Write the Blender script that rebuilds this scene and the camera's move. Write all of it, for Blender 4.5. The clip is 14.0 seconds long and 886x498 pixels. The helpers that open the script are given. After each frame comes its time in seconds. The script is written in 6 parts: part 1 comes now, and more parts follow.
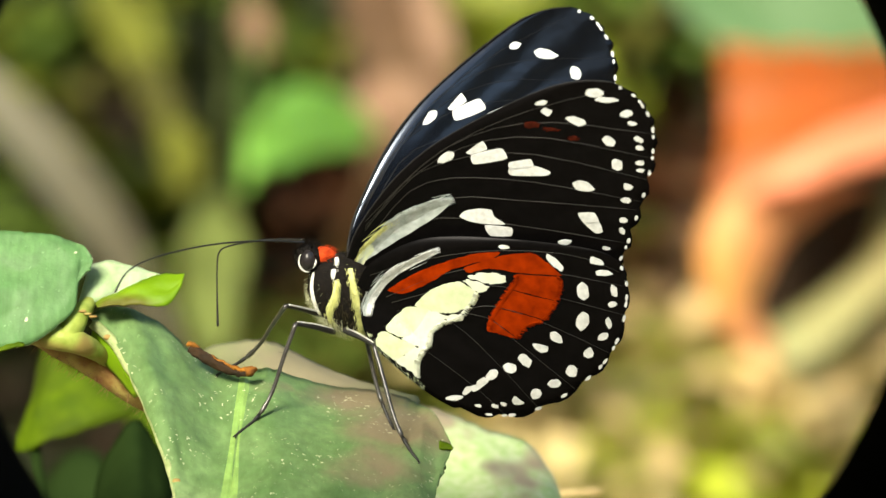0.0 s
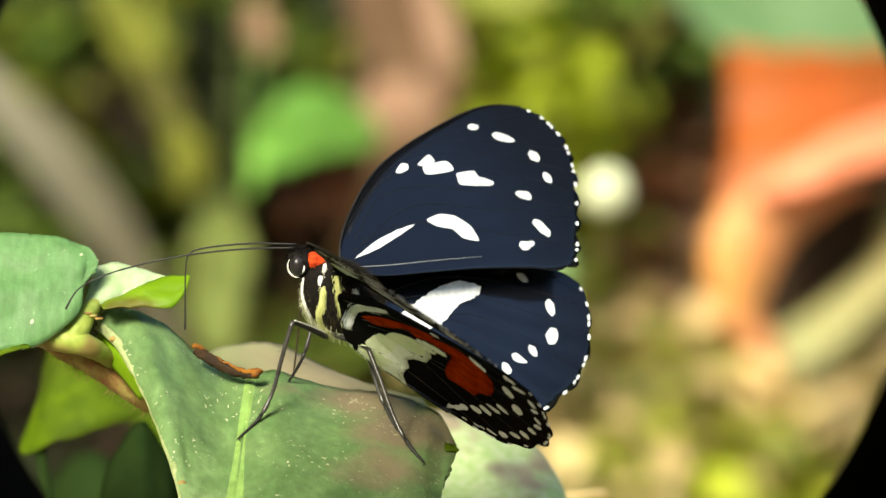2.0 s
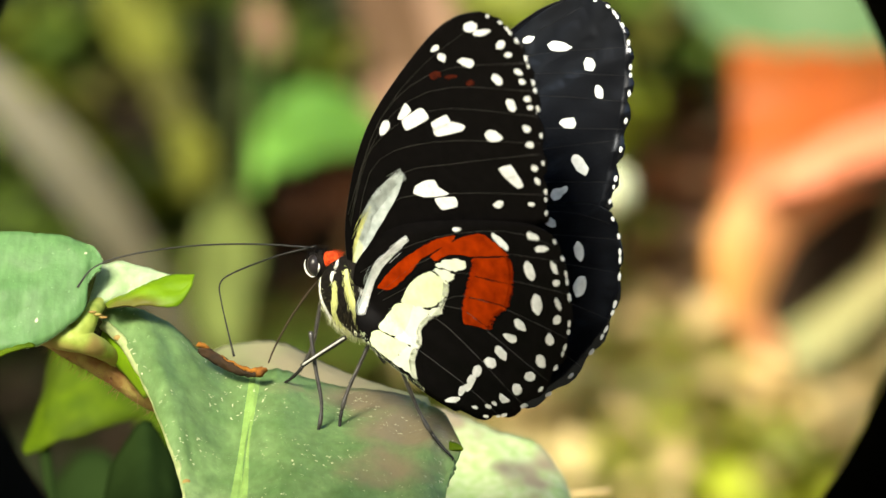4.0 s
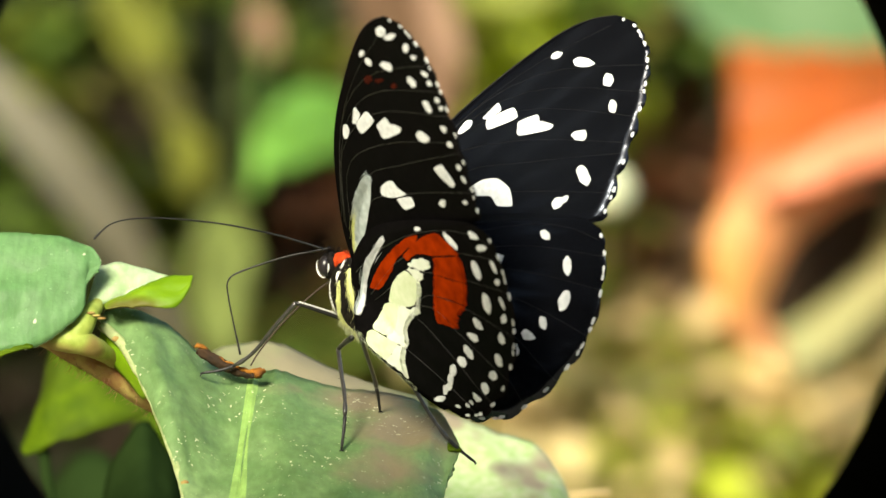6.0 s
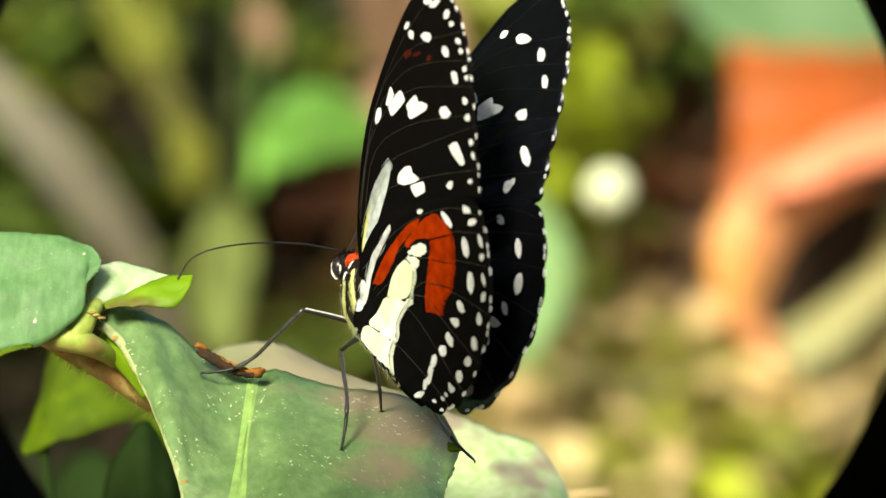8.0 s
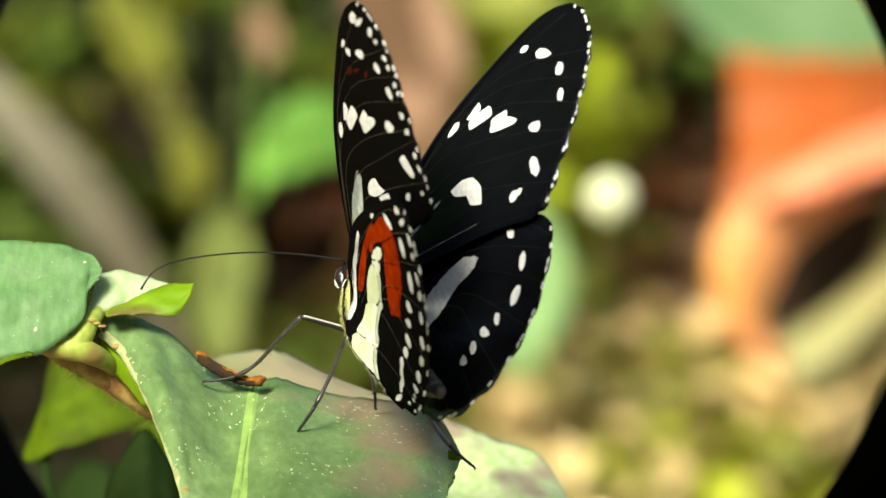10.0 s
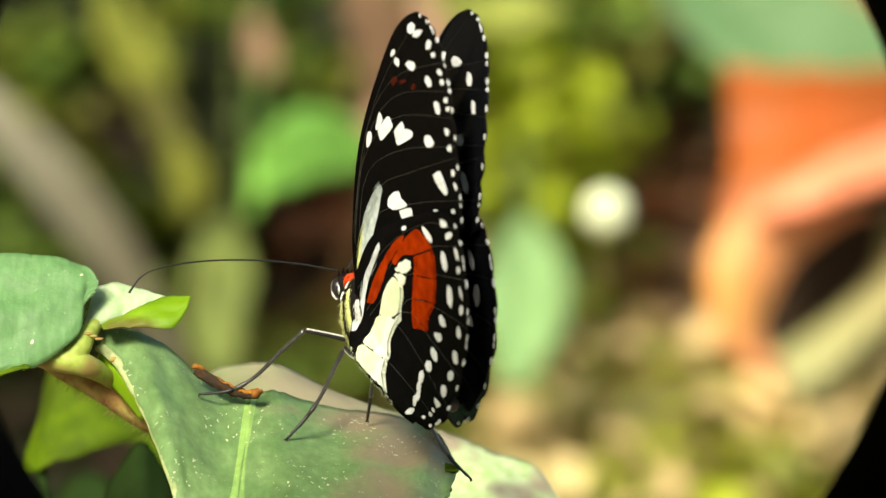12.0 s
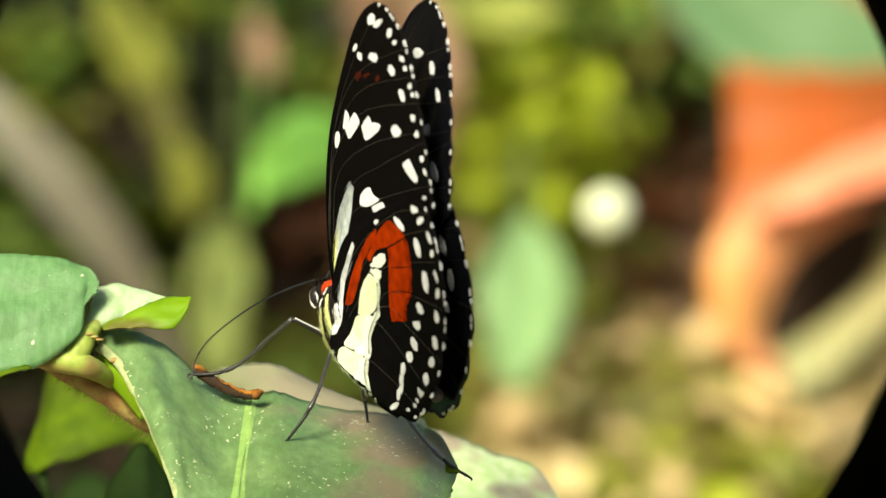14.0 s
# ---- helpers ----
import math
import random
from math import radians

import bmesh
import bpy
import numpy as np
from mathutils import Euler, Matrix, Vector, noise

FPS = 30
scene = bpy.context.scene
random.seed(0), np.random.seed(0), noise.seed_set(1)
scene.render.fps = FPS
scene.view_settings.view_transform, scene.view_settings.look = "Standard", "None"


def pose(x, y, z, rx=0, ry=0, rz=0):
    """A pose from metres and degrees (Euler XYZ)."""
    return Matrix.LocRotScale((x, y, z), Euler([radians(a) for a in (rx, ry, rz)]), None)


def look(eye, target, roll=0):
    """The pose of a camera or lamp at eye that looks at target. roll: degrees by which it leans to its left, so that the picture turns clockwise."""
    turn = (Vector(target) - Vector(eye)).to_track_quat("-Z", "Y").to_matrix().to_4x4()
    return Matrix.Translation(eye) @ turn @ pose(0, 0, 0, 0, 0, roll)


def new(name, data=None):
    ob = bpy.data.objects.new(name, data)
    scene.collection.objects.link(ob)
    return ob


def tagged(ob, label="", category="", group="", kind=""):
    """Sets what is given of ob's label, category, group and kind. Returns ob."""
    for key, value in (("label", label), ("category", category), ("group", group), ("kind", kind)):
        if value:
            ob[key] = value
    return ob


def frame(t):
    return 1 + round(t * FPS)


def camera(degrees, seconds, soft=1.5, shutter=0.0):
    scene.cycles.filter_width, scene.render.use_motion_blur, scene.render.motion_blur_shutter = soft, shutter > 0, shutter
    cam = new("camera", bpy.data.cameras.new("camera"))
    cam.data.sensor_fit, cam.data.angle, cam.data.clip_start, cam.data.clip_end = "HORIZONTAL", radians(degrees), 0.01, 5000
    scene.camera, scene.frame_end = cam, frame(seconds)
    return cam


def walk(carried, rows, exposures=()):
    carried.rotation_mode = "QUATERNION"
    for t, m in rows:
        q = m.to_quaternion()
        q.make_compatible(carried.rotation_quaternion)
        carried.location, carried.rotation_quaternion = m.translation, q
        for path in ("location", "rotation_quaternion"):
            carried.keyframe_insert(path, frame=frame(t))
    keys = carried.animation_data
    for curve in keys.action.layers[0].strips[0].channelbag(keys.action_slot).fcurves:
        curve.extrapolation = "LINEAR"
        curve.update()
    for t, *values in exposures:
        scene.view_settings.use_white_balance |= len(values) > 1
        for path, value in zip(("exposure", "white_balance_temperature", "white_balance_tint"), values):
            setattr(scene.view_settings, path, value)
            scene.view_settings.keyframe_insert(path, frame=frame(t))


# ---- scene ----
# ======== camera and its path ========
cam = camera(9.34, 14.0, soft=1.5)
cam.data.dof.use_dof = True
cam.data.dof.focus_distance = 0.598
cam.data.dof.aperture_fstop = 31

SWAY = [  # seconds, yaw, pitch in degrees
    (0, 0.0000, 0.0000),
    (0.5, -0.0115, 0.0091),
    (1, 0.0273, -0.0046),
    (1.5, 0.0525, 0.0182),
    (2, 0.0594, 0.0206),
    (2.5, 0.0731, 0.0342),
    (3, 0.1027, 0.0000),
    (5.5, 0.1073, 0.0206),
    (6, 0.0891, 0.0184),
    (6.5, 0.0936, 0.0046),
    (7, 0.0800, 0.0252),
    (7.5, 0.1165, -0.0022),
    (8, 0.0891, 0.0136),
    (10.5, 0.1027, 0.1074),
    (11, 0.1165, 0.1028),
    (11.5, 0.0664, 0.2123),
    (12, 0.0616, 0.2353),
    (12.5, 0.0616, 0.2511),
    (13, 0.0592, 0.2696),
    (13.5, 0.0525, 0.2559),
    (14, 0.0686, 0.2420),
]


def sway_rows():
    return [(t, pose(0, 0, 0.6, 90 + pitch, 0, yaw)) for t, yaw, pitch in SWAY]


EXPOSURE = 1.65
walk(cam, sway_rows(), [(0, EXPOSURE, 7700, 3), (14, EXPOSURE, 7700, 3)])

# ======== light ========
world = bpy.data.worlds.new("world")
scene.world = world
world.use_nodes = True
wn = world.node_tree.nodes
sky = wn.new("ShaderNodeTexSky")
sky.sky_type = "NISHITA"
sky.sun_disc = False
sky.sun_elevation = radians(30)
sky.sun_rotation = radians(200)
wn["Background"].inputs["Strength"].default_value = 0.15
world.node_tree.links.new(sky.outputs["Color"], wn["Background"].inputs["Color"])
sun = new("sun", bpy.data.lights.new("sun", "SUN"))
sun.data.energy = 2.5
sun.data.angle = radians(16)
sun.data.color = (1.0, 0.97, 0.92)
sun.matrix_world = look((-0.3, -0.8, 0.52), (0, 0, 0))


# ======== materials ========
def material(name, base, second=None, scale=50.0, rough=0.6, bump=0.0, spec=0.4, detail=4.0, third=None, metal=0.0,
             trans=0.0, spots=None, spot_scale=300.0, spot_size=0.3, stains=(), stain=(0.2, 0.17, 0.13), streak=False):
    """Noise-varied surface: base to second at one scale, third in large patches, small spots, bump."""
    m = bpy.data.materials.new(name)
    m.use_nodes = True
    n, l = m.node_tree.nodes, m.node_tree.links
    b = n["Principled BSDF"]
    b.inputs["Roughness"].default_value = rough
    b.inputs["Specular IOR Level"].default_value = spec
    b.inputs["Metallic"].default_value = metal
    co = n.new("ShaderNodeTexCoord")

    def noise_at(s, d):
        t = n.new("ShaderNodeTexNoise")
        t.inputs["Scale"].default_value = s
        t.inputs["Detail"].default_value = d
        l.new(co.outputs["Object"], t.inputs["Vector"])
        return t

    def mixed(fac, a, c):
        x = n.new("ShaderNodeMix")
        x.data_type = "RGBA"
        l.new(fac, x.inputs[0])
        for sock, v in ((x.inputs[6], a), (x.inputs[7], c)):
            if isinstance(v, tuple):
                sock.default_value = (*v, 1)
            else:
                l.new(v, sock)
        return x.outputs[2]

    def ramp(src, lo, hi):
        r = n.new("ShaderNodeMapRange")
        r.inputs["From Min"].default_value = lo
        r.inputs["From Max"].default_value = hi
        l.new(src, r.inputs["Value"])
        return r.outputs[0]

    fine = noise_at(scale, detail)
    colour = mixed(ramp(fine.outputs[0], 0.35, 0.68), base, second or tuple(c * 0.75 for c in base))
    if third:
        colour = mixed(ramp(noise_at(scale / 6, 2).outputs[0], 0.5, 0.64), colour, third)
    if streak:
        colour = mixed(ramp(noise_at(scale * 3, 5).outputs[0], 0.45, 0.9), colour, tuple(c * 0.62 for c in base))
        colour = mixed(ramp(noise_at(scale * 12, 2).outputs[0], 0.68, 0.8), colour, tuple(min(1, c * 1.4 + 0.04) for c in base))
        mp = n.new("ShaderNodeMapping")
        mp.inputs["Scale"].default_value = (1.0, 0.6, 0.12)
        mp.inputs["Rotation"].default_value = (0, radians(-12), 0)
        l.new(co.outputs["Object"], mp.inputs["Vector"])
        st = n.new("ShaderNodeTexNoise")
        st.inputs["Scale"].default_value = 1300
        st.inputs["Detail"].default_value = 3
        l.new(mp.outputs[0], st.inputs["Vector"])
        shade = n.new("ShaderNodeMix")
        shade.data_type = "RGBA"
        shade.blend_type = "MULTIPLY"
        shade.inputs[0].default_value = 0.5
        l.new(colour, shade.inputs[6])
        l.new(st.outputs[0], shade.inputs[7])
        lift = n.new("ShaderNodeMix")
        lift.data_type = "RGBA"
        lift.blend_type = "MULTIPLY"
        lift.inputs[0].default_value = 1.0
        l.new(shade.outputs[2], lift.inputs[6])
        lift.inputs[7].default_value = (1.32, 1.32, 1.32, 1)
        colour = lift.outputs[2]
    for centre, radius, squash in stains:
        far = n.new("ShaderNodeVectorMath")
        far.operation = "SUBTRACT"
        l.new(co.outputs["Object"], far.inputs[0])
        far.inputs[1].default_value = centre
        sq = n.new("ShaderNodeVectorMath")
        sq.operation = "MULTIPLY"
        l.new(far.outputs[0], sq.inputs[0])
        sq.inputs[1].default_value = squash
        ln = n.new("ShaderNodeVectorMath")
        ln.operation = "LENGTH"
        l.new(sq.outputs[0], ln.inputs[0])
        wav = n.new("ShaderNodeMath")
        wav.operation = "MULTIPLY_ADD"
        l.new(noise_at(260, 4).outputs[0], wav.inputs[0])
        wav.inputs[1].default_value = radius * 1.3
        l.new(ln.outputs["Value"], wav.inputs[2])
        colour = mixed(ramp(wav.outputs[0], radius * 2.1, radius * 1.25), colour, stain)
    if spots:
        v = n.new("ShaderNodeTexVoronoi")
        v.inputs["Scale"].default_value = spot_scale
        l.new(co.outputs["Object"], v.inputs["Vector"])
        wob = n.new("ShaderNodeMix")
        wob.data_type = "VECTOR"
        wob.inputs[0].default_value = 0.0012
        l.new(co.outputs["Object"], wob.inputs[4])
        l.new(noise_at(spot_scale * 1.5, 1).outputs["Color"], wob.inputs[5])
        l.new(wob.outputs[1], v.inputs["Vector"])
        where = n.new("ShaderNodeMath")
        where.operation = "MULTIPLY"
        l.new(ramp(v.outputs["Distance"], spot_size, spot_size * 0.6), where.inputs[0])
        l.new(ramp(noise_at(110, 4).outputs[0], 0.47, 0.55), where.inputs[1])
        colour = mixed(where.outputs[0], colour, spots)
    l.new(colour, b.inputs["Base Color"])
    if bump:
        bp = n.new("ShaderNodeBump")
        bp.inputs["Strength"].default_value = bump
        bp.inputs["Distance"].default_value = 0.3 / scale
        l.new(fine.outputs[0], bp.inputs["Height"])
        l.new(bp.outputs[0], b.inputs["Normal"])
    if trans:
        out = n["Material Output"]
        tr = n.new("ShaderNodeBsdfTranslucent")
        l.new(colour, tr.inputs["Color"])
        mx = n.new("ShaderNodeMixShader")
        mx.inputs[0].default_value = trans
        l.new(b.outputs[0], mx.inputs[1])
        l.new(tr.outputs[0], mx.inputs[2])
        l.new(mx.outputs[0], out.inputs["Surface"])
    return m


WING = material("wing_scales_black", (0.0034, 0.003, 0.003), (0.0022, 0.002, 0.002), 900, 0.9, 0.0, 0.0)
# black scales; a little of the sky's blue sheen is put into the base
WING_TOP = material("wing_scales_sheen_black", (0.0032, 0.0035, 0.0046), (0.0024, 0.0026, 0.0034), 900, 0.6, 0.0, 0.0)


def add_scale_gloss(m, tint, outer, rough):
    """A faint gloss, as of stacked scales, browner towards the outer margin, on a wing that is pleated along its veins."""
    n, l = m.node_tree.nodes, m.node_tree.links

    def maths(op, *values):
        x = n.new("ShaderNodeMath")
        x.operation = op
        for sock, v in zip(x.inputs, values):
            if isinstance(v, (int, float)):
                sock.default_value = v
            else:
                l.new(v, sock)
        return x.outputs[0]

    co = n.new("ShaderNodeTexCoord")
    axes = n.new("ShaderNodeSeparateXYZ")
    l.new(co.outputs["Object"], axes.inputs[0])
    reach = maths("ADD", axes.outputs[0], 0.004)
    fan = maths("MULTIPLY", maths("ARCTAN2", axes.outputs[2], reach), 50.0)
    far = maths("SQRT", maths("ADD", maths("MULTIPLY", reach, reach), maths("MULTIPLY", axes.outputs[2], axes.outputs[2])))
    spread = n.new("ShaderNodeMapRange")
    spread.inputs["From Min"].default_value, spread.inputs["From Max"].default_value = 0.012, 0.034
    l.new(far, spread.inputs["Value"])
    uneven = n.new("ShaderNodeTexNoise")
    uneven.inputs["Scale"].default_value = 260
    l.new(co.outputs["Object"], uneven.inputs["Vector"])
    pleat = maths("MULTIPLY", maths("SINE", maths("ADD", fan, maths("MULTIPLY", uneven.outputs[0], 3.0))), spread.outputs[0])
    bump = n.new("ShaderNodeBump")
    bump.inputs["Strength"].default_value = 0.26
    bump.inputs["Distance"].default_value = 0.00022
    l.new(pleat, bump.inputs["Height"])
    hue = n.new("ShaderNodeMix")
    hue.data_type = "RGBA"
    edge = n.new("ShaderNodeMapRange")
    edge.inputs["From Min"].default_value, edge.inputs["From Max"].default_value = 0.026, 0.039
    l.new(far, edge.inputs["Value"])
    l.new(edge.outputs[0], hue.inputs[0])
    hue.inputs[6].default_value, hue.inputs[7].default_value = (*tint, 1), (*outer, 1)
    gloss = n.new("ShaderNodeBsdfGlossy")
    gloss.inputs["Roughness"].default_value = rough
    l.new(hue.outputs[2], gloss.inputs["Color"])
    l.new(bump.outputs[0], gloss.inputs["Normal"])
    l.new(bump.outputs[0], n["Principled BSDF"].inputs["Normal"])
    both = n.new("ShaderNodeAddShader")
    l.new(n["Principled BSDF"].outputs["BSDF"], both.inputs[0])
    l.new(gloss.outputs["BSDF"], both.inputs[1])
    l.new(both.outputs["Shader"], n["Material Output"].inputs["Surface"])


add_scale_gloss(WING_TOP, (0.034, 0.041, 0.054), (0.018, 0.019, 0.022), 0.23)
add_scale_gloss(WING, (0.0035, 0.0035, 0.0038), (0.006, 0.0058, 0.0058), 0.35)
WHITE = material("wing_scales_white", (0.72, 0.74, 0.74), (0.56, 0.58, 0.58), 1500, 0.8, 0.3, 0.0)
CREAM = material("wing_scales_cream", (0.52, 0.6, 0.36), (0.62, 0.67, 0.48), 900, 0.7, 0.2, 0.2)
CREAM_PALE = material("wing_scales_pale_cream", (0.6, 0.65, 0.52), (0.66, 0.69, 0.6), 900, 0.8, 0.2, 0.0)
RED = material("wing_scales_red", (0.29, 0.026, 0.003), (0.17, 0.014, 0.002), 700, 0.8, 0.2, 0.0)
RED_DULL = material("wing_scales_dull_red", (0.06, 0.01, 0.005), (0.015, 0.005, 0.004), 1600, 0.7, 0.0, 0.0)
GREYSTRIPE = material("wing_scales_pearl", (0.52, 0.58, 0.57), (0.33, 0.38, 0.37), 900, 0.6, 0.2, 0.3)
VEIN_TOP = material("wing_vein_dark", (0.01, 0.0095, 0.01), (0.007, 0.007, 0.007), 900, 0.5, 0.0, 0.2)
VEIN = material("wing_vein", (0.026, 0.024, 0.022), (0.012, 0.011, 0.01), 900, 0.45, 0.0, 0.4)
COSTA = material("wing_costa_grey", (0.02, 0.019, 0.019), (0.01, 0.0095, 0.01), 900, 0.6, 0.0, 0.15)
FUR_BLACK = material("body_hair_black", (0.005, 0.0045, 0.004), (0.01, 0.008, 0.007), 1800, 0.8, 0.6, 0.08)
FUR_YELLOW = material("body_hair_yellow", (0.66, 0.68, 0.27), (0.52, 0.54, 0.22), 1800, 0.8, 0.6, 0.2)
FUR_PALEYELLOW = material("body_hair_pale_yellow", (0.66, 0.68, 0.45), (0.52, 0.54, 0.34), 1800, 0.8, 0.6, 0.2)
FUR_PALE = material("body_hair_white", (0.75, 0.75, 0.7), (0.5, 0.5, 0.45), 1800, 0.8, 0.6, 0.2)
FUR_RED = material("collar_hair_red", (0.5, 0.055, 0.008), (0.36, 0.03, 0.006), 1800, 0.8, 0.6, 0.2)
ABDOMEN = material("abdomen_grey", (0.1, 0.08, 0.068), (0.06, 0.048, 0.042), 1500, 0.55, 0.5, 0.35)
EYE = material("eye_dark", (0.014, 0.012, 0.014), (0.022, 0.018, 0.018), 2500, 0.3, 0.1, 0.35)
LEG = material("leg_dark", (0.009, 0.0085, 0.008), (0.02, 0.019, 0.018), 2500, 0.45, 0.2, 0.3)
LEG_GREY = material("leg_grey", (0.05, 0.047, 0.044), (0.014, 0.0125, 0.0115), 1500, 0.33, 0.2, 0.7)
FUR_BROWN = material("body_hair_brown", (0.035, 0.028, 0.013), (0.02, 0.017, 0.008), 1800, 0.8, 0.0, 0.08)
TONGUE = material("proboscis_brown", (0.06, 0.04, 0.028), (0.035, 0.025, 0.018), 1500, 0.5, 0.0, 0.3)
ABDOMEN_PALE = material("abdomen_ring", (0.3, 0.29, 0.26), (0.2, 0.19, 0.17), 1500, 0.6, 0.2, 0.3)
LEG_PALE = material("leg_pale", (0.5, 0.5, 0.46), (0.35, 0.35, 0.32), 2500, 0.5, 0.2, 0.4)

LEAF = material("leaf_green", (0.108, 0.225, 0.083), (0.085, 0.195, 0.066), 170, 0.5, 0.5, 0.2, detail=8.0, trans=0.12, streak=True,
                spots=(0.5, 0.5, 0.34), spot_scale=520, spot_size=0.12)
LEAF_MAIN = material("leaf_green_dusty", (0.14, 0.235, 0.088), (0.085, 0.165, 0.055), 230, 0.5, 0.4, 0.2, trans=0.1, streak=True, detail=10.0, third=(0.19, 0.28, 0.12),
                     spots=(0.6, 0.6, 0.4), spot_scale=1200, spot_size=0.21,
                     stains=[((-0.00451, 0.6020, 0.57987), 0.0042, (0.75, 0.4, 1.7)), ((-0.00740, 0.5970, 0.57568), 0.0034, (0.7, 0.4, 1.6)),
                             ((-0.00911, 0.6070, 0.58324), 0.003, (0.55, 0.4, 1.8)), ((-0.01982, 0.6060, 0.58428), 0.0013, (0.6, 0.4, 1.6))],
                     stain=(0.2, 0.165, 0.1))
LEAF_RIB = material("leaf_midrib_green", (0.21, 0.34, 0.09), (0.16, 0.28, 0.08), 230, 0.48, 0.5, 0.2, detail=10.0, streak=True,
                    spots=(0.75, 0.74, 0.52), spot_scale=1200, spot_size=0.16)
LEAF_LOWER = material("leaf_pale_marked", (0.47, 0.54, 0.31), (0.32, 0.46, 0.18), 800, 0.6, 0.4, 0.1, third=(0.3, 0.25, 0.17), detail=4.0, trans=0.15,
                      stains=[((0.0066, 0.6560, 0.5738), 0.0016, (0.8, 0.2, 1.3)), ((0.0032, 0.6490, 0.5683), 0.0021, (0.5, 0.2, 1.6))],
                      stain=(0.2, 0.17, 0.13))
LEAF_BACK = material("leaf_grey_green", (0.3, 0.3, 0.16), (0.22, 0.24, 0.12), 130, 0.6, 0.3, 0.1, trans=0.15,
                     stains=[((-0.01458, 0.6250, 0.58639), 0.005, (0.6, 0.4, 1.2))], stain=(0.25, 0.22, 0.14))
LEAF_EDGE = material("leaf_edge_pale", (0.34, 0.38, 0.19), (0.2, 0.26, 0.1), 900, 0.7, 0.4, 0.15)
LEAF_PALE = material("leaf_underside_pale", (0.45, 0.56, 0.34), (0.33, 0.47, 0.22), 300, 0.35, 0.3, 0.5, trans=0.15, streak=True)
LEAF_LIME = material("leaf_lime", (0.1, 0.165, 0.006), (0.056, 0.105, 0.005), 420, 0.7, 0.4, 0.1, trans=0.3, third=(0.05, 0.08, 0.006), detail=6.0)
LEAF_YOUNG = material("leaf_young_lime", (0.16, 0.29, 0.01), (0.11, 0.22, 0.008), 150, 0.5, 0.3, 0.2, trans=0.2,
                      stains=[((-0.0352, 0.6020, 0.5938), 0.0015, (0.5, 0.3, 1.5))], stain=(0.12, 0.12, 0.02))
# near-black green: the shade low on the plant is put into the colour
LEAF_DARK = material("leaf_dark_shaded", (0.018, 0.034, 0.009), (0.011, 0.022, 0.006), 120, 0.8, 0.2, 0.0, trans=0.1)
STEM = material("stem_green", (0.4, 0.48, 0.1), (0.27, 0.36, 0.06), 900, 0.5, 0.5, 0.3, trans=0.3, third=(0.3, 0.23, 0.07), detail=8.0)
STEM_RED = material("stem_red_brown", (0.22, 0.1, 0.035), (0.33, 0.27, 0.08), 450, 0.6, 0.6, 0.2)
HAIR = material("stem_hair_brown", (0.25, 0.13, 0.06), (0.2, 0.1, 0.05), 500, 0.6, 0.0, 0.3)
BARK = material("dry_twig_rust", (0.36, 0.14, 0.015), (0.1, 0.035, 0.008), 700, 0.8, 0.8, 0.2)
BARK_DARK = material("dry_twig_dark", (0.016, 0.01, 0.005), (0.04, 0.02, 0.008), 700, 0.8, 0.8, 0.2)
SOIL = material("forest_floor", (0.24, 0.175, 0.075), (0.14, 0.105, 0.042), 9, 0.9, 0.6, 0.2, third=(0.2, 0.2, 0.06))
# lighter unseen ground, added to bounce light up under the wings
BOUNCE_GROUND = material("pale_bounce_ground", (0.27, 0.23, 0.155), (0.2, 0.165, 0.11), 9, 0.9, 0.4, 0.1)
BG_GREEN = material("foliage_green", (0.21, 0.46, 0.075), (0.155, 0.36, 0.055), 30, 0.5, 0.2, 0.3, trans=0.2)
BG_TEAL = material("foliage_blue_green", (0.1, 0.185, 0.075), (0.075, 0.15, 0.055), 20, 0.5, 0.2, 0.3, trans=0.1)
BG_OLIVE = material("foliage_olive", (0.12, 0.115, 0.02), (0.065, 0.062, 0.012), 20, 0.6, 0.2, 0.3, trans=0.15)
BG_MOSS = material("foliage_yellow_green", (0.19, 0.215, 0.022), (0.12, 0.14, 0.015), 25, 0.7, 0.3, 0.2, trans=0.15)
BG_YELLOW = material("foliage_yellow_olive", (0.2, 0.215, 0.028), (0.09, 0.095, 0.014), 70, 0.6, 0.3, 0.2, trans=0.15)
BG_MINT = material("foliage_mint", (0.28, 0.47, 0.2), (0.22, 0.38, 0.15), 60, 0.5, 0.2, 0.3, trans=0.15)
BG_GREY = material("dead_blade_grey", (0.28, 0.265, 0.19), (0.22, 0.2, 0.14), 20, 0.7, 0.2, 0.2)
BG_TAN = material("dead_leaf_tan", (0.7, 0.52, 0.25), (0.56, 0.4, 0.18), 20, 0.8, 0.3, 0.2)
BG_PINK = material("dead_stem_pink_brown", (0.17, 0.1, 0.055), (0.1, 0.055, 0.028), 15, 0.7, 0.3, 0.2)
# brown of dead leaves, deepened to put shaded gaps into the colour
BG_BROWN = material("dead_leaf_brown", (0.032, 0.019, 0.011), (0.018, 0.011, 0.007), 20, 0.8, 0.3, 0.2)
# brown with the shade inside the curl put into the colour
BG_HOLLOW = material("curled_leaf_hollow_shade", (0.06, 0.033, 0.016), (0.035, 0.02, 0.01), 30, 0.8, 0.3, 0.2)
# dark green deepened to near black: gap shade put into the colour
BG_SHADE = material("undergrowth_shade_green", (0.02, 0.027, 0.008), (0.01, 0.013, 0.004), 20, 0.8, 0.3, 0.2)
BG_DEEP = material("foliage_deep_green", (0.08, 0.13, 0.016), (0.045, 0.075, 0.01), 20, 0.7, 0.3, 0.2)
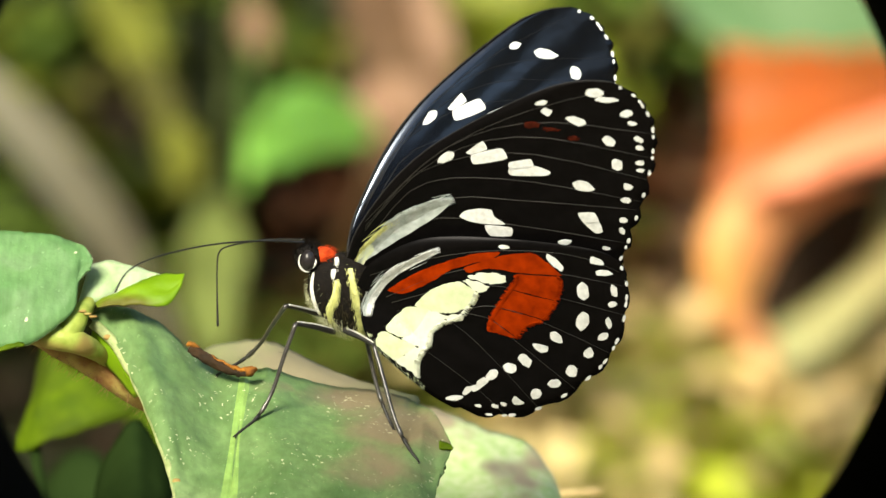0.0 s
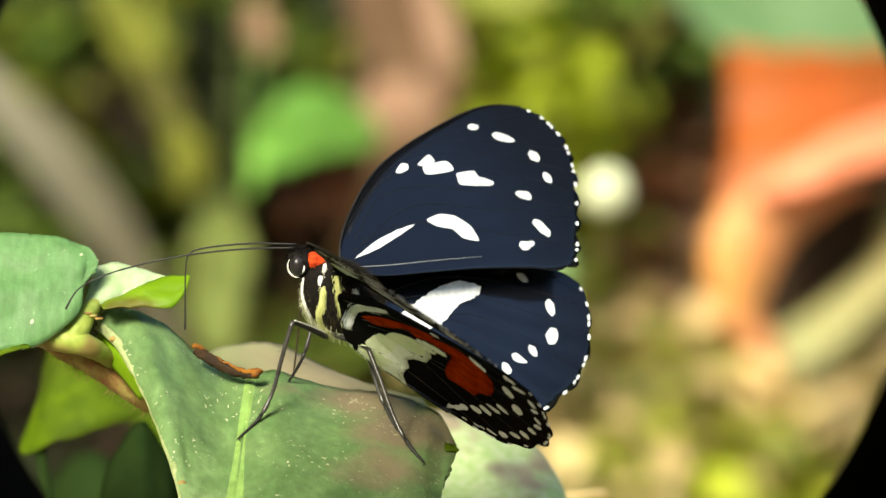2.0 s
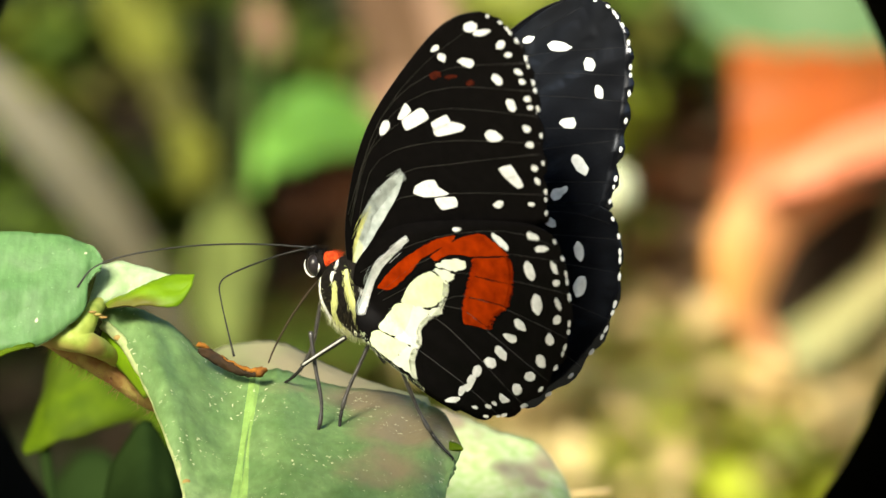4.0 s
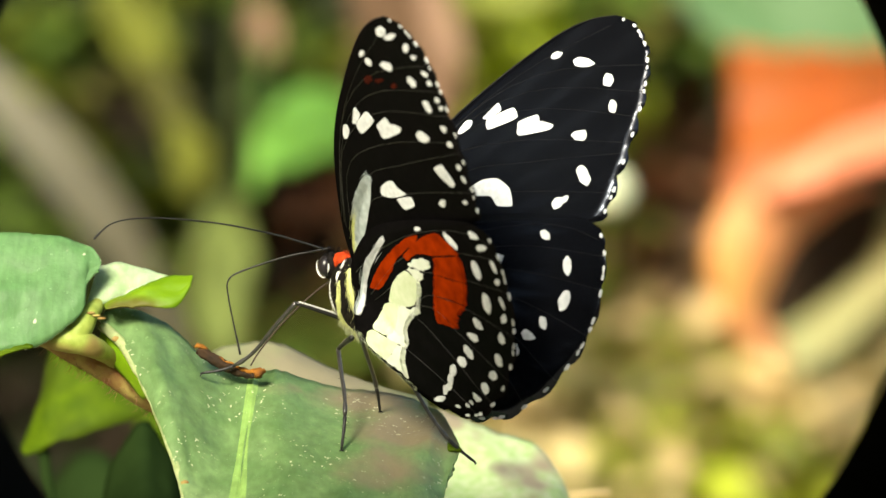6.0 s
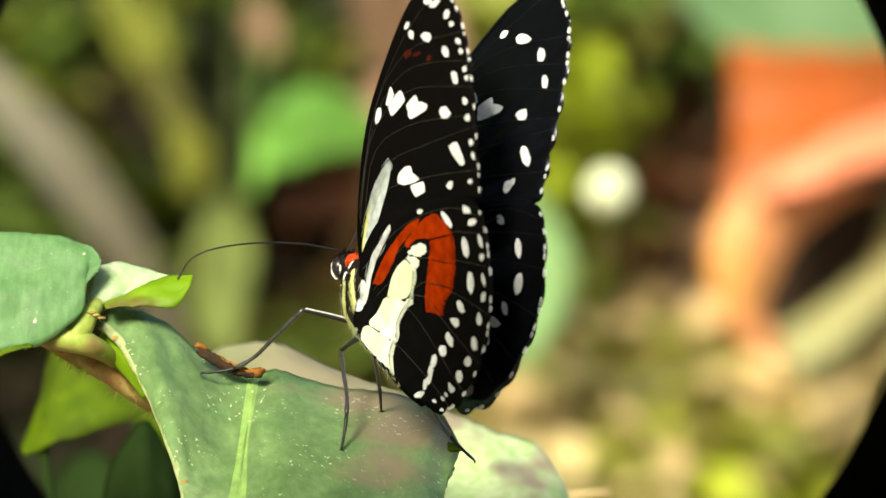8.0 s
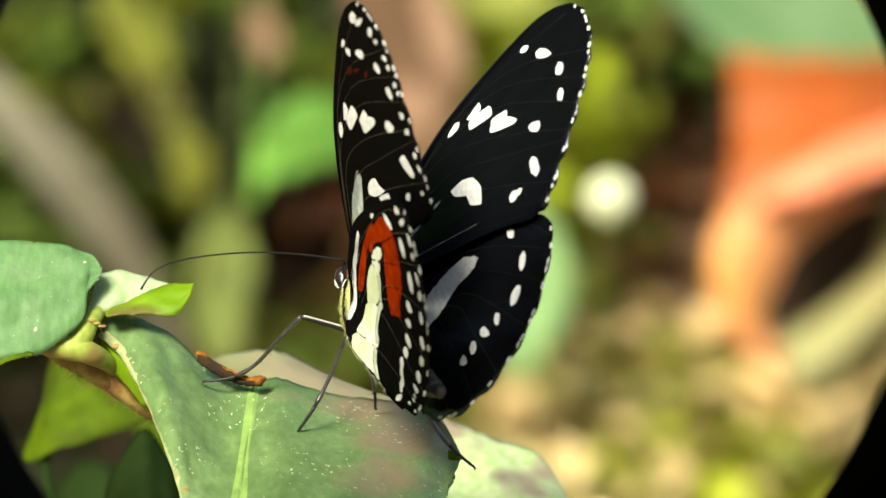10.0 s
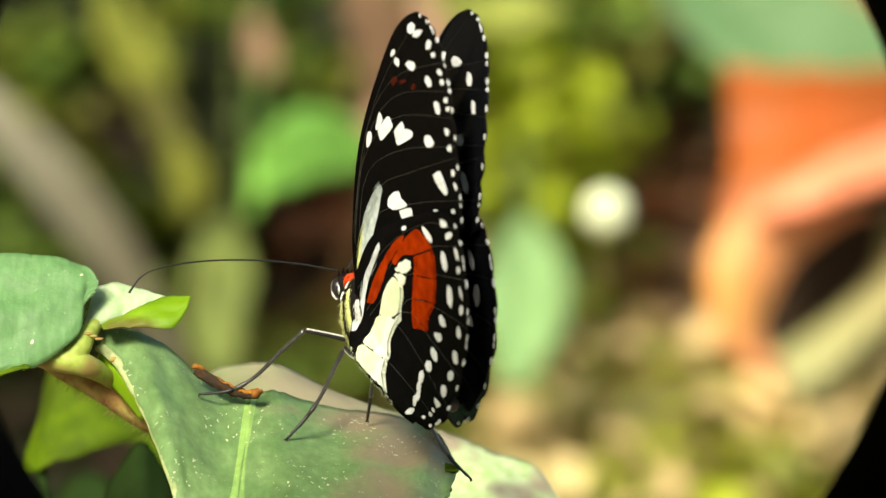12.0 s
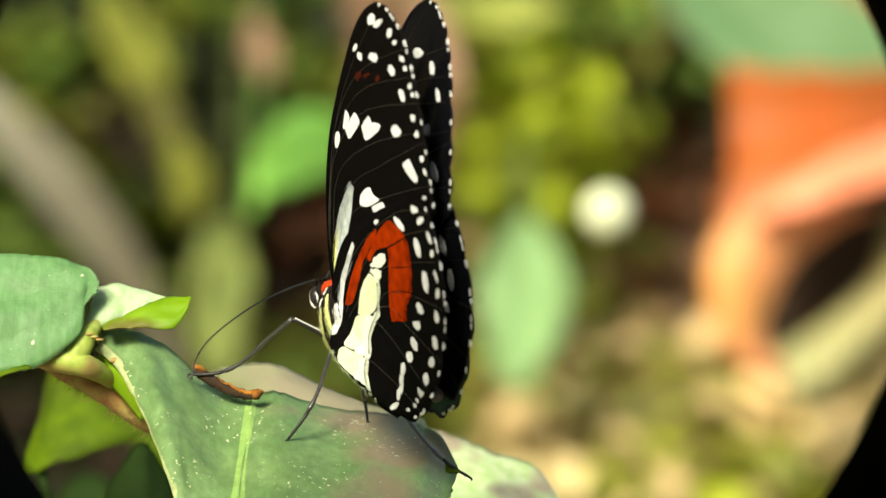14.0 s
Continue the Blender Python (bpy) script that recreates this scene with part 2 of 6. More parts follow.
BG_STRAW = material("dead_leaf_straw", (0.6, 0.48, 0.23), (0.5, 0.39, 0.17), 20, 0.8, 0.3, 0.2)
BG_BRIGHT = material("moss_bright", (0.5, 0.56, 0.06), (0.4, 0.48, 0.05), 25, 0.7, 0.3, 0.2, trans=0.2)
BG_LIME = material("foliage_pale_olive", (0.25, 0.28, 0.05), (0.13, 0.15, 0.03), 25, 0.6, 0.3, 0.2, trans=0.15)
BG_VIVID = material("foliage_vivid_green", (0.3, 0.37, 0.022), (0.2, 0.26, 0.015), 25, 0.6, 0.3, 0.2, trans=0.15)
BG_PALELIME = material("foliage_pale_lime", (0.2, 0.25, 0.065), (0.11, 0.14, 0.04), 60, 0.6, 0.3, 0.2, trans=0.15)
BG_SAGE = material("foliage_sage", (0.24, 0.25, 0.11), (0.29, 0.24, 0.1), 20, 0.6, 0.2, 0.2)
BG_PALEPINK = material("dead_stem_pale", (0.3, 0.18, 0.115), (0.2, 0.115, 0.07), 15, 0.7, 0.3, 0.2)
ORANGE_PALE = material("curled_leaf_pale_orange", (0.68, 0.3, 0.13), (0.64, 0.23, 0.11), 60, 0.5, 0.2, 0.3, trans=0.15,
                       third=(0.64, 0.29, 0.09))
ORANGE_PINK = material("curled_leaf_pink_orange", (0.85, 0.3, 0.16), (0.8, 0.24, 0.12), 18, 0.45, 0.2, 0.3, trans=0.15)
BG_RUST = material("dead_leaf_rust", (0.17, 0.065, 0.03), (0.11, 0.045, 0.02), 20, 0.8, 0.3, 0.2)
ORANGE = material("curled_leaf_orange", (0.4, 0.085, 0.014), (0.34, 0.09, 0.014), 60, 0.5, 0.2, 0.3, trans=0.2,
                  third=(0.46, 0.14, 0.03))
PETAL = material("flower_cream", (0.74, 0.78, 0.54), (0.66, 0.7, 0.46), 60, 0.6, 0.1, 0.3, trans=0.2)
FOREST = material("forest_dark_green", (0.05, 0.075, 0.025), (0.025, 0.04, 0.013), 0.8, 0.9, 0.0, 0.1)
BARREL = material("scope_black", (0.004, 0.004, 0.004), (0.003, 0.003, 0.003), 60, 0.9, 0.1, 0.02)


# ======== building helpers ========
def mesh_of(bm, name, mats):
    me = bpy.data.meshes.new(name)
    bm.normal_update()
    bm.to_mesh(me)
    bm.free()
    for m in mats if isinstance(mats, (list, tuple)) else [mats]:
        me.materials.append(m)
    return me


def part(name, bm, mats, parent=None, label="", smooth=True):
    """Links a bmesh as one mesh object, under a thing or a part."""
    me = mesh_of(bm, name, mats)
    if smooth:
        me.polygons.foreach_set("use_smooth", [True] * len(me.polygons))
    ob = new(name, me)
    if parent:
        ob.parent = parent
    return tagged(ob, label)


def spline(points, n, closed=False):
    """n points along a Catmull-Rom curve through the given ones."""
    p = [Vector(q) for q in points]
    k = len(p)
    segs = k if closed else k - 1
    out = []
    for i in range(n):
        s = i * segs / (n if closed else n - 1)
        j = min(int(s), segs - 1)
        u = s - j
        if closed:
            a, b, c, d = (p[(j + o) % k] for o in (-1, 0, 1, 2))
        else:
            a, b, c, d = (p[min(max(j + o, 0), k - 1)] for o in (-1, 0, 1, 2))
        out.append(0.5 * ((2 * b) + (c - a) * u + (2 * a - 5 * b + 4 * c - d) * u * u + (3 * b - a - 3 * c + d) * u ** 3))
    return out


def tube(bm, path, radii, sides=8, cap=True, flat=1.0, mat=0):
    """A tapered tube along a list of points; flat squeezes its section."""
    rings, last = [], None
    for i, p in enumerate(path):
        t = (path[min(i + 1, len(path) - 1)] - path[max(i - 1, 0)]).normalized()
        side = (last - t * last.dot(t)) if last else t.cross(Vector((0.13, 0.97, 0.2)))
        side.normalize()
        last = side
        up = t.cross(side)
        r = radii[i] if isinstance(radii, (list, tuple)) else radii
        rings.append([bm.verts.new(p + side * (r * math.cos(a)) + up * (r * flat * math.sin(a)))
                      for a in (2 * math.pi * k / sides for k in range(sides))])
    for a, b in zip(rings, rings[1:]):
        for k in range(sides):
            bm.faces.new((a[k], a[(k + 1) % sides], b[(k + 1) % sides], b[k])).material_index = mat
    if cap:
        bm.faces.new(rings[0][::-1]).material_index = mat
        bm.faces.new(rings[-1]).material_index = mat


def taper(n, a, b, power=1.0):
    return [a + (b - a) * (i / (n - 1)) ** power for i in range(n)]


def sheet(bm, rows, thick, mat=0, back=None):
    """A sheet with thickness from rows of points; the back lies behind the front."""
    n, m = len(rows), len(rows[0])
    nor = []
    for i in range(n):
        line = []
        for j in range(m):
            du = rows[min(i + 1, n - 1)][j] - rows[max(i - 1, 0)][j]
            dv = rows[i][min(j + 1, m - 1)] - rows[i][max(j - 1, 0)]
            v = du.cross(dv)
            line.append(v.normalized() if v.length > 0 else Vector((0, 1, 0)))
        nor.append(line)
    f = [[bm.verts.new(p) for p in r] for r in rows]
    b = [[bm.verts.new(p - nor[i][j] * thick) for j, p in enumerate(r)] for i, r in enumerate(rows)]
    for i in range(n - 1):
        for j in range(m - 1):
            q = (f[i][j], f[i + 1][j], f[i + 1][j + 1], f[i][j + 1])
            q2 = (b[i][j], b[i][j + 1], b[i + 1][j + 1], b[i + 1][j])
            idx = mat(i / (n - 1), j / (m - 1)) if callable(mat) else mat
            bm.faces.new(q).material_index = idx
            bm.faces.new(q2).material_index = idx if back is None else back
    for i in range(n - 1):
        for j, (p, q) in ((0, (f, b)), (m - 1, (b, f))):
            bm.faces.new((p[i][j], q[i][j], q[i + 1][j], p[i + 1][j]))
    for j in range(m - 1):
        for i, (p, q) in ((0, (b, f)), (n - 1, (f, b))):
            bm.faces.new((p[i][j], q[i][j], q[i][j + 1], p[i][j + 1]))


def blade_rows(mid, width, side, fold=0.2, wave=0.05, n=24, m=10, shape=1.0, seed=0):
    """Rows of a leaf blade about a midrib curve; side is the direction across it."""
    pts = spline(mid, n)
    rows = []
    for i, p in enumerate(pts):
        u = i / (n - 1)
        w = width * (math.sin(math.pi * min(max(u ** shape, 0.012), 0.985)) ** 0.75)
        t = (pts[min(i + 1, n - 1)] - pts[max(i - 1, 0)]).normalized()
        s = (Vector(side) - t * Vector(side).dot(t)).normalized()
        up = t.cross(s)
        row = []
        for j in range(m + 1):
            v = 2 * j / m - 1
            ripple = noise.noise((u * 4 + seed, v * 2, seed * 1.7)) * wave
            row.append(p + s * (v * w) + up * (w * (fold * abs(v) + ripple)))
        rows.append(row)
    return rows


def leaf_thing(name, mid, width, side, mats, label, category="leaf", fold=0.2, wave=0.08, thick=0.0012, group="",
               shape=1.0, seed=0, rib=True, kind="", n=24):
    """A leaf of its own: blade and midrib."""
    top = tagged(new(name), label, category, group, kind)
    bm = bmesh.new()
    sheet(bm, blade_rows(mid, width, side, fold, wave, n, 10, shape, seed), thick)
    part("blade", bm, mats, top)
    if rib:
        bm = bmesh.new()
        k = 16
        tube(bm, spline(mid, k), taper(k, width * 0.045, width * 0.012), 6)
        part("midrib", bm, mats, top)
    return top


def panel(bm, top, bottom, n=60, m=24, thick=0.0003, bulge=0.001, ripple=0.0006, seed=0, mat=0):
    """A leaf blade between its far margin and its near margin, slightly bulged and rippled."""
    a, b = spline(top, n), spline(bottom, n)
    widest = max((p - q).length for p, q in zip(a, b))
    rows = []
    for i in range(n):
        row = []
        room = min(1.0, 1.6 * (a[i] - b[i]).length / widest)
        for j in range(m + 1):
            v, u = j / m, i / (n - 1)
            p = a[i].lerp(b[i], v)
            lift = bulge * math.sin(math.pi * v) * math.sin(math.pi * u) ** 0.5 if 0 < u < 1 else 0
            rim = 0.35 * ripple * noise.noise((u * 30, v * 2, seed + 3.0)) * abs(2 * v - 1) ** 10
            row.append(p + Vector((0, -0.6, 0.8)) * (room * (lift + ripple * noise.noise((u * 5 + seed, v * 4, seed * 2.0))) + rim))
        rows.append(row)
    sheet(bm, rows, thick, mat)
    return rows


# ======== ground and undergrowth ========
def bank(y):
    """Height of the forest floor: level underfoot, a bank behind, level beyond it."""
    rise = min(max((y - 1.6) / 1.4, 0), 1)
    return 1.25 * rise * rise * (3 - 2 * rise)


def on_bank(x, z, lift=0.0):
    """The place on the bank's face that fits x to the side and z up in the camera's view."""
    y = 1.6
    while bank(y) < 0.6 + z * y and y < 3.0:
        y += 0.01
    return Vector((x * y, y - lift, 0.6 + z * y))


def build_ground():
    bm = bmesh.new()
    xs = [-4000, -400, -40, -6, -3] + [-2 + 0.05 * i for i in range(81)] + [3, 6, 40, 400, 4000]
    ys = [-4000, -400, -40, -6, -1, 0.5] + [1.0 + 0.05 * i for i in range(50)] + [4, 6, 12, 40, 400, 4000]
    grid = []
    for y in ys:
        row = []
        for x in xs:
            z = bank(y)
            if abs(x) < 3 and 0 < y < 4:
                z += 0.02 * noise.noise((x * 5, y * 5, 0.3)) + 0.008 * noise.noise((x * 17, y * 17, 4.0))
            row.append(bm.verts.new((x, y, z)))
        grid.append(row)
    for a, b in zip(grid, grid[1:]):
        for j in range(len(xs) - 1):
            f = bm.faces.new((a[j], a[j + 1], b[j + 1], b[j]))
            # the unseen near ground takes the added bounce colour
            f.material_index = 1 if a[0].co.y < 0.9 else 0
    tagged(part("ground", bm, [SOIL, BOUNCE_GROUND]), "leaf-littered forest floor rising to a bank, with unseen bounce ground in front", "ground", kind="structure")


build_ground()


def build_added_forest():
    """Unseen forest ring, added to block low sky from reflections; open overhead."""
    bm = bmesh.new()
    rng = random.Random(17)
    n = 120
    rings = []
    for k in range(n):
        a = 2 * math.pi * k / n
        r = 14 + 1.5 * noise.noise((math.cos(a) * 4, math.sin(a) * 4, 2.0))
        # raised to one side and behind, where it must block more sky
        h = 4.2 + 11.0 * max(0.0, -math.sin(a) - 0.62) + 5.0 * max(0.0, math.cos(a)) + 1.2 * noise.noise((math.cos(a) * 6, math.sin(a) * 6, 7.0)) + rng.uniform(-0.7, 0.7)
        rings.append([bm.verts.new(((r + 0.5 * j) * math.sin(a), (r + 0.5 * j) * math.cos(a), -0.5 + (h + 0.5) * j / 4)) for j in range(5)])
    for k in range(n):
        p, q = rings[k], rings[(k + 1) % n]
        for j in range(4):
            bm.faces.new((p[j], q[j], q[j + 1], p[j + 1]))
    tagged(part("backdrop", bm, FOREST), "unseen dark green forest ring added to block the low sky", "forest", kind="structure")


build_added_forest()


def build_added_canopy():
    """Unseen boughs added to block the sky above; open to the front and one side."""
    rng = random.Random(29)
    bm = bmesh.new()
    for k in range(2900):
        x = rng.uniform(-9.0, 0.9)
        y = rng.uniform(-1.8 if x > -3.5 else -4.5, 9.0)
        x += 0.4 * noise.noise((y * 0.7, 1.0, 3.0))
        c = Vector((x, y, 5.0 + 0.9 * noise.noise((x * 0.5, y * 0.5, 0.0)) + rng.uniform(-0.4, 0.4)))
        turn = Euler((rng.uniform(-0.5, 0.5), rng.uniform(-0.5, 0.5), rng.uniform(0, 6.28))).to_matrix()
        n, w = rng.uniform(0.35, 0.6), rng.uniform(0.12, 0.2)
        ring = [bm.verts.new(c + turn @ Vector(p)) for p in ((-n, 0, -0.08), (-n * 0.3, -w, 0), (n * 0.45, -w * 0.8, 0), (n, 0, -0.1), (n * 0.45, w * 0.8, 0), (-n * 0.3, w, 0))]
        bm.faces.new(ring)
    for x, y in ((-2.2, 5.5), (-5.0, 3.6), (-6.5, 8.0)):
        foot = Vector((x, y, 1.1))
        tube(bm, spline([foot, foot + Vector((0.1, -0.1, 2.0)), foot + Vector((0.3, -0.5, 4.2))], 10), taper(10, 0.16, 0.07), 10)
        for k in range(5):
            a = 1.3 * k + x
            tip = foot + Vector((0.3 + 2.4 * math.cos(a), -0.5 + 2.4 * math.sin(a), 4.1))
            tube(bm, spline([foot + Vector((0.2, -0.3, 3.2)), foot + Vector((0.2 + math.cos(a), -0.4 + math.sin(a), 3.8)), tip], 8), taper(8, 0.06, 0.015), 6)
    tagged(part("sky_block_canopy", bm, FOREST), "unseen dark green boughs added to block the sky above", "tree canopy", kind="stuff")


build_added_canopy()


def litter(name, spot, spread, count, size, mats, label, category, seed, lift=0.03, upright=0.0):
    """A patch of small leaves lying or standing on the bank, of kind stuff."""
    rng = random.Random(seed)
    bm = bmesh.new()
    for k in range(2 * count):
        u, v = spot[0] + rng.gauss(0, spread[0]), spot[1] + rng.gauss(0, spread[1])
        c = on_bank(u, v, lift * rng.random())
        turn = Euler((rng.uniform(-0.9, 0.5) + upright, rng.uniform(-0.6, 0.6), rng.uniform(0, 6.28))).to_matrix()
        n = size * rng.uniform(0.6, 1.4)
        w = n * rng.uniform(0.25, 0.45)
        idx = rng.randrange(len(mats))
        pts = []
        for i in range(5):
            t = i / 4
            h = w * math.sin(math.pi * min(max(t, 0.04), 0.97))
            curl = n * 0.25 * math.sin(t * 2.5)
            pts.append([bm.verts.new(c + turn @ Vector((n * (t - 0.5), q * h, curl + abs(q) * h * 0.3))) for q in (-1, 0, 1)])
        for a, b in zip(pts, pts[1:]):
            for j in (0, 1):
                bm.faces.new((a[j], b[j], b[j + 1], a[j + 1])).material_index = idx
    return tagged(part(name, bm, mats), label, category, kind="stuff")


def build_litter():
    tan, dark = "pale tan dead leaves littering the bank", "dark brown dead leaves littering the bank"
    litter("leaf_litter", (0.0485, -0.0332), (0.035, 0.014), 420, 0.022, [BG_TAN, BG_TAN, BG_STRAW], tan, "leaf litter", 1)
    litter("leaf_litter", (0.0329, -0.0228), (0.022, 0.01), 200, 0.022, [BG_TAN, BG_STRAW, BG_OLIVE], tan, "leaf litter", 2)
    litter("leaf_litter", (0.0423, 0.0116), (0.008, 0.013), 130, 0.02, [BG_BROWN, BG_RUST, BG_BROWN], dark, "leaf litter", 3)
    litter("leaf_litter", (0.0350, 0.0272), (0.014, 0.008), 150, 0.022, [BG_OLIVE, BG_TAN, BG_BROWN], "olive and brown leaves on the bank", "leaf litter", 4)
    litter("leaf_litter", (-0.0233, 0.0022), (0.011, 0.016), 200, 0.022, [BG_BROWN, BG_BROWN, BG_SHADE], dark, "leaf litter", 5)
    litter("leaf_litter", (-0.0317, -0.0124), (0.009, 0.005), 60, 0.019, [BG_RUST, BG_BROWN], "rust brown dead leaves on the bank", "leaf litter", 6)
    litter("leaf_litter", (-0.0160, -0.0213), (0.009, 0.006), 200, 0.019, [BG_OLIVE, BG_DEEP], "dull olive leaves on the bank", "leaf litter", 7, 0.12)
    litter("leaf_litter", (-0.0744, -0.0311), (0.016, 0.014), 260, 0.022, [BG_BROWN, BG_SHADE], "grey-brown dead leaves on the bank", "leaf litter", 8)
    litter("leaf_litter", (0.0267, -0.0061), (0.014, 0.009), 220, 0.022, [BG_TAN, BG_LIME, BG_PINK], "olive and tan leaves on the bank", "leaf litter", 14, 0.12)
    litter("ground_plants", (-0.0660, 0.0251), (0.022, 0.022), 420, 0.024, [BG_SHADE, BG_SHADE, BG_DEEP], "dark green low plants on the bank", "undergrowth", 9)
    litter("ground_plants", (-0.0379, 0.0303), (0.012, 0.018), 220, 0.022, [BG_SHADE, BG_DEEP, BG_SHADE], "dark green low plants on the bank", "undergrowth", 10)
    litter("moss", (0.0090, 0.0334), (0.009, 0.016), 330, 0.018, [BG_MOSS, BG_OLIVE, BG_MOSS], "yellow-green moss on the bank", "moss", 11)
    litter("moss", (0.0121, 0.0116), (0.008, 0.014), 220, 0.018, [BG_MOSS, BG_OLIVE], "yellow-green moss on the bank", "moss", 15)
    litter("moss", (0.0402, -0.0374), (0.016, 0.006), 260, 0.022, [BG_BRIGHT, BG_MOSS], "bright yellow-green moss on the bank", "moss", 12)
    litter("leaf_litter", (0.0537, -0.0343), (0.026, 0.014), 420, 0.022, [BG_TAN, BG_STRAW, BG_TAN], "pale tan and straw leaves littering the bank", "leaf litter", 31, 0.06)
    litter("moss", (0.0360, -0.0385), (0.010, 0.004), 150, 0.02, [BG_BRIGHT, BG_LIME], "bright yellow-green moss on the bank", "moss", 32, 0.18)
    litter("moss", (0.0631, -0.0436), (0.007, 0.003), 45, 0.02, [BG_BRIGHT], "bright yellow-green moss on the bank", "moss", 33, 0.09)
    litter("moss", (0.0413, -0.0291), (0.005, 0.003), 60, 0.018, [BG_BRIGHT, BG_MOSS], "bright yellow-green moss on the bank", "moss", 34, 0.09)
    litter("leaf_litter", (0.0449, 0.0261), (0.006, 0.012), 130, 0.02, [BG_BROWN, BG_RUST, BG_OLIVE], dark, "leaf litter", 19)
    litter("leaf_litter", (-0.0254, 0.0095), (0.006, 0.004), 70, 0.018, [BG_RUST, BG_BROWN], "dull maroon dead leaves on the bank", "leaf litter", 20, 0.06)
    # near-black patches that paint the dark gaps between plants
    litter("ground_plants", (-0.0400, 0.0241), (0.0045, 0.008), 260, 0.018, [BG_SHADE], "near-black leaves put in for the bank's shaded gaps", "undergrowth", 21, 0.14)
    litter("ground_plants", (-0.0702, 0.0402), (0.005, 0.005), 80, 0.018, [BG_SHADE], "near-black leaves put in for the bank's shaded gaps", "undergrowth", 22, 0.06)
    litter("ground_plants", (-0.0462, 0.0376), (0.006, 0.006), 90, 0.018, [BG_DEEP, BG_MOSS], "green low plants on the bank", "undergrowth", 23, 0.06)
    litter("leaf_litter", (-0.0608, 0.0267), (0.006, 0.006), 80, 0.018, [BG_BROWN, BG_OLIVE], "brown and olive leaves on the bank", "leaf litter", 24, 0.05)
    litter("ground_plants", (-0.0608, 0.0168), (0.006, 0.006), 80, 0.018, [BG_DEEP, BG_MOSS], "green low plants on the bank", "undergrowth", 25, 0.05)
    litter("ground_plants", (-0.0754, 0.0074), (0.005, 0.005), 70, 0.018, [BG_SHADE, BG_DEEP], "dark green low plants on the bank", "undergrowth", 26, 0.05)
    litter("ground_plants", (-0.0754, 0.0334), (0.005, 0.005), 90, 0.018, [BG_DEEP, BG_MOSS, BG_DEEP], "green low plants on the bank", "undergrowth", 41, 0.08)
    litter("ground_plants", (-0.0567, 0.0157), (0.006, 0.005), 90, 0.018, [BG_DEEP, BG_MOSS], "green low plants on the bank", "undergrowth", 42, 0.08)
    litter("ground_plants", (-0.0442, 0.0334), (0.007, 0.005), 110, 0.018, [BG_DEEP, BG_MOSS], "green low plants on the bank", "undergrowth", 43, 0.08)
    litter("ground_plants", (-0.0327, 0.0303), (0.006, 0.005), 90, 0.018, [BG_DEEP, BG_MOSS], "green low plants on the bank", "undergrowth", 44, 0.08)
    litter("ground_plants", (-0.0707, -0.0030), (0.008, 0.005), 110, 0.018, [BG_DEEP, BG_SHADE], "dark green low plants on the bank", "undergrowth", 45, 0.08)
    litter("leaf_litter", (-0.0572, 0.0256), (0.005, 0.003), 60, 0.016, [BG_BROWN, BG_OLIVE], "brown and olive leaves on the bank", "leaf litter", 46, 0.14)
    litter("moss", (0.0527, -0.0291), (0.014, 0.005), 110, 0.02, [BG_BRIGHT, BG_STRAW], "bright yellow-green moss on the bank", "moss", 27, 0.05)
    litter("moss", (0.0642, -0.0374), (0.006, 0.004), 60, 0.02, [BG_DEEP, BG_MOSS], "green moss on the bank", "moss", 28, 0.05)
    litter("leaf_litter", (0.0319, -0.0306), (0.012, 0.007), 170, 0.022, [BG_STRAW, BG_BRIGHT, BG_TAN], "straw yellow leaves on the bank", "leaf litter", 18)
    litter("moss", (0.0235, 0.0330), (0.005, 0.009), 130, 0.02, [BG_MOSS, BG_OLIVE, BG_MOSS], "green moss on the bank", "moss", 51, 0.12)
    litter("leaf_litter", (0.0290, 0.0195), (0.006, 0.008), 130, 0.02, [BG_PINK, BG_OLIVE, BG_RUST], "brown and olive dead leaves on the bank", "leaf litter", 52, 0.16)
    litter("leaf_litter", (0.0420, 0.0230), (0.008, 0.004), 50, 0.02, [BG_LIME, BG_TAN, BG_OLIVE], "olive and tan leaves on the bank", "leaf litter", 53, 0.1)
    litter("moss", (0.0160, 0.0060), (0.005, 0.011), 110, 0.02, [BG_VIVID, BG_LIME, BG_MINT], "bright pale green moss on the bank", "moss", 58, 0.16)
    litter("leaf_litter", (0.0200, -0.0270), (0.006, 0.006), 90, 0.02, [BG_STRAW, BG_TAN], "pale straw and tan leaves on the bank", "leaf litter", 59, 0.14)
    litter("moss", (0.0170, 0.0210), (0.006, 0.011), 150, 0.02, [BG_VIVID, BG_MOSS], "bright green moss on the bank", "moss", 60, 0.24)
    litter("leaf_litter", (0.0230, -0.0290), (0.011, 0.009), 150, 0.02, [BG_STRAW, BG_TAN, BG_LIME], "straw and tan leaves on the bank", "leaf litter", 61, 0.2)
    litter("leaf_litter", (0.0400, 0.0130), (0.006, 0.006), 110, 0.02, [BG_RUST, BG_BROWN, BG_PINK], "rust and dark brown leaves on the bank", "leaf litter", 56, 0.14)
    litter("ground_plants", (0.0320, 0.0370), (0.0085, 0.0035), 150, 0.02, [BG_OLIVE, BG_SHADE, BG_DEEP], "dark olive low plants on the bank", "undergrowth", 57, 0.2)
    litter("leaf_litter", (0.0400, -0.0300), (0.012, 0.008), 140, 0.02, [BG_STRAW, BG_BRIGHT, BG_STRAW], "straw and lime yellow leaves on the bank", "leaf litter", 54, 0.14)
    litter("leaf_litter", (0.0560, -0.0270), (0.012, 0.006), 110, 0.02, [BG_TAN, BG_STRAW, BG_OLIVE], "tan and olive leaves on the bank", "leaf litter", 55, 0.14)
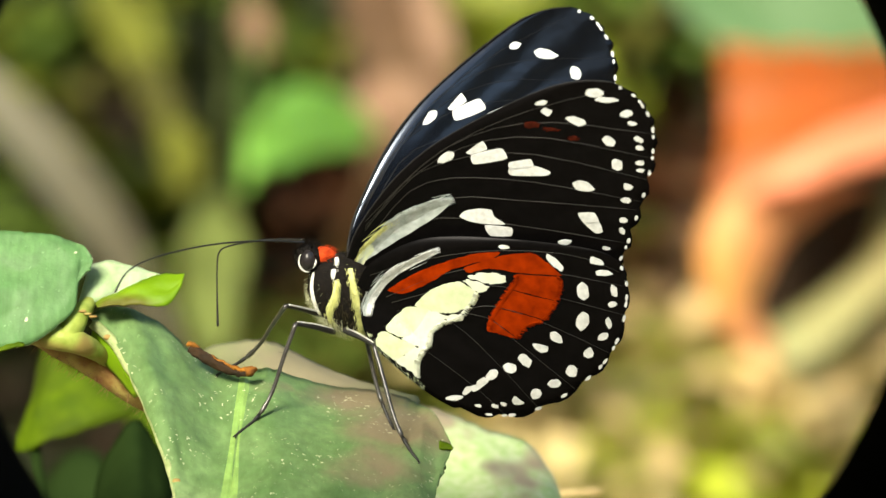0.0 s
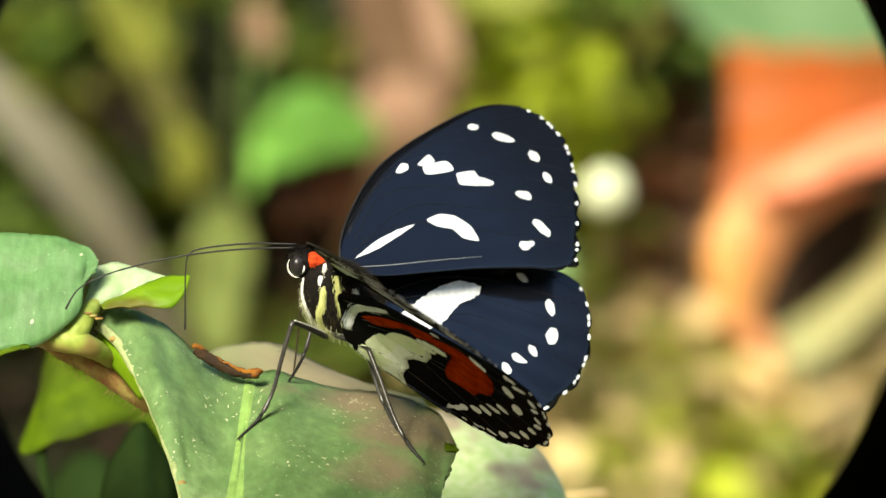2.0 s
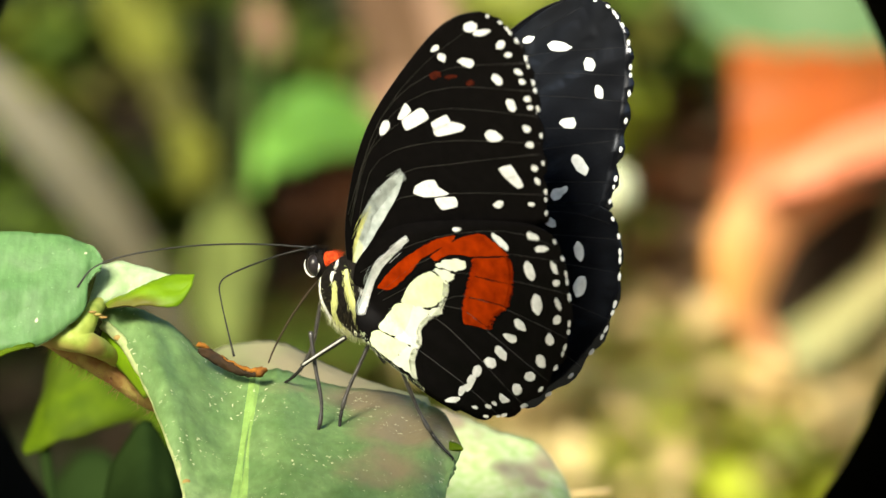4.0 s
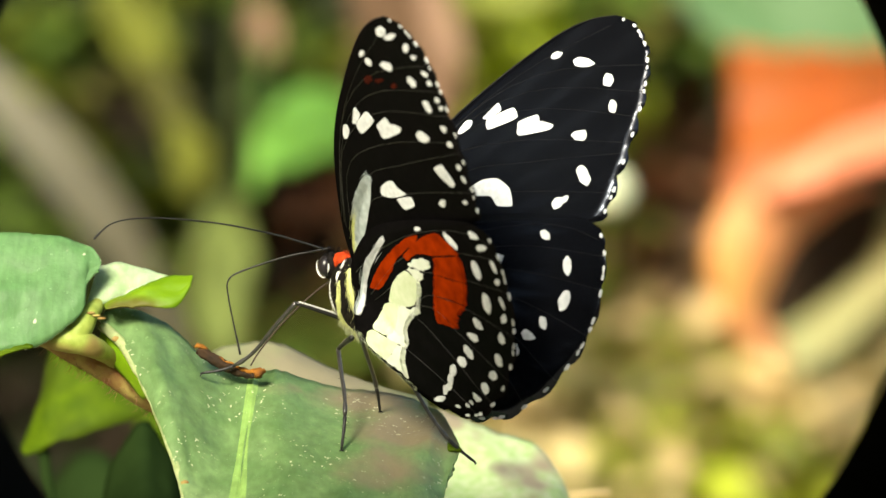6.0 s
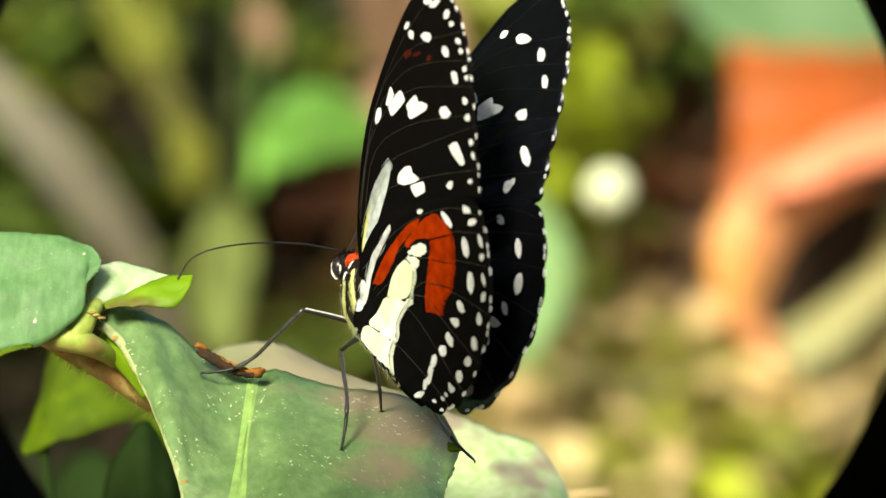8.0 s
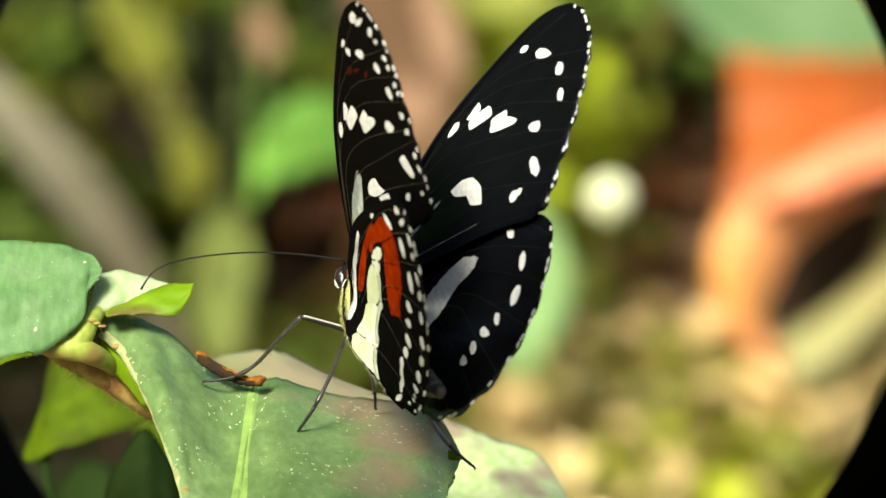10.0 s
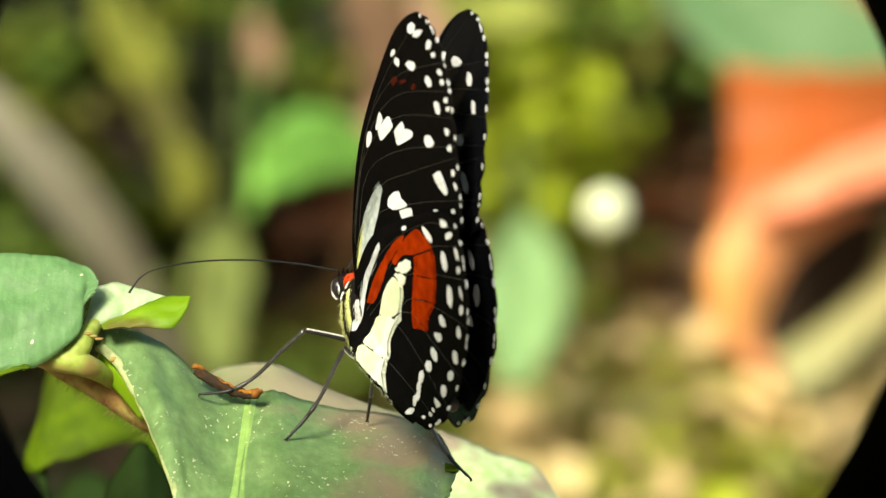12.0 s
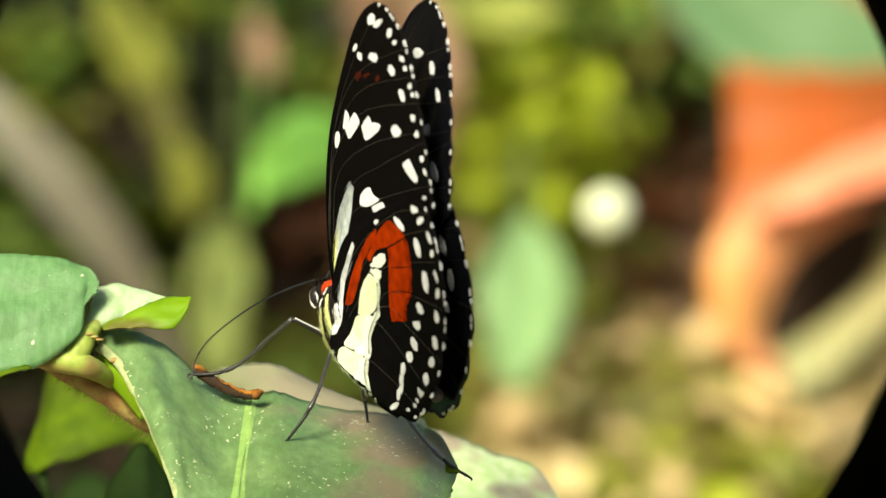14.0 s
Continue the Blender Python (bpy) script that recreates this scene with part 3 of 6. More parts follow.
    litter("moss", (0.0746, -0.0426), (0.009, 0.006), 150, 0.022, [BG_BRIGHT, BG_MOSS], "bright yellow-green moss on the bank", "moss", 13)
    litter("moss", (0.0288, 0.0428), (0.016, 0.008), 200, 0.019, [BG_OLIVE, BG_DEEP, BG_MOSS], "olive moss on the bank", "moss", 16)
    litter("moss", (-0.0785, 0.0116), (0.006, 0.02), 120, 0.019, [BG_DEEP, BG_OLIVE], "dark olive moss on the bank", "moss", 17)


build_litter()


def far_leaf(name, pts, width, mat, label, side=(1, 0, 0.2), category="leaf", fold=0.15, wave=0.12, shape=1.0, seed=1, base=0):
    """A leaf of the undergrowth with a stalk that runs back to the bank."""
    top = leaf_thing(name, pts, width, side, mat, label, category, fold, wave, 0.002, shape=shape, seed=seed)
    p = Vector(pts[base])
    bm = bmesh.new()
    foot = Vector((p.x * 1.15, 2.45, bank(2.45) - 0.03))
    tube(bm, spline([p, p.lerp(foot, 0.4) + Vector((0, 0, -0.01)), foot], 12), 0.0008, 6)
    part("stalk", bm, mat, top)
    return top


def build_undergrowth():
    far_leaf("dead_leaf", [(-0.17500, 1.9000, 0.67244), (-0.14156, 1.9300, 0.63437), (-0.11595, 1.9700, 0.59713), (-0.09474, 2.0200, 0.54971)], 0.0098,
             BG_GREY, "grey dried blade leaning across the undergrowth", (1, 0.5, 0.9), "dead leaf", shape=0.8)
    far_leaf("olive_leaf", [(-0.11791, 2.1000, 0.67241), (-0.11134, 2.1000, 0.65928), (-0.10478, 2.1000, 0.64616), (-0.09822, 2.1000, 0.62209)], 0.0075,
             BG_OLIVE, "olive green leaf drooping in the undergrowth", (1, 0.5, 0.4), shape=0.9, seed=2, wave=0.3)
    far_leaf("olive_leaf", [(-0.10493, 2.0600, 0.64850), (-0.10064, 2.0600, 0.64099), (-0.09849, 2.0600, 0.63240), (-0.10064, 2.0600, 0.62060)], 0.0085,
             BG_YELLOW, "pale olive leaf in the undergrowth", (1, 0.4, 0), seed=33, wave=0.3)
    far_leaf("olive_leaf", [(-0.08104, 2.0000, 0.61896), (-0.08417, 2.0000, 0.60229), (-0.08583, 2.0000, 0.58146), (-0.08313, 2.0000, 0.55854)], 0.0125,
             BG_PALELIME, "pale lime leaf hanging in the undergrowth", (1, 0.4, 0), seed=3, wave=0.25)
    far_leaf("olive_leaf", [(-0.13449, 2.1200, 0.71064), (-0.13007, 2.1200, 0.69739), (-0.12045, 2.1200, 0.68193), (-0.11040, 2.1200, 0.66426)], 0.0105,
             BG_YELLOW, "yellow-green leaf in the undergrowth", (1, 0.5, 0.3), seed=23, wave=0.25)
    far_leaf("green_leaf", [(-0.06898, 1.8600, 0.62054), (-0.06116, 1.8700, 0.63526), (-0.04646, 1.8900, 0.64508), (-0.02380, 1.9200, 0.64120)], 0.0125,
             BG_GREEN, "bright green broad leaf in the undergrowth", (0.35, 0.6, 0.8), seed=4, shape=1.5, wave=0.3, fold=0.05)
    far_leaf("dead_leaf", [(-0.03625, 2.0000, 0.70854), (-0.01958, 2.0000, 0.67937), (-0.01333, 2.0000, 0.65437), (-0.02167, 2.0000, 0.62312), (-0.04783, 2.0500, 0.58313)], 0.0155,
             BG_PINK, "pinkish brown dried leaf among the undergrowth", (1, 0.5, 0.1), "dead leaf", shape=0.7, seed=5, wave=0.2)
    far_leaf("dead_leaf", [(-0.03498, 1.9300, 0.64544), (-0.02392, 1.9300, 0.65046), (-0.01387, 1.9300, 0.65348), (-0.00382, 1.9300, 0.65046)], 0.0105,
             BG_PALEPINK, "pale pink dead leaf among the undergrowth", (0.2, 0.4, 1), "dead leaf", seed=35, wave=0.3)
    far_leaf("dead_leaf", [(-0.01097, 1.9500, 0.70177), (-0.00386, 1.9500, 0.68145), (0.00020, 1.9500, 0.66317), (-0.00287, 1.9700, 0.63714)], 0.006,
             BG_PALEPINK, "pale pink-brown dried stalk among the undergrowth", (1, 0.5, 0.1), "dead leaf", shape=0.7, seed=25)
    far_leaf("dead_leaf", [(-0.07525, 2.1000, 0.69866), (-0.07306, 2.1000, 0.68772), (-0.07197, 2.1000, 0.68116), (-0.07306, 2.1000, 0.67241)], 0.0065,
             BG_PALEPINK, "small pale pink-brown dead leaf", (1, 0.5, 0), "dead leaf", seed=26)
    far_leaf("mint_leaf", [(0.02800, 2.0000, 0.61900), (0.02750, 2.0000, 0.60000), (0.02650, 2.0000, 0.58100), (0.02350, 2.0000, 0.55700)], 0.0175,
             BG_MINT, "pale green oblong leaf hanging in the undergrowth", (1, 0.4, 0), seed=6)
    far_leaf("blue_green_leaf", [(0.07208, 2.0000, 0.72304), (0.10542, 2.0000, 0.69496), (0.13875, 2.0000, 0.68362), (0.19083, 2.0000, 0.67137)], 0.0235,
             BG_TEAL, "large dull blue-green leaf in the undergrowth", (0.1, 0.4, 1), seed=7)
    far_leaf("yellow_leaf", [(-0.00500, 2.0000, 0.70437), (0.00958, 2.0000, 0.69646), (0.02417, 2.0000, 0.69604), (0.04292, 2.0000, 0.69812)], 0.0075,
             BG_LIME, "bright yellow-green leaf in the undergrowth", (0.1, 0.4, 1), seed=27)
    far_leaf("sage_leaf", [(0.12716, 1.9500, 0.55145), (0.13934, 1.9500, 0.56161), (0.15559, 1.9500, 0.57989), (0.18200, 1.9500, 0.60630)], 0.014,
             BG_SAGE, "pale sage green leaf leaning in the undergrowth", (0.5, 0.5, 1), seed=8)


build_undergrowth()


def build_curled_leaf():
    """A broad orange leaf whose rim rolls round a dark hollow."""
    top = tagged(new("curled_leaf"), "large orange curled dying leaf with a dark hollow", "leaf")
    bm = bmesh.new()
    left = spline([(0.09718, 1.9000, 0.67046), (0.09856, 1.9000, 0.65166), (0.09804, 1.8900, 0.63563), (0.09386, 1.8850, 0.61885)], 18)
    right = spline([(0.17298, 1.9400, 0.66992), (0.17500, 1.9400, 0.66083), (0.17410, 1.9300, 0.65046), (0.17320, 1.9200, 0.63720)], 18)
    rows = []
    for a, b in zip(left, right):
        rows.append([a.lerp(b, j / 12) + Vector((0, -0.012 * math.sin(math.pi * j / 12), 0.005 * noise.noise((j * 0.4, a.z * 60, 1.0)))) for j in range(13)])
    sheet(bm, rows, 0.002)
    blade = part("blade", bm, ORANGE, top, "smooth orange blade")
    bm = bmesh.new()
    panel(bm, [(0.10693, 1.8800, 0.62272), (0.12031, 1.8750, 0.63047), (0.13630, 1.8800, 0.63936), (0.16502, 1.8950, 0.64955)],
          [(0.10624, 1.8680, 0.61771), (0.12148, 1.8630, 0.62057), (0.13932, 1.8680, 0.62744), (0.16372, 1.8800, 0.63349)], 30, 10, 0.002, 0.006, 0.002, 31)
    part("pink_fold", bm, ORANGE_PINK, top, "pinkish orange fold")
    bm = bmesh.new()
    panel(bm, [(0.10749, 1.8900, 0.62422), (0.09386, 1.8850, 0.61590), (0.08852, 1.8800, 0.60020), (0.09165, 1.8800, 0.58257), (0.10132, 1.8850, 0.56780), (0.11567, 1.8950, 0.55835)],
          [(0.15259, 1.9000, 0.62296), (0.13640, 1.8950, 0.61698), (0.12226, 1.8900, 0.60610), (0.11224, 1.8870, 0.59076), (0.10836, 1.8880, 0.57856), (0.11607, 1.8950, 0.56763)], 40, 14, 0.002, 0.012, 0.002, 32)
    part("rolled_rim", bm, ORANGE_PALE, top, "pale yellow-orange rolled rim")
    bm = bmesh.new()
    panel(bm, [(0.11262, 1.9100, 0.57035), (0.12737, 1.9150, 0.57717), (0.14020, 1.9200, 0.58620), (0.15259, 1.9250, 0.59919), (0.16003, 1.9300, 0.61927), (0.17500, 1.9400, 0.63049)],
          [(0.11607, 1.8950, 0.55776), (0.12949, 1.8950, 0.56072), (0.14369, 1.9000, 0.57249), (0.15696, 1.9050, 0.58432), (0.16633, 1.9100, 0.59622), (0.17920, 1.9200, 0.60820)], 30, 10, 0.002, 0.006, 0.002, 33)
    part("rolled_lip", bm, BG_SAGE, top, "pale sage and tan lip")
    # sheet set behind the rim, painted dark as the shaded hollow
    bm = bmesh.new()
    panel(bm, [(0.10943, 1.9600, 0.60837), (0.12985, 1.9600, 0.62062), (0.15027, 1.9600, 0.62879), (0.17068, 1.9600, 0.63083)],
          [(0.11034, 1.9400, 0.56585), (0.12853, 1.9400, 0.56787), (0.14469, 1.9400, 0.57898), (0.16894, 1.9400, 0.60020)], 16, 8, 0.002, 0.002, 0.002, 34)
    part("hollow", bm, BG_HOLLOW, top, "brown sheet behind the rim, darkened as the hollow's shade")
    bm = bmesh.new()
    p = Vector((0.14395, 1.9300, 0.66856))
    tube(bm, spline([p, p + Vector((0.05, 0.25, 0.05)), Vector((p.x + 0.1, 2.75, bank(2.75) - 0.02))], 14), 0.003, 8)
    part("stalk", bm, ORANGE, top)


build_curled_leaf()


def build_flower():
    top = tagged(new("flower"), "round cream-white flower head in the undergrowth", "flower")
    c = Vector((0.03925, 1.3500, 0.61490))
    bm = bmesh.new()
    for k in range(90):
        z = 1 - 2 * (k + 0.5) / 90
        a = k * 2.39996
        d = Vector((math.sqrt(1 - z * z) * math.cos(a), math.sqrt(1 - z * z) * math.sin(a), z))
        tube(bm, [c + d * 0.001, c + d * 0.0042, c + d * 0.006], [0.001, 0.0016, 0.001], 6)
    part("petals", bm, PETAL, top)
    bm = bmesh.new()
    tube(bm, spline([c, c + Vector((0.004, 0.3, -0.05)), c + Vector((0.008, 0.6, -0.06)), Vector((c.x, 2.25, bank(2.25) - 0.02))], 14), 0.0009, 6)
    part("stalk", bm, STEM, top)


build_flower()


# ======== the plant that the butterfly stands on ========
def nearer(points, f):
    """The same points drawn in along their camera rays, so they still fit its view."""
    return [(x * f, y * f, 0.6 + (z - 0.6) * f) for x, y, z in points]


def build_plant():
    plant = tagged(new("host_plant"), "leafy green plant with hairy red-brown stem and dusty leaves", "plant")
    # the broad leaf underfoot: two lobes that meet along the midrib
    left_far = [(-0.03939, 0.6060, 0.59236), (-0.03794, 0.6070, 0.59317), (-0.03516, 0.6070, 0.59323), (-0.03301, 0.6070, 0.59210), (-0.03060, 0.6070, 0.59045), (-0.02776, 0.6070, 0.58780),
                (-0.02491, 0.6070, 0.58653), (-0.02197, 0.6060, 0.58618)]
    left_near = [(-0.03907, 0.6050, 0.59174), (-0.03637, 0.6030, 0.58926), (-0.03358, 0.5980, 0.58449), (-0.03108, 0.5920, 0.57940), (-0.02934, 0.5880, 0.57495), (-0.02830, 0.5830, 0.57030),
                 (-0.02643, 0.5780, 0.56574), (-0.02386, 0.5740, 0.56299)]
    right_far = [(-0.02197, 0.6060, 0.58618), (-0.01985, 0.6070, 0.58647), (-0.01672, 0.6080, 0.58562), (-0.01106, 0.6100, 0.58405), (-0.00534, 0.6100, 0.58329), (-0.00279, 0.6080, 0.58284),
                 (-0.00088, 0.6040, 0.58131), (0.00100, 0.5980, 0.57801)]
    right_near = [(-0.02386, 0.5740, 0.56299), (-0.02053, 0.5730, 0.56305), (-0.01695, 0.5730, 0.56305), (-0.01220, 0.5740, 0.56359), (-0.00745, 0.5770, 0.56460), (-0.00388, 0.5820, 0.56732),
                  (-0.00147, 0.5900, 0.57179), (0.00006, 0.5950, 0.57589)]
    bm = bmesh.new()
    left_rows = panel(bm, left_far, left_near, 64, 36, 0.0003, 0.0013, 0.0006, 1)
    right_rows = panel(bm, right_far, right_near, 80, 36, 0.0003, 0.0022, 0.0008, 2)
    leaf = part("broad_leaf", bm, LEAF_MAIN, plant, "broad dusty green leaf with brown bruised patches")
    bm = bmesh.new()
    ridge = []
    for j in range(37):
        across = [left_rows[i][j] for i in range(-7, 0)] + [right_rows[i][j] for i in range(1, 8)]
        centre = left_rows[-1][j]
        across = [centre.lerp(p, 0.6 + 0.5 * j / 36) for p in across]
        ridge.append([p + Vector((0, -0.6, 0.8)) * (0.00026 + 0.00034 * math.cos(math.pi * (k - 6.5) / 13) ** 2) for k, p in enumerate(across)])
    sheet(bm, ridge, 0.00004)
    part("midrib", bm, LEAF_RIB, leaf, "pale green raised midrib")
    bm = bmesh.new()
    tube(bm, spline([r[0] for r in left_rows], 60), 0.00016, 6)
    edge = [r[-1] for r in left_rows]
    tube(bm, spline(edge, 60), [0.0006 if i < 14 else 0.0004 + 0.00014 * noise.noise((i * 0.4, 1.0, 2.0)) for i in range(60)], 8, flat=0.6)
    part("rolled_margin", bm, LEAF_EDGE, leaf, "pale rolled leaf margin")
    bm = bmesh.new()
    tube(bm, spline([r[0] for r in right_rows], 60), 0.00014, 6)
    part("leaf_margin", bm, LEAF_EDGE, leaf, "thin pale leaf margin")
    bm = bmesh.new()
    panel(bm, [(-0.00056, 0.5990, 0.57872), (0.00037, 0.5980, 0.57851), (0.00118, 0.5970, 0.57817)], [(-0.00037, 0.5970, 0.57786), (0.00025, 0.5970, 0.57786), (0.00106, 0.5970, 0.57786)], 8, 4, 0.0002, 0.0002, 0.0001)
    part("leaf_tip", bm, LEAF_LIME, leaf, "small folded yellow-green leaf tip")
    for c, r in ((Vector((-0.03734, 0.6035, 0.59019)), 0.0004), (Vector((-0.02889, 0.5875, 0.57485)), 0.0004), (Vector((-0.01958, 0.5985, 0.57968)), 0.00025)):
        bm = bmesh.new()
        bmesh.ops.create_uvsphere(bm, u_segments=10, v_segments=6, radius=r, matrix=Matrix.Translation(c) @ Matrix.Diagonal((1.2, 0.5, 0.8, 1)))
        part("scar", bm, STEM_RED, leaf, "small brown scar")

    # neighbouring leaf
    far_margin = [(-0.06814, 0.60344, 0.59944), (-0.05692, 0.60440, 0.60157), (-0.04937, 0.60454, 0.60189), (-0.04559, 0.60443, 0.60164), (-0.04191, 0.60417, 0.60107), (-0.04001, 0.60378, 0.60019), (-0.03895, 0.60315, 0.59881)]
    near_margin = [(-0.06770, 0.59950, 0.59069), (-0.05635, 0.59839, 0.58822), (-0.04889, 0.59870, 0.58890), (-0.04629, 0.59892, 0.58939), (-0.04323, 0.59967, 0.59107), (-0.04105, 0.60068, 0.59331), (-0.04075, 0.60180, 0.59580), (-0.03918, 0.60270, 0.59781)]
    bm = bmesh.new()
    side_rows = panel(bm, far_margin, near_margin, 70, 24, 0.0003, 0.0008, 0.0006, 5)
    side_leaf = part("side_leaf", bm, LEAF, plant, "smooth green leaf with pale specks")
    bm = bmesh.new()
    for edge in (0, -1):
        tube(bm, [r[edge] + Vector((0, -0.00003, 0)) for r in side_rows], 0.00007, 6)
    part("leaf_margin", bm, LEAF_PALE, side_leaf, "thin pale leaf margin")
    bm = bmesh.new()
    panel(bm, [(-0.05150, 0.6000, 0.59031), (-0.04900, 0.6000, 0.59006), (-0.04713, 0.6000, 0.58969)], [(-0.05133, 0.5980, 0.58760), (-0.04884, 0.5980, 0.58860), (-0.04603, 0.5980, 0.58935)], 10, 4, 0.0002, 0.0002, 0.0002)
    part("curled_underside", bm, LEAF_LIME, side_leaf, "lime green curled underside")
    # young leaf folded along its length
    young = tagged(new("young_leaf"), "folded young leaf, pale inside and lime green outside")
    young.parent = plant
    bm = bmesh.new()
    panel(bm, [(-0.03952, 0.6080, 0.59816), (-0.03762, 0.6080, 0.59854), (-0.03521, 0.6080, 0.59816), (-0.03306, 0.6080, 0.59740), (-0.03124, 0.6070, 0.59684)],
          [(-0.04064, 0.6040, 0.59365), (-0.03895, 0.6040, 0.59402), (-0.03680, 0.6050, 0.59477), (-0.03466, 0.6060, 0.59577), (-0.03218, 0.6070, 0.59665)], 30, 10, 0.0002, 0.0006, 0.0004, 7)
    part("inner_side", bm, LEAF_PALE, young)
    bm = bmesh.new()
    panel(bm, [(-0.03863, 0.6040, 0.59390), (-0.03646, 0.6045, 0.59490), (-0.03397, 0.6050, 0.59616), (-0.03126, 0.6050, 0.59704), (-0.02875, 0.6040, 0.59717)],
          [(-0.03838, 0.6020, 0.59348), (-0.03599, 0.6020, 0.59379), (-0.03349, 0.6020, 0.59373), (-0.03066, 0.6020, 0.59367), (-0.02902, 0.6030, 0.59604)], 30, 10, 0.0002, 0.0006, 0.0004, 8)
    part("outer_side", bm, LEAF_YOUNG, young)
    # stem and node
    bm = bmesh.new()
    path = spline([(-0.04574, 0.6065, 0.59090), (-0.04258, 0.6065, 0.58894), (-0.03882, 0.6070, 0.58679), (-0.03483, 0.6090, 0.58395), (-0.02968, 0.6140, 0.58056), (-0.02464, 0.6160, 0.57376)], 30)
    tube(bm, path, [0.0014 + 0.00012 * noise.noise((i * 0.5, 3.0, 1.0)) for i in range(30)], 14)
    stem = part("stem", bm, STEM_RED, plant, "hairy red-brown stem")
    rng = random.Random(4)
    bm = bmesh.new()
    for k in range(520):
        i = rng.randrange(2, 28)
        p = path[i].lerp(path[i + 1], rng.random())
        d = Vector((rng.gauss(0, 1), rng.gauss(-0.4, 0.7), rng.gauss(0, 1))).normalized()
        q = p + d * 0.0014
        tube(bm, [q, q + d * rng.uniform(0.0005, 0.0015)], [0.00004, 0.000012], 3)
    part("hairs", bm, HAIR, stem, "fine brown stem hairs")
    bm = bmesh.new()
    tube(bm, spline([(-0.04680, 0.6035, 0.59070), (-0.04480, 0.6020, 0.59050), (-0.04250, 0.6014, 0.59010), (-0.04040, 0.6018, 0.58960), (-0.03900, 0.6036, 0.58880), (-0.03760, 0.6062, 0.58760)], 24),
         [0.0008 + 0.0006 * math.sin(math.pi * min(1.0, 0.15 + i / 27)) for i in range(24)], 18)
    tube(bm, spline([(-0.04190, 0.6016, 0.59000), (-0.04100, 0.6020, 0.59160), (-0.04010, 0.6030, 0.59310), (-0.03920, 0.6050, 0.59430)], 14), taper(14, 0.0016, 0.0007), 14)
    for v in bm.verts:
        v.co += noise.noise_vector(v.co * 900) * 0.00012
    part("node", bm, STEM, plant, "swollen yellow-green stem node")
    bm = bmesh.new()
    panel(bm, [(-0.03898, 0.6055, 0.59123), (-0.03743, 0.6050, 0.58985), (-0.03549, 0.6020, 0.58721), (-0.03347, 0.5995, 0.58383)],
          [(-0.03942, 0.6065, 0.58958), (-0.03825, 0.6060, 0.58782), (-0.03637, 0.6040, 0.58597), (-0.03406, 0.6010, 0.58354)], 16, 6, 0.0002, 0.0002, 0.0003, 42)
    part("curled_underside", bm, LEAF_YOUNG, leaf, "lime green curled underside")
    for x in range(3):
        bm = bmesh.new()
        c = Vector((-0.03998, 0.6015, 0.59310)) + Vector((0.0006 * x, 0, -0.0003 * x))
        bmesh.ops.create_uvsphere(bm, u_segments=8, v_segments=6, radius=0.00032, matrix=Matrix.Translation(c) @ Matrix.Diagonal((1.6, 0.6, 0.5, 1)))
        part("leaf_scar", bm, STEM_RED, plant, "brown scar at the node")
    # leaves behind
    bm = bmesh.new()
    panel(bm, nearer([(-0.01075, 0.7170, 0.57991), (-0.00478, 0.7170, 0.57946), (0.00045, 0.7160, 0.57785), (0.00566, 0.7150, 0.57654), (0.01084, 0.7130, 0.57408), (0.01413, 0.7100, 0.57049), (0.01547, 0.7070, 0.56620)], 0.92),
          nearer([(-0.01332, 0.6950, 0.55953), (-0.00751, 0.6930, 0.55820), (-0.00173, 0.6920, 0.55754), (0.00476, 0.6920, 0.55754), (0.00983, 0.6940, 0.55887), (0.01352, 0.6980, 0.56154), (0.01557, 0.7050, 0.56519)], 0.92),
          50, 20, 0.0003, 0.001, 0.001, 11)
    lower = part("lower_leaf", bm, LEAF_LOWER, plant, "pale green leaf with faint brown marks")
    bm = bmesh.new()
    tube(bm, spline([(-0.00102, 0.7020, 0.56717), (0.00704, 0.7040, 0.56781), (0.01517, 0.7070, 0.56811), (0.02056, 0.7100, 0.56842)], 20), taper(20, 0.0005, 0.00025), 6)
    part("dry_stalk", bm, BG_TAN, lower, "dry tan leaf stalk")
    bm = bmesh.new()
    panel(bm, [(-0.02891, 0.6250, 0.58639), (-0.02667, 0.6260, 0.58846), (-0.02377, 0.6270, 0.58929), (-0.01986, 0.6270, 0.58883), (-0.01528, 0.6270, 0.58700), (-0.00939, 0.6260, 0.58442), (-0.00286, 0.6240, 0.58284)],
          [(-0.02821, 0.6170, 0.58207), (-0.02468, 0.6170, 0.58207), (-0.02147, 0.6170, 0.58207), (-0.01697, 0.6170, 0.58143), (-0.01183, 0.6170, 0.58078), (-0.00668, 0.6170, 0.58046), (-0.00251, 0.6190, 0.58072)],
          40, 10, 0.0003, 0.001, 0.0006, 12)
    part("back_leaf", bm, LEAF_BACK, plant, "pale greyish leaf edge")
    bm = bmesh.new()
    panel(bm, nearer([(-0.06350, 0.8000, 0.57008), (-0.06065, 0.8020, 0.57794), (-0.05980, 0.8040, 0.58333), (-0.05778, 0.8050, 0.58751), (-0.05059, 0.8040, 0.58501), (-0.04242, 0.8000, 0.57925)], 0.86),
          nearer([(-0.06309, 0.7980, 0.56974), (-0.05996, 0.7950, 0.57068), (-0.05575, 0.7940, 0.57238), (-0.05120, 0.7940, 0.57386), (-0.04718, 0.7960, 0.57504), (-0.04295, 0.7990, 0.57778)], 0.86), 30, 12, 0.0003, 0.001, 0.0007, 13)
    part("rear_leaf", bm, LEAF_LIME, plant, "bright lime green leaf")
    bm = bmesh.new()
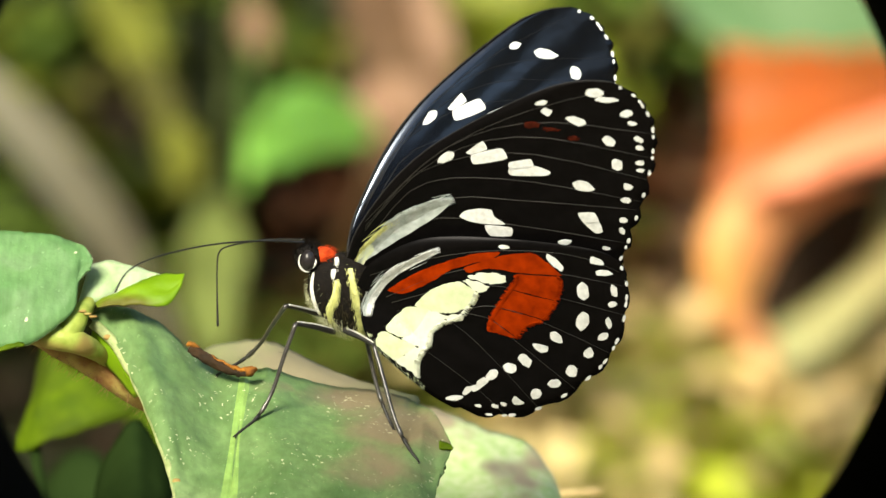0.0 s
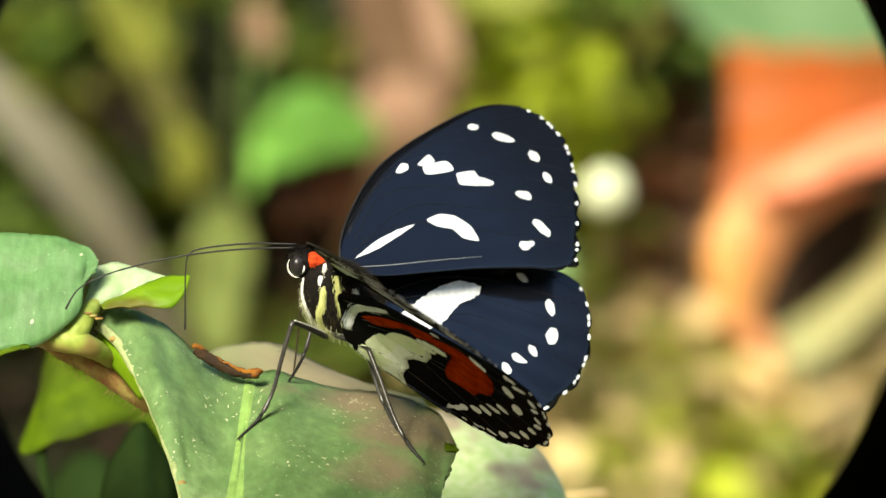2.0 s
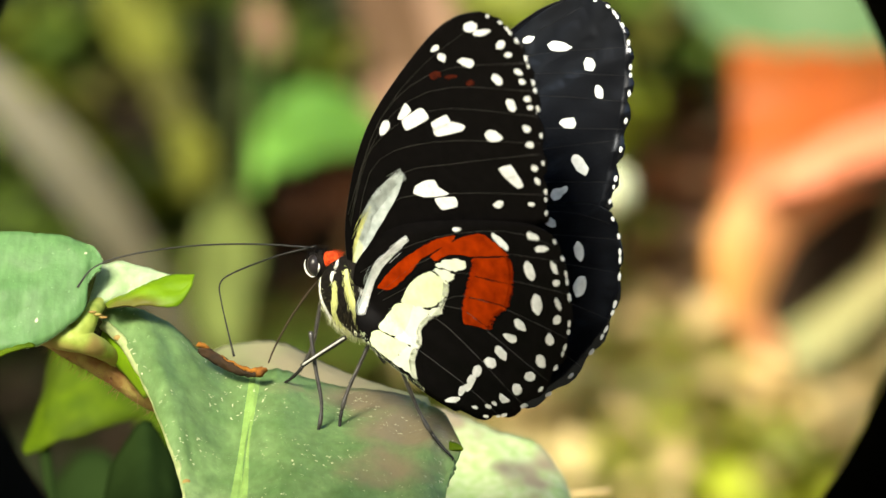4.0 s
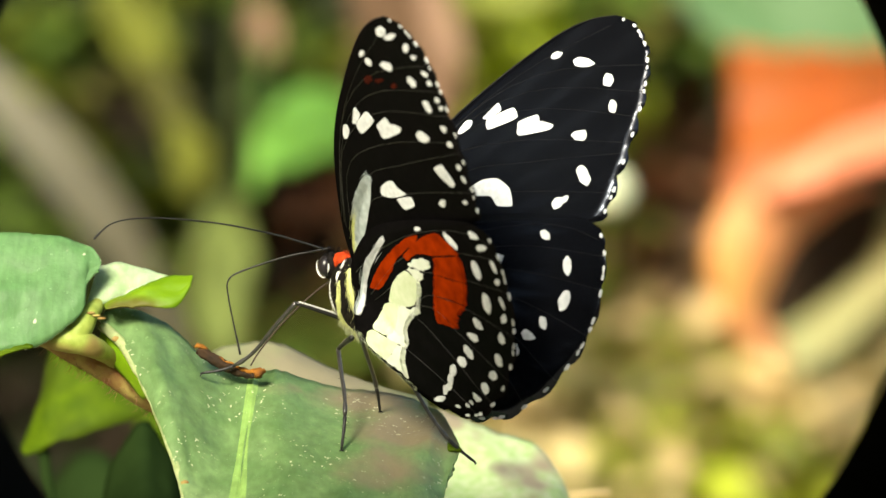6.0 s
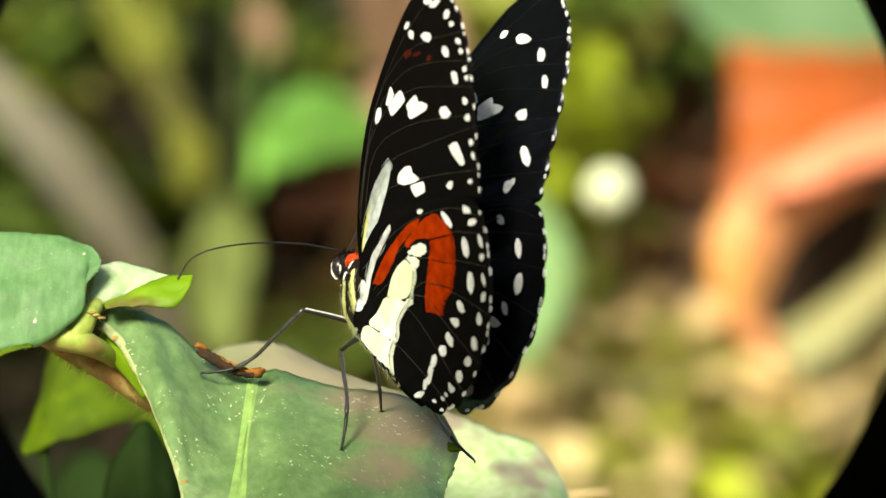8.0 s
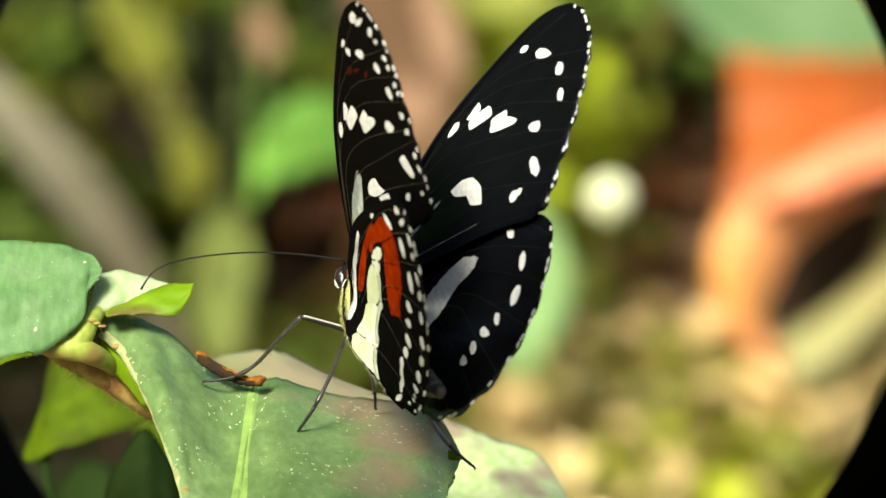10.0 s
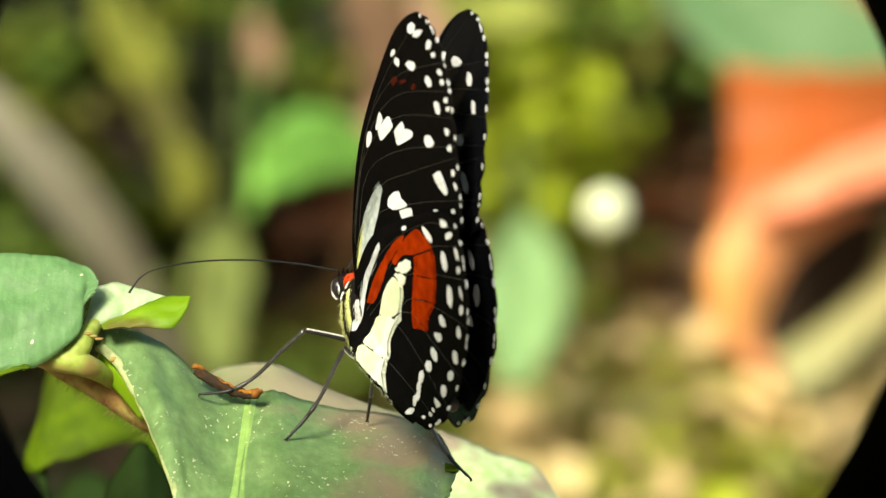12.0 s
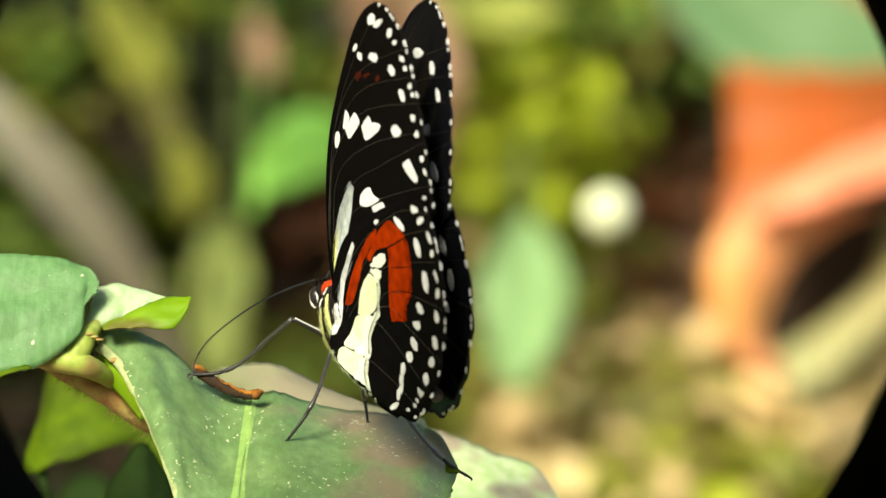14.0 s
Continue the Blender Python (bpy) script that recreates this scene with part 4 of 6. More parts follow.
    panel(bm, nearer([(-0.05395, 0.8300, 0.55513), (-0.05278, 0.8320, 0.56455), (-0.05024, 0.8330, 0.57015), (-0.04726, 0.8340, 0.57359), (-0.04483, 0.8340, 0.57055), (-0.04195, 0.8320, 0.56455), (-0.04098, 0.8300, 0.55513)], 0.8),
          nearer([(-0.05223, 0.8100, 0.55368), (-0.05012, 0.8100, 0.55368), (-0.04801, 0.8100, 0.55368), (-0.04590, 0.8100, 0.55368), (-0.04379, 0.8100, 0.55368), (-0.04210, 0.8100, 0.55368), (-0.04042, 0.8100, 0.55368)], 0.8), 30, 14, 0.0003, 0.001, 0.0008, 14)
    part("shaded_leaf", bm, LEAF_DARK, plant, "green leaf, its shade put into a dark colour")
    bm = bmesh.new()
    panel(bm, [(-0.05038, 0.8500, 0.57530), (-0.04817, 0.8500, 0.57707), (-0.04551, 0.8500, 0.57530), (-0.04285, 0.8500, 0.57176)], [(-0.04760, 0.8400, 0.56946), (-0.04585, 0.8400, 0.56859), (-0.04410, 0.8400, 0.56859), (-0.04235, 0.8400, 0.56946)],
          14, 8, 0.0003, 0.0006, 0.0005, 15)
    part("rear_leaf", bm, LEAF_LIME, plant, "bright lime green leaf")
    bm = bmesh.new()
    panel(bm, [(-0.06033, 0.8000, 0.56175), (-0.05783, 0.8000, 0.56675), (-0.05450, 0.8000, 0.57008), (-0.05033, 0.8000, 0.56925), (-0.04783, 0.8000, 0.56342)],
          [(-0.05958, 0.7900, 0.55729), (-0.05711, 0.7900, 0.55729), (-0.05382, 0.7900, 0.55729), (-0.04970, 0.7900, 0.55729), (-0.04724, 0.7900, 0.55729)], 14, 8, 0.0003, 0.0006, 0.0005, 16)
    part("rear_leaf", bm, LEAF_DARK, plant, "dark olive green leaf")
    # stalk down to the ground
    bm = bmesh.new()
    tube(bm, spline([(-0.02464, 0.6160, 0.57376), (-0.02, 0.625, 0.45), (-0.01, 0.65, 0.2), (0.0, 0.66, -0.02)], 20), 0.0016, 10)
    part("stalk", bm, STEM_RED, plant)
    for a in ((-0.04204, 0.6520, 0.56306), (-0.05382, 0.7900, 0.56223), (-0.05169, 0.6854, 0.57544), (-0.01229, 0.6412, 0.56333)):
        bm = bmesh.new()
        p = Vector(a)
        tube(bm, spline([p, p.lerp(Vector((-0.02, 0.64, 0.4)), 0.6) + Vector((0, 0, -0.02)), Vector((-0.018, 0.63, 0.4))], 14), 0.0008, 6)
        part("petiole", bm, LEAF_DARK, plant)


build_plant()


def build_twig():
    """A strip of bark curled into a trough: dark within, rust orange along its torn edge."""
    top = tagged(new("dry_twig"), "short curled rusty brown piece of bark on the leaf", "bark piece")
    n, m = 40, 14
    path = spline([(-0.02815, 0.6040, 0.58895), (-0.02640, 0.6034, 0.58790), (-0.02450, 0.6028, 0.58685), (-0.02280, 0.6024, 0.58625), (-0.02110, 0.6022, 0.58625)], n)
    size = spline([(0.00055, 0, 0), (0.00062, 0, 0), (0.00055, 0, 0), (0.00042, 0, 0), (0.0004, 0, 0)], n)

    def arc(lo, hi, steps, grow):
        rows = []
        for i, p in enumerate(path):
            t = (path[min(i + 1, n - 1)] - path[max(i - 1, 0)]).normalized()
            side = t.cross(Vector((0, 1, 0))).normalized()
            out = t.cross(side)
            row = []
            for j in range(steps + 1):
                a = radians(lo + (hi - lo) * j / steps)
                r = size[i].x * grow * (1 + 0.3 * noise.noise((i * 0.35, j * 0.5, grow)))
                row.append(p + side * (r * math.cos(a)) * -1 + out * (r * math.sin(a)))
            rows.append(row)
        return rows

    bm = bmesh.new()
    sheet(bm, arc(-20, 250, m, 1.0), 0.00012)
    for v in bm.verts:
        v.co += noise.noise_vector(v.co * 1600) * 0.0001
    part("inside", bm, BARK_DARK, top, "dark hollow side")
    bm = bmesh.new()
    tube(bm, [path[i] + Vector((0.0001, -0.0002, 0.95 * size[i].x)) for i in range(12, n)], taper(n - 12, 0.0001, 0.00038), 7)
    ends = [path[-1] + Vector((-0.0008, -0.0004, 0.0001)), path[-1] + Vector((-0.0002, -0.0005, 0.0002)), path[-1] + Vector((0.0004, -0.0004, 0.0005))]
    tube(bm, spline(ends, 8), [0.0003, 0.00042, 0.00045, 0.00045, 0.0004, 0.00034, 0.0003, 0.0002], 8)
    tube(bm, spline([path[0] + Vector((-0.0003, -0.0002, 0.0004)), path[2] + Vector((0, -0.0004, 0.0006)), path[5] + Vector((0.0003, -0.0002, 0.0005))], 8), [0.00014, 0.00026, 0.0003, 0.0003, 0.00028, 0.00024, 0.0002, 0.0001], 8)
    for v in bm.verts:
        v.co += noise.noise_vector(v.co * 1900) * 0.0002
    part("bark", bm, BARK, top, "rust orange bark rim")


build_twig()

# ======== the butterfly ========
MM = 0.001
TILT = radians(38)          # slope of the body axis
ROOT = (0.9, 1.5)           # half width between the roots of fore and hind wings, mm
LOW = -3.3                  # the hind wings turn about a lower line
AXIS = Vector((-math.cos(TILT), 0, math.sin(TILT)))
HIND_ROOT = Vector((2.06, 0, -4.38))
butterfly = tagged(new("butterfly"), "black butterfly with white spots, red band and cream patch", "butterfly")


def outline_fore():
    lead = [(-0.31, 0.25), (0.62, 3.75), (2.69, 7.81), (5.50, 12.19), (9.25, 16.38), (14.88, 20.81), (21.12, 24.88), (25.19, 26.44), (28.62, 26.69)]
    trail = [(0.00, -0.62), (4.25, -1.25), (10.50, -0.05), (16.75, 1.20), (23.00, 2.05), (29.15, 2.70), (30.75, 5.31), (31.88, 9.50),
             (32.88, 13.75), (33.44, 17.81), (33.31, 21.56), (32.25, 24.06), (30.81, 25.75), (28.62, 26.69)]
    return lead, trail


def outline_hind():
    lead = [(1.00, -1.88), (2.06, 0.50), (4.88, 2.88), (8.00, 4.50), (11.75, 5.25), (16.75, 5.56), (22.38, 5.56), (27.38, 5.19), (30.00, 4.06)]
    trail = [(1.25, -3.12), (2.06, -6.38), (3.75, -9.06), (6.44, -11.88), (9.56, -14.69), (12.69, -16.44), (16.12, -17.06), (19.56, -16.56),
             (23.31, -14.62), (26.75, -11.56), (29.12, -8.44), (30.50, -4.88), (31.00, -1.25), (30.88, 1.88), (30.00, 4.06)]
    return lead, trail


def belly(x, z):
    """How far the hindwing stands off beside the abdomen, mm."""
    a, b = Vector((3.00, -6.25)), Vector((19.88, -13.75))
    t = min(max((Vector((x, z)) - a).dot(b - a) / (b - a).length_squared, 0), 1)
    d = (Vector((x, z)) - a.lerp(b, t)).length
    along, across = x * math.cos(TILT) - z * math.sin(TILT), x * math.sin(TILT) + z * math.cos(TILT)
    flare = 0.6 * min(max(0, -1.2 - across), 3.5) * min(max(1.25 - along / 18, 0), 1)
    return 0.55 * math.exp(-(d / 2.4) ** 2) * (1 - 0.5 * t) + flare


def wing_mesh(lead, trail, side, out, scallops):
    """A thin wing between its leading edge and its hind and outer margins, in mm, in its own plane."""
    n, m = 56, 16
    a, b = spline([(*p, 0) for p in lead], n), spline([(*p, 0) for p in trail], n)
    bm = bmesh.new()
    layers = []
    for lay, y in ((0, 0.0), (1, 0.07)):
        g = []
        for i in range(n):
            row = []
            for j in range(m + 1):
                p = a[i].lerp(b[i], j / m)
                if j == m and i > n * 0.33:
                    d = (b[i] - a[i]).normalized()
                    p = p + d * 0.85 * (abs(math.sin(i * scallops)) - 0.6)
                row.append(bm.verts.new((p.x * MM, side * (out - y + (belly(p.x, p.y) if out else 0)) * MM, p.y * MM)))
            g.append(row)
        layers.append(g)
    for lay, g in enumerate(layers):
        for i in range(n - 1):
            for j in range(m):
                bm.faces.new((g[i][j], g[i + 1][j], g[i + 1][j + 1], g[i][j + 1])).material_index = lay
    u, t = layers
    for i in range(n - 1):
        for j in (0, m):
            bm.faces.new((u[i][j], u[i + 1][j], t[i + 1][j], t[i][j]))
    bmesh.ops.remove_doubles(bm, verts=bm.verts, dist=1e-7)
    bmesh.ops.recalc_face_normals(bm, faces=bm.faces)
    return bm


def straight(points, n):
    """n points along the closed polygon through the given ones."""
    k = len(points)
    out = []
    for i in range(n):
        j = int(i * k / n)
        a, b = Vector((*points[j], 0)), Vector((*points[(j + 1) % k], 0))
        out.append(a.lerp(b, i * k / n - j))
    return out


def patch_mesh(points, side, y, n=0, edge=0.0, seed=0):
    """A patch of coloured scales lying on a wing: a low slab with the given outline, in mm."""
    n = n or 4 * len(points)
    p = [a.lerp(b, 0.5) for a, b in zip(spline([(*q, 0) for q in points], n, True), straight(points, n))]
    hind = abs(y[0] - 0.16) < 0.06
    bm = bmesh.new()
    lo, hi = [], []
    for i, q in enumerate(p):
        jag = Vector((noise.noise((i * 1.7, seed + 0.37, 0.4)), noise.noise((i * 1.7, seed + 0.37, 9.4)), 0)) * edge * 1.3
        q = q + jag
        lo.append(bm.verts.new((q.x * MM, y[0] * MM, q.y * MM)))
        hi.append(bm.verts.new((q.x * MM, y[1] * MM, q.y * MM)))
    k = len(p)
    for i in range(k):
        bm.faces.new((lo[i], lo[(i + 1) % k], hi[(i + 1) % k], hi[i]))
    f = bm.faces.new(hi)
    bmesh.ops.triangulate(bm, faces=[f])
    if hind and k > 25:
        for _ in range(2):
            bmesh.ops.subdivide_edges(bm, edges=[e for e in bm.edges if e.calc_length() > 0.0012], cuts=1, use_grid_fill=False)
            bmesh.ops.triangulate(bm, faces=bm.faces)
    for v in bm.verts:
        off = belly(v.co.x / MM, v.co.z / MM) * MM if hind else 0
        v.co.y = side * (v.co.y + off)
    bmesh.ops.recalc_face_normals(bm, faces=bm.faces)
    return bm


def oval(cx, cy, length, width, angle, seed):
    """Outline of a slightly uneven oval spot, in mm."""
    pts = []
    c, s = math.cos(radians(angle)), math.sin(radians(angle))
    turn = noise.noise((seed * 1.3, 2.0, 5.0)) * 1.5
    for k in range(6):
        a = 2 * math.pi * k / 6 + turn
        r = 1.0 + 0.5 * noise.noise((k * 2.3 + seed * 3.1, 1.0, seed * 0.7))
        x, y = 0.44 * length * math.cos(a) * r, 0.44 * width * math.sin(a) * r
        pts.append((cx + x * c - y * s, cy + x * s + y * c))
    return pts


# white spots shared by both faces: centre, length, width, slope
FORE_SPOTS = [((10.69, 15.06), 2.62, 1.25, 40), ((28.50, 19.19), 1.88, 1.56, -40), ((29.44, 16.25), 1.75, 1.25, -80),
              ((24.88, 21.38), 2.75, 1.19, -8)]
FORE_BLOCKS = [[(12.94, 16.00), (14.62, 17.62), (15.19, 16.69), (13.50, 15.81)],
               [(13.50, 15.75), (16.69, 16.94), (17.44, 15.75), (16.12, 15.19), (13.75, 14.56)],
               [(17.62, 15.19), (19.94, 15.88), (20.25, 14.94), (17.81, 14.25)],
               [(17.62, 14.38), (20.44, 15.06), (22.19, 14.50), (21.62, 13.94), (17.94, 13.56)]]
FORE_UNDER_BLOCKS = [[(12.25, 7.50), (12.81, 8.31), (14.44, 8.81), (15.75, 8.75), (16.06, 7.94), (17.31, 7.06), (15.19, 6.88), (13.44, 7.00)],
                     [(15.06, 6.69), (18.00, 6.69), (18.00, 5.62), (15.69, 5.38)],
                     [(24.62, 13.31), (25.31, 13.75), (26.25, 13.62), (27.06, 12.75), (26.19, 12.38), (25.00, 12.56)],
                     [(25.31, 9.44), (27.06, 9.69), (27.62, 8.50), (26.06, 8.12)],
                     [(26.00, 8.25), (27.62, 8.56), (28.06, 7.31), (27.25, 7.06)]]
FORE_TOP_BLOCKS = [[(12.12, 7.75), (13.94, 8.75), (15.88, 8.75), (17.56, 7.50), (18.19, 5.44), (16.25, 5.56), (15.19, 6.75), (13.25, 6.94)]]
FORE_UNDER = [((21.62, 22.19), 1.75, 1.06, -10), ((21.06, 23.31), 1.62, 0.75, 25), ((26.75, 25.12), 2.25, 1.25, 10),
              ((28.25, 24.44), 2.62, 0.81, 3),
              ((23.94, 5.44), 2.12, 0.88, 10), ((30.25, 22.94), 1.75, 1.12, 10), ((30.94, 21.75), 1.25, 0.75, 0),
              ((31.75, 19.75), 1.25, 0.88, -20), ((31.81, 18.69), 1.12, 0.75, 0), ((31.94, 16.75), 1.12, 0.69, 0),
              ((31.94, 15.81), 1.00, 0.62, 0), ((30.69, 13.50), 1.50, 1.12, 10), ((30.50, 11.75), 1.25, 0.88, 0),
              ((30.25, 9.12), 1.12, 0.88, -10), ((30.25, 7.69), 1.00, 0.69, -60), ((28.50, 5.19), 1.12, 0.56, 0)]
FORE_TOP = [((25.69, 13.00), 2.50, 1.38, -12), ((26.81, 8.44), 3.00, 1.50, -58), ((21.44, 22.62), 1.75, 1.25, 10), ((25.00, 21.62), 3.00, 1.25, -12), ((23.94, 5.44), 1.75, 1.88, -50), ((24.75, 5.75), 1.50, 0.88, 40)]
HIND_SPOTS = [((26.00, 0.00), 2.62, 1.50, -82), ((26.00, -3.81), 2.50, 1.56, 75), ((21.56, -7.69), 2.12, 1.25, -15),
              ((18.31, -10.62), 1.75, 1.38, -20), ((19.88, -9.38), 2.00, 1.38, -65), ((23.31, -6.25), 2.12, 1.38, -50)]
HIND_INNER = [((22.69, 3.25), 3.00, 1.12, -40), 
              ((16.31, -11.56), 1.88, 1.25, 50), ((15.25, -12.62), 2.12, 1.06, 35), ((14.56, -13.50), 1.50, 0.88, 20),
              ((13.56, -13.94), 1.62, 0.88, 50), ((12.25, -14.94), 2.75, 0.69, 8)]
HIND_OUTER = [((27.38, 3.88), 2.25, 0.88, -12), ((28.12, 2.50), 2.25, 0.88, 0), ((29.44, 0.38), 1.50, 1.00, -70),
              ((29.38, -1.25), 1.12, 0.88, 10), ((29.00, -3.69), 1.50, 0.81, -80), ((28.44, -5.50), 1.50, 1.06, 40),
              ((26.94, -7.81), 1.75, 1.44, 35), ((25.19, -10.19), 2.00, 1.38, 80), ((23.31, -12.06), 1.75, 1.25, 10),
              ((21.38, -13.56), 1.62, 1.50, 40), ((19.25, -14.69), 1.50, 1.25, -20), ((17.75, -15.25), 0.81, 0.56, -20),
              ((16.75, -15.69), 1.06, 0.62, -20), ((14.94, -15.81), 0.94, 0.50, -10), ((17.12, 4.56), 1.25, 0.56, 5)]
HIND_TOP = [((22.69, 3.25), 1.62, 1.12, -30)]


def add_spots(wing, spots, side, y, mat, start):
    for k, ((cx, cy), length, width, angle) in enumerate(spots):
        part("spot", patch_mesh(oval(cx, cy, length, width, angle, start + k), side, y, 24, 0.05, k), mat, wing, smooth=False)


def margin_marks(wing, trail, side, y, lo, hi, count, size):
    """White fringe marks along the outer margin."""
    p = spline([(*q, 0) for q in trail], 400)
    for k in range(count):
        if noise.noise((k * 3.7, 8.0, lo)) > 0.3:
            continue
        i = int(400 * (lo + (hi - lo) * (k + 0.5 + (0.18 if k % 2 else -0.18)) / count))
        t = (p[min(i + 3, 399)] - p[max(i - 3, 0)]).normalized()
        c = p[i] + Vector((-t.y, t.x, 0)) * 0.2
        length = size * (1.0 + 0.7 * noise.noise((k * 1.9, 3.3, 0.0)))
        part("fringe_mark", patch_mesh(oval(c.x, c.y, length, 0.42, math.degrees(math.atan2(t.y, t.x)), k), side, y, 14), WHITE, wing, smooth=False)


def veins(wing, lines, side, y, mat=None):
    for pts in lines:
        bm = bmesh.new()
        path = [Vector((p.x * MM, side * (y + (belly(p.x, p.y) if y > 0.1 else 0)) * MM, p.y * MM)) for p in spline([(*q, 0) for q in pts], 12)]
        tube(bm, path, taper(12, 0.00004, 0.000025), 5)
        part("vein", bm, mat or VEIN, wing)


def hair_stripe(wing, line, widths, side, y, mats, count, seed, label):
    """A streak of fine pale hairs lying along a line on a wing."""
    rng = random.Random(seed)
    n = 60
    pts = spline([(*q, 0) for q in line], n)
    bm = bmesh.new()
    for k in range(count):
        i = rng.randrange(0, n - 10)
        u = i / (n - 1) * (len(widths) - 1)
        w = widths[int(u)] + (widths[min(int(u) + 1, len(widths) - 1)] - widths[int(u)]) * (u - int(u))
        v, drift = rng.gauss(0, 0.36) * w, rng.gauss(0, 0.12)
        path = []
        for step in (0, 3, 6, 9):
            p, q = pts[i + step], pts[min(i + step + 1, n - 1)]
            t = (q - p).normalized()
            x = p + Vector((-t.y, t.x, 0)) * (v * (1 - 0.02 * step) + drift * step / 9)
            off = belly(x.x, x.y) if y > 0.1 else 0
            path.append(Vector((x.x * MM, side * (y + off + 0.02 + 0.03 * rng.random()) * MM, x.y * MM)))
        tube(bm, path, [0.000024, 0.000028, 0.000024, 0.00001], 3, mat=1 if v > 0.1 and i < n * 0.45 else 0)
    part("hair_stripe", bm, mats, wing, label)


def feathered(wing, line, way, side, y, mats, count, length, seed, label):
    """Fine scales that reach out past the edge of a patch, along a line, in the given direction."""
    rng = random.Random(seed)
    pts = spline([(*q, 0) for q in line], 80)
    bm = bmesh.new()
    for k in range(count):
        p = pts[rng.randrange(80)]
        d = Vector((way[0] + rng.gauss(0, 0.22), way[1] + rng.gauss(0, 0.22), 0)).normalized()
        a, b = p - d * 0.4, p + d * length * rng.uniform(0.2, 1.0)
        path = [Vector((q.x * MM, side * (y + belly(q.x, q.y)) * MM, q.y * MM)) for q in (a, a.lerp(b, 0.6), b)]
        tube(bm, path, [0.00007, 0.00006, 0.00001], 3)
    part("feathered_edge", bm, mats, wing, label)


FORE_VEINS = [[(1.75, 1.88), (9.25, 6.88), (19.88, 7.00), (30.50, 6.12)], [(3.00, 3.12), (10.50, 9.50), (19.25, 10.38), (31.62, 10.62)],
              [(2.38, 3.75), (8.00, 11.25), (18.00, 13.00), (32.06, 11.75)], [(1.75, 4.38), (7.38, 12.50), (18.00, 16.56), (32.69, 14.69)],
              [(1.75, 4.69), (9.25, 14.38), (19.25, 18.75), (33.12, 17.50)], [(1.75, 5.00), (9.88, 15.62), (19.88, 20.62), (33.19, 20.62)],
              [(1.75, 5.62), (9.25, 15.00), (18.00, 21.25), (28.00, 25.62)]]
HIND_VEINS = [[(2.38, -0.62), (8.00, 1.88), (15.50, 3.88), (24.25, 4.38), (29.88, 2.81)], [(4.25, -3.12), (11.75, 0.94), (19.88, 2.06), (30.38, 1.12)],
              [(4.88, -3.75), (13.62, -0.62), (21.75, -0.94), (30.50, -2.50)], [(11.75, -4.38), (16.12, -3.00), (22.38, -4.69), (29.25, -7.50)],
              [(5.50, -4.69), (14.88, -4.38), (19.25, -7.50), (25.62, -12.50)], [(5.50, -5.00), (11.12, -5.31), (16.75, -10.00), (21.75, -15.38)],
              [(4.25, -6.25), (9.25, -9.38), (14.88, -13.75), (18.00, -16.75)]]


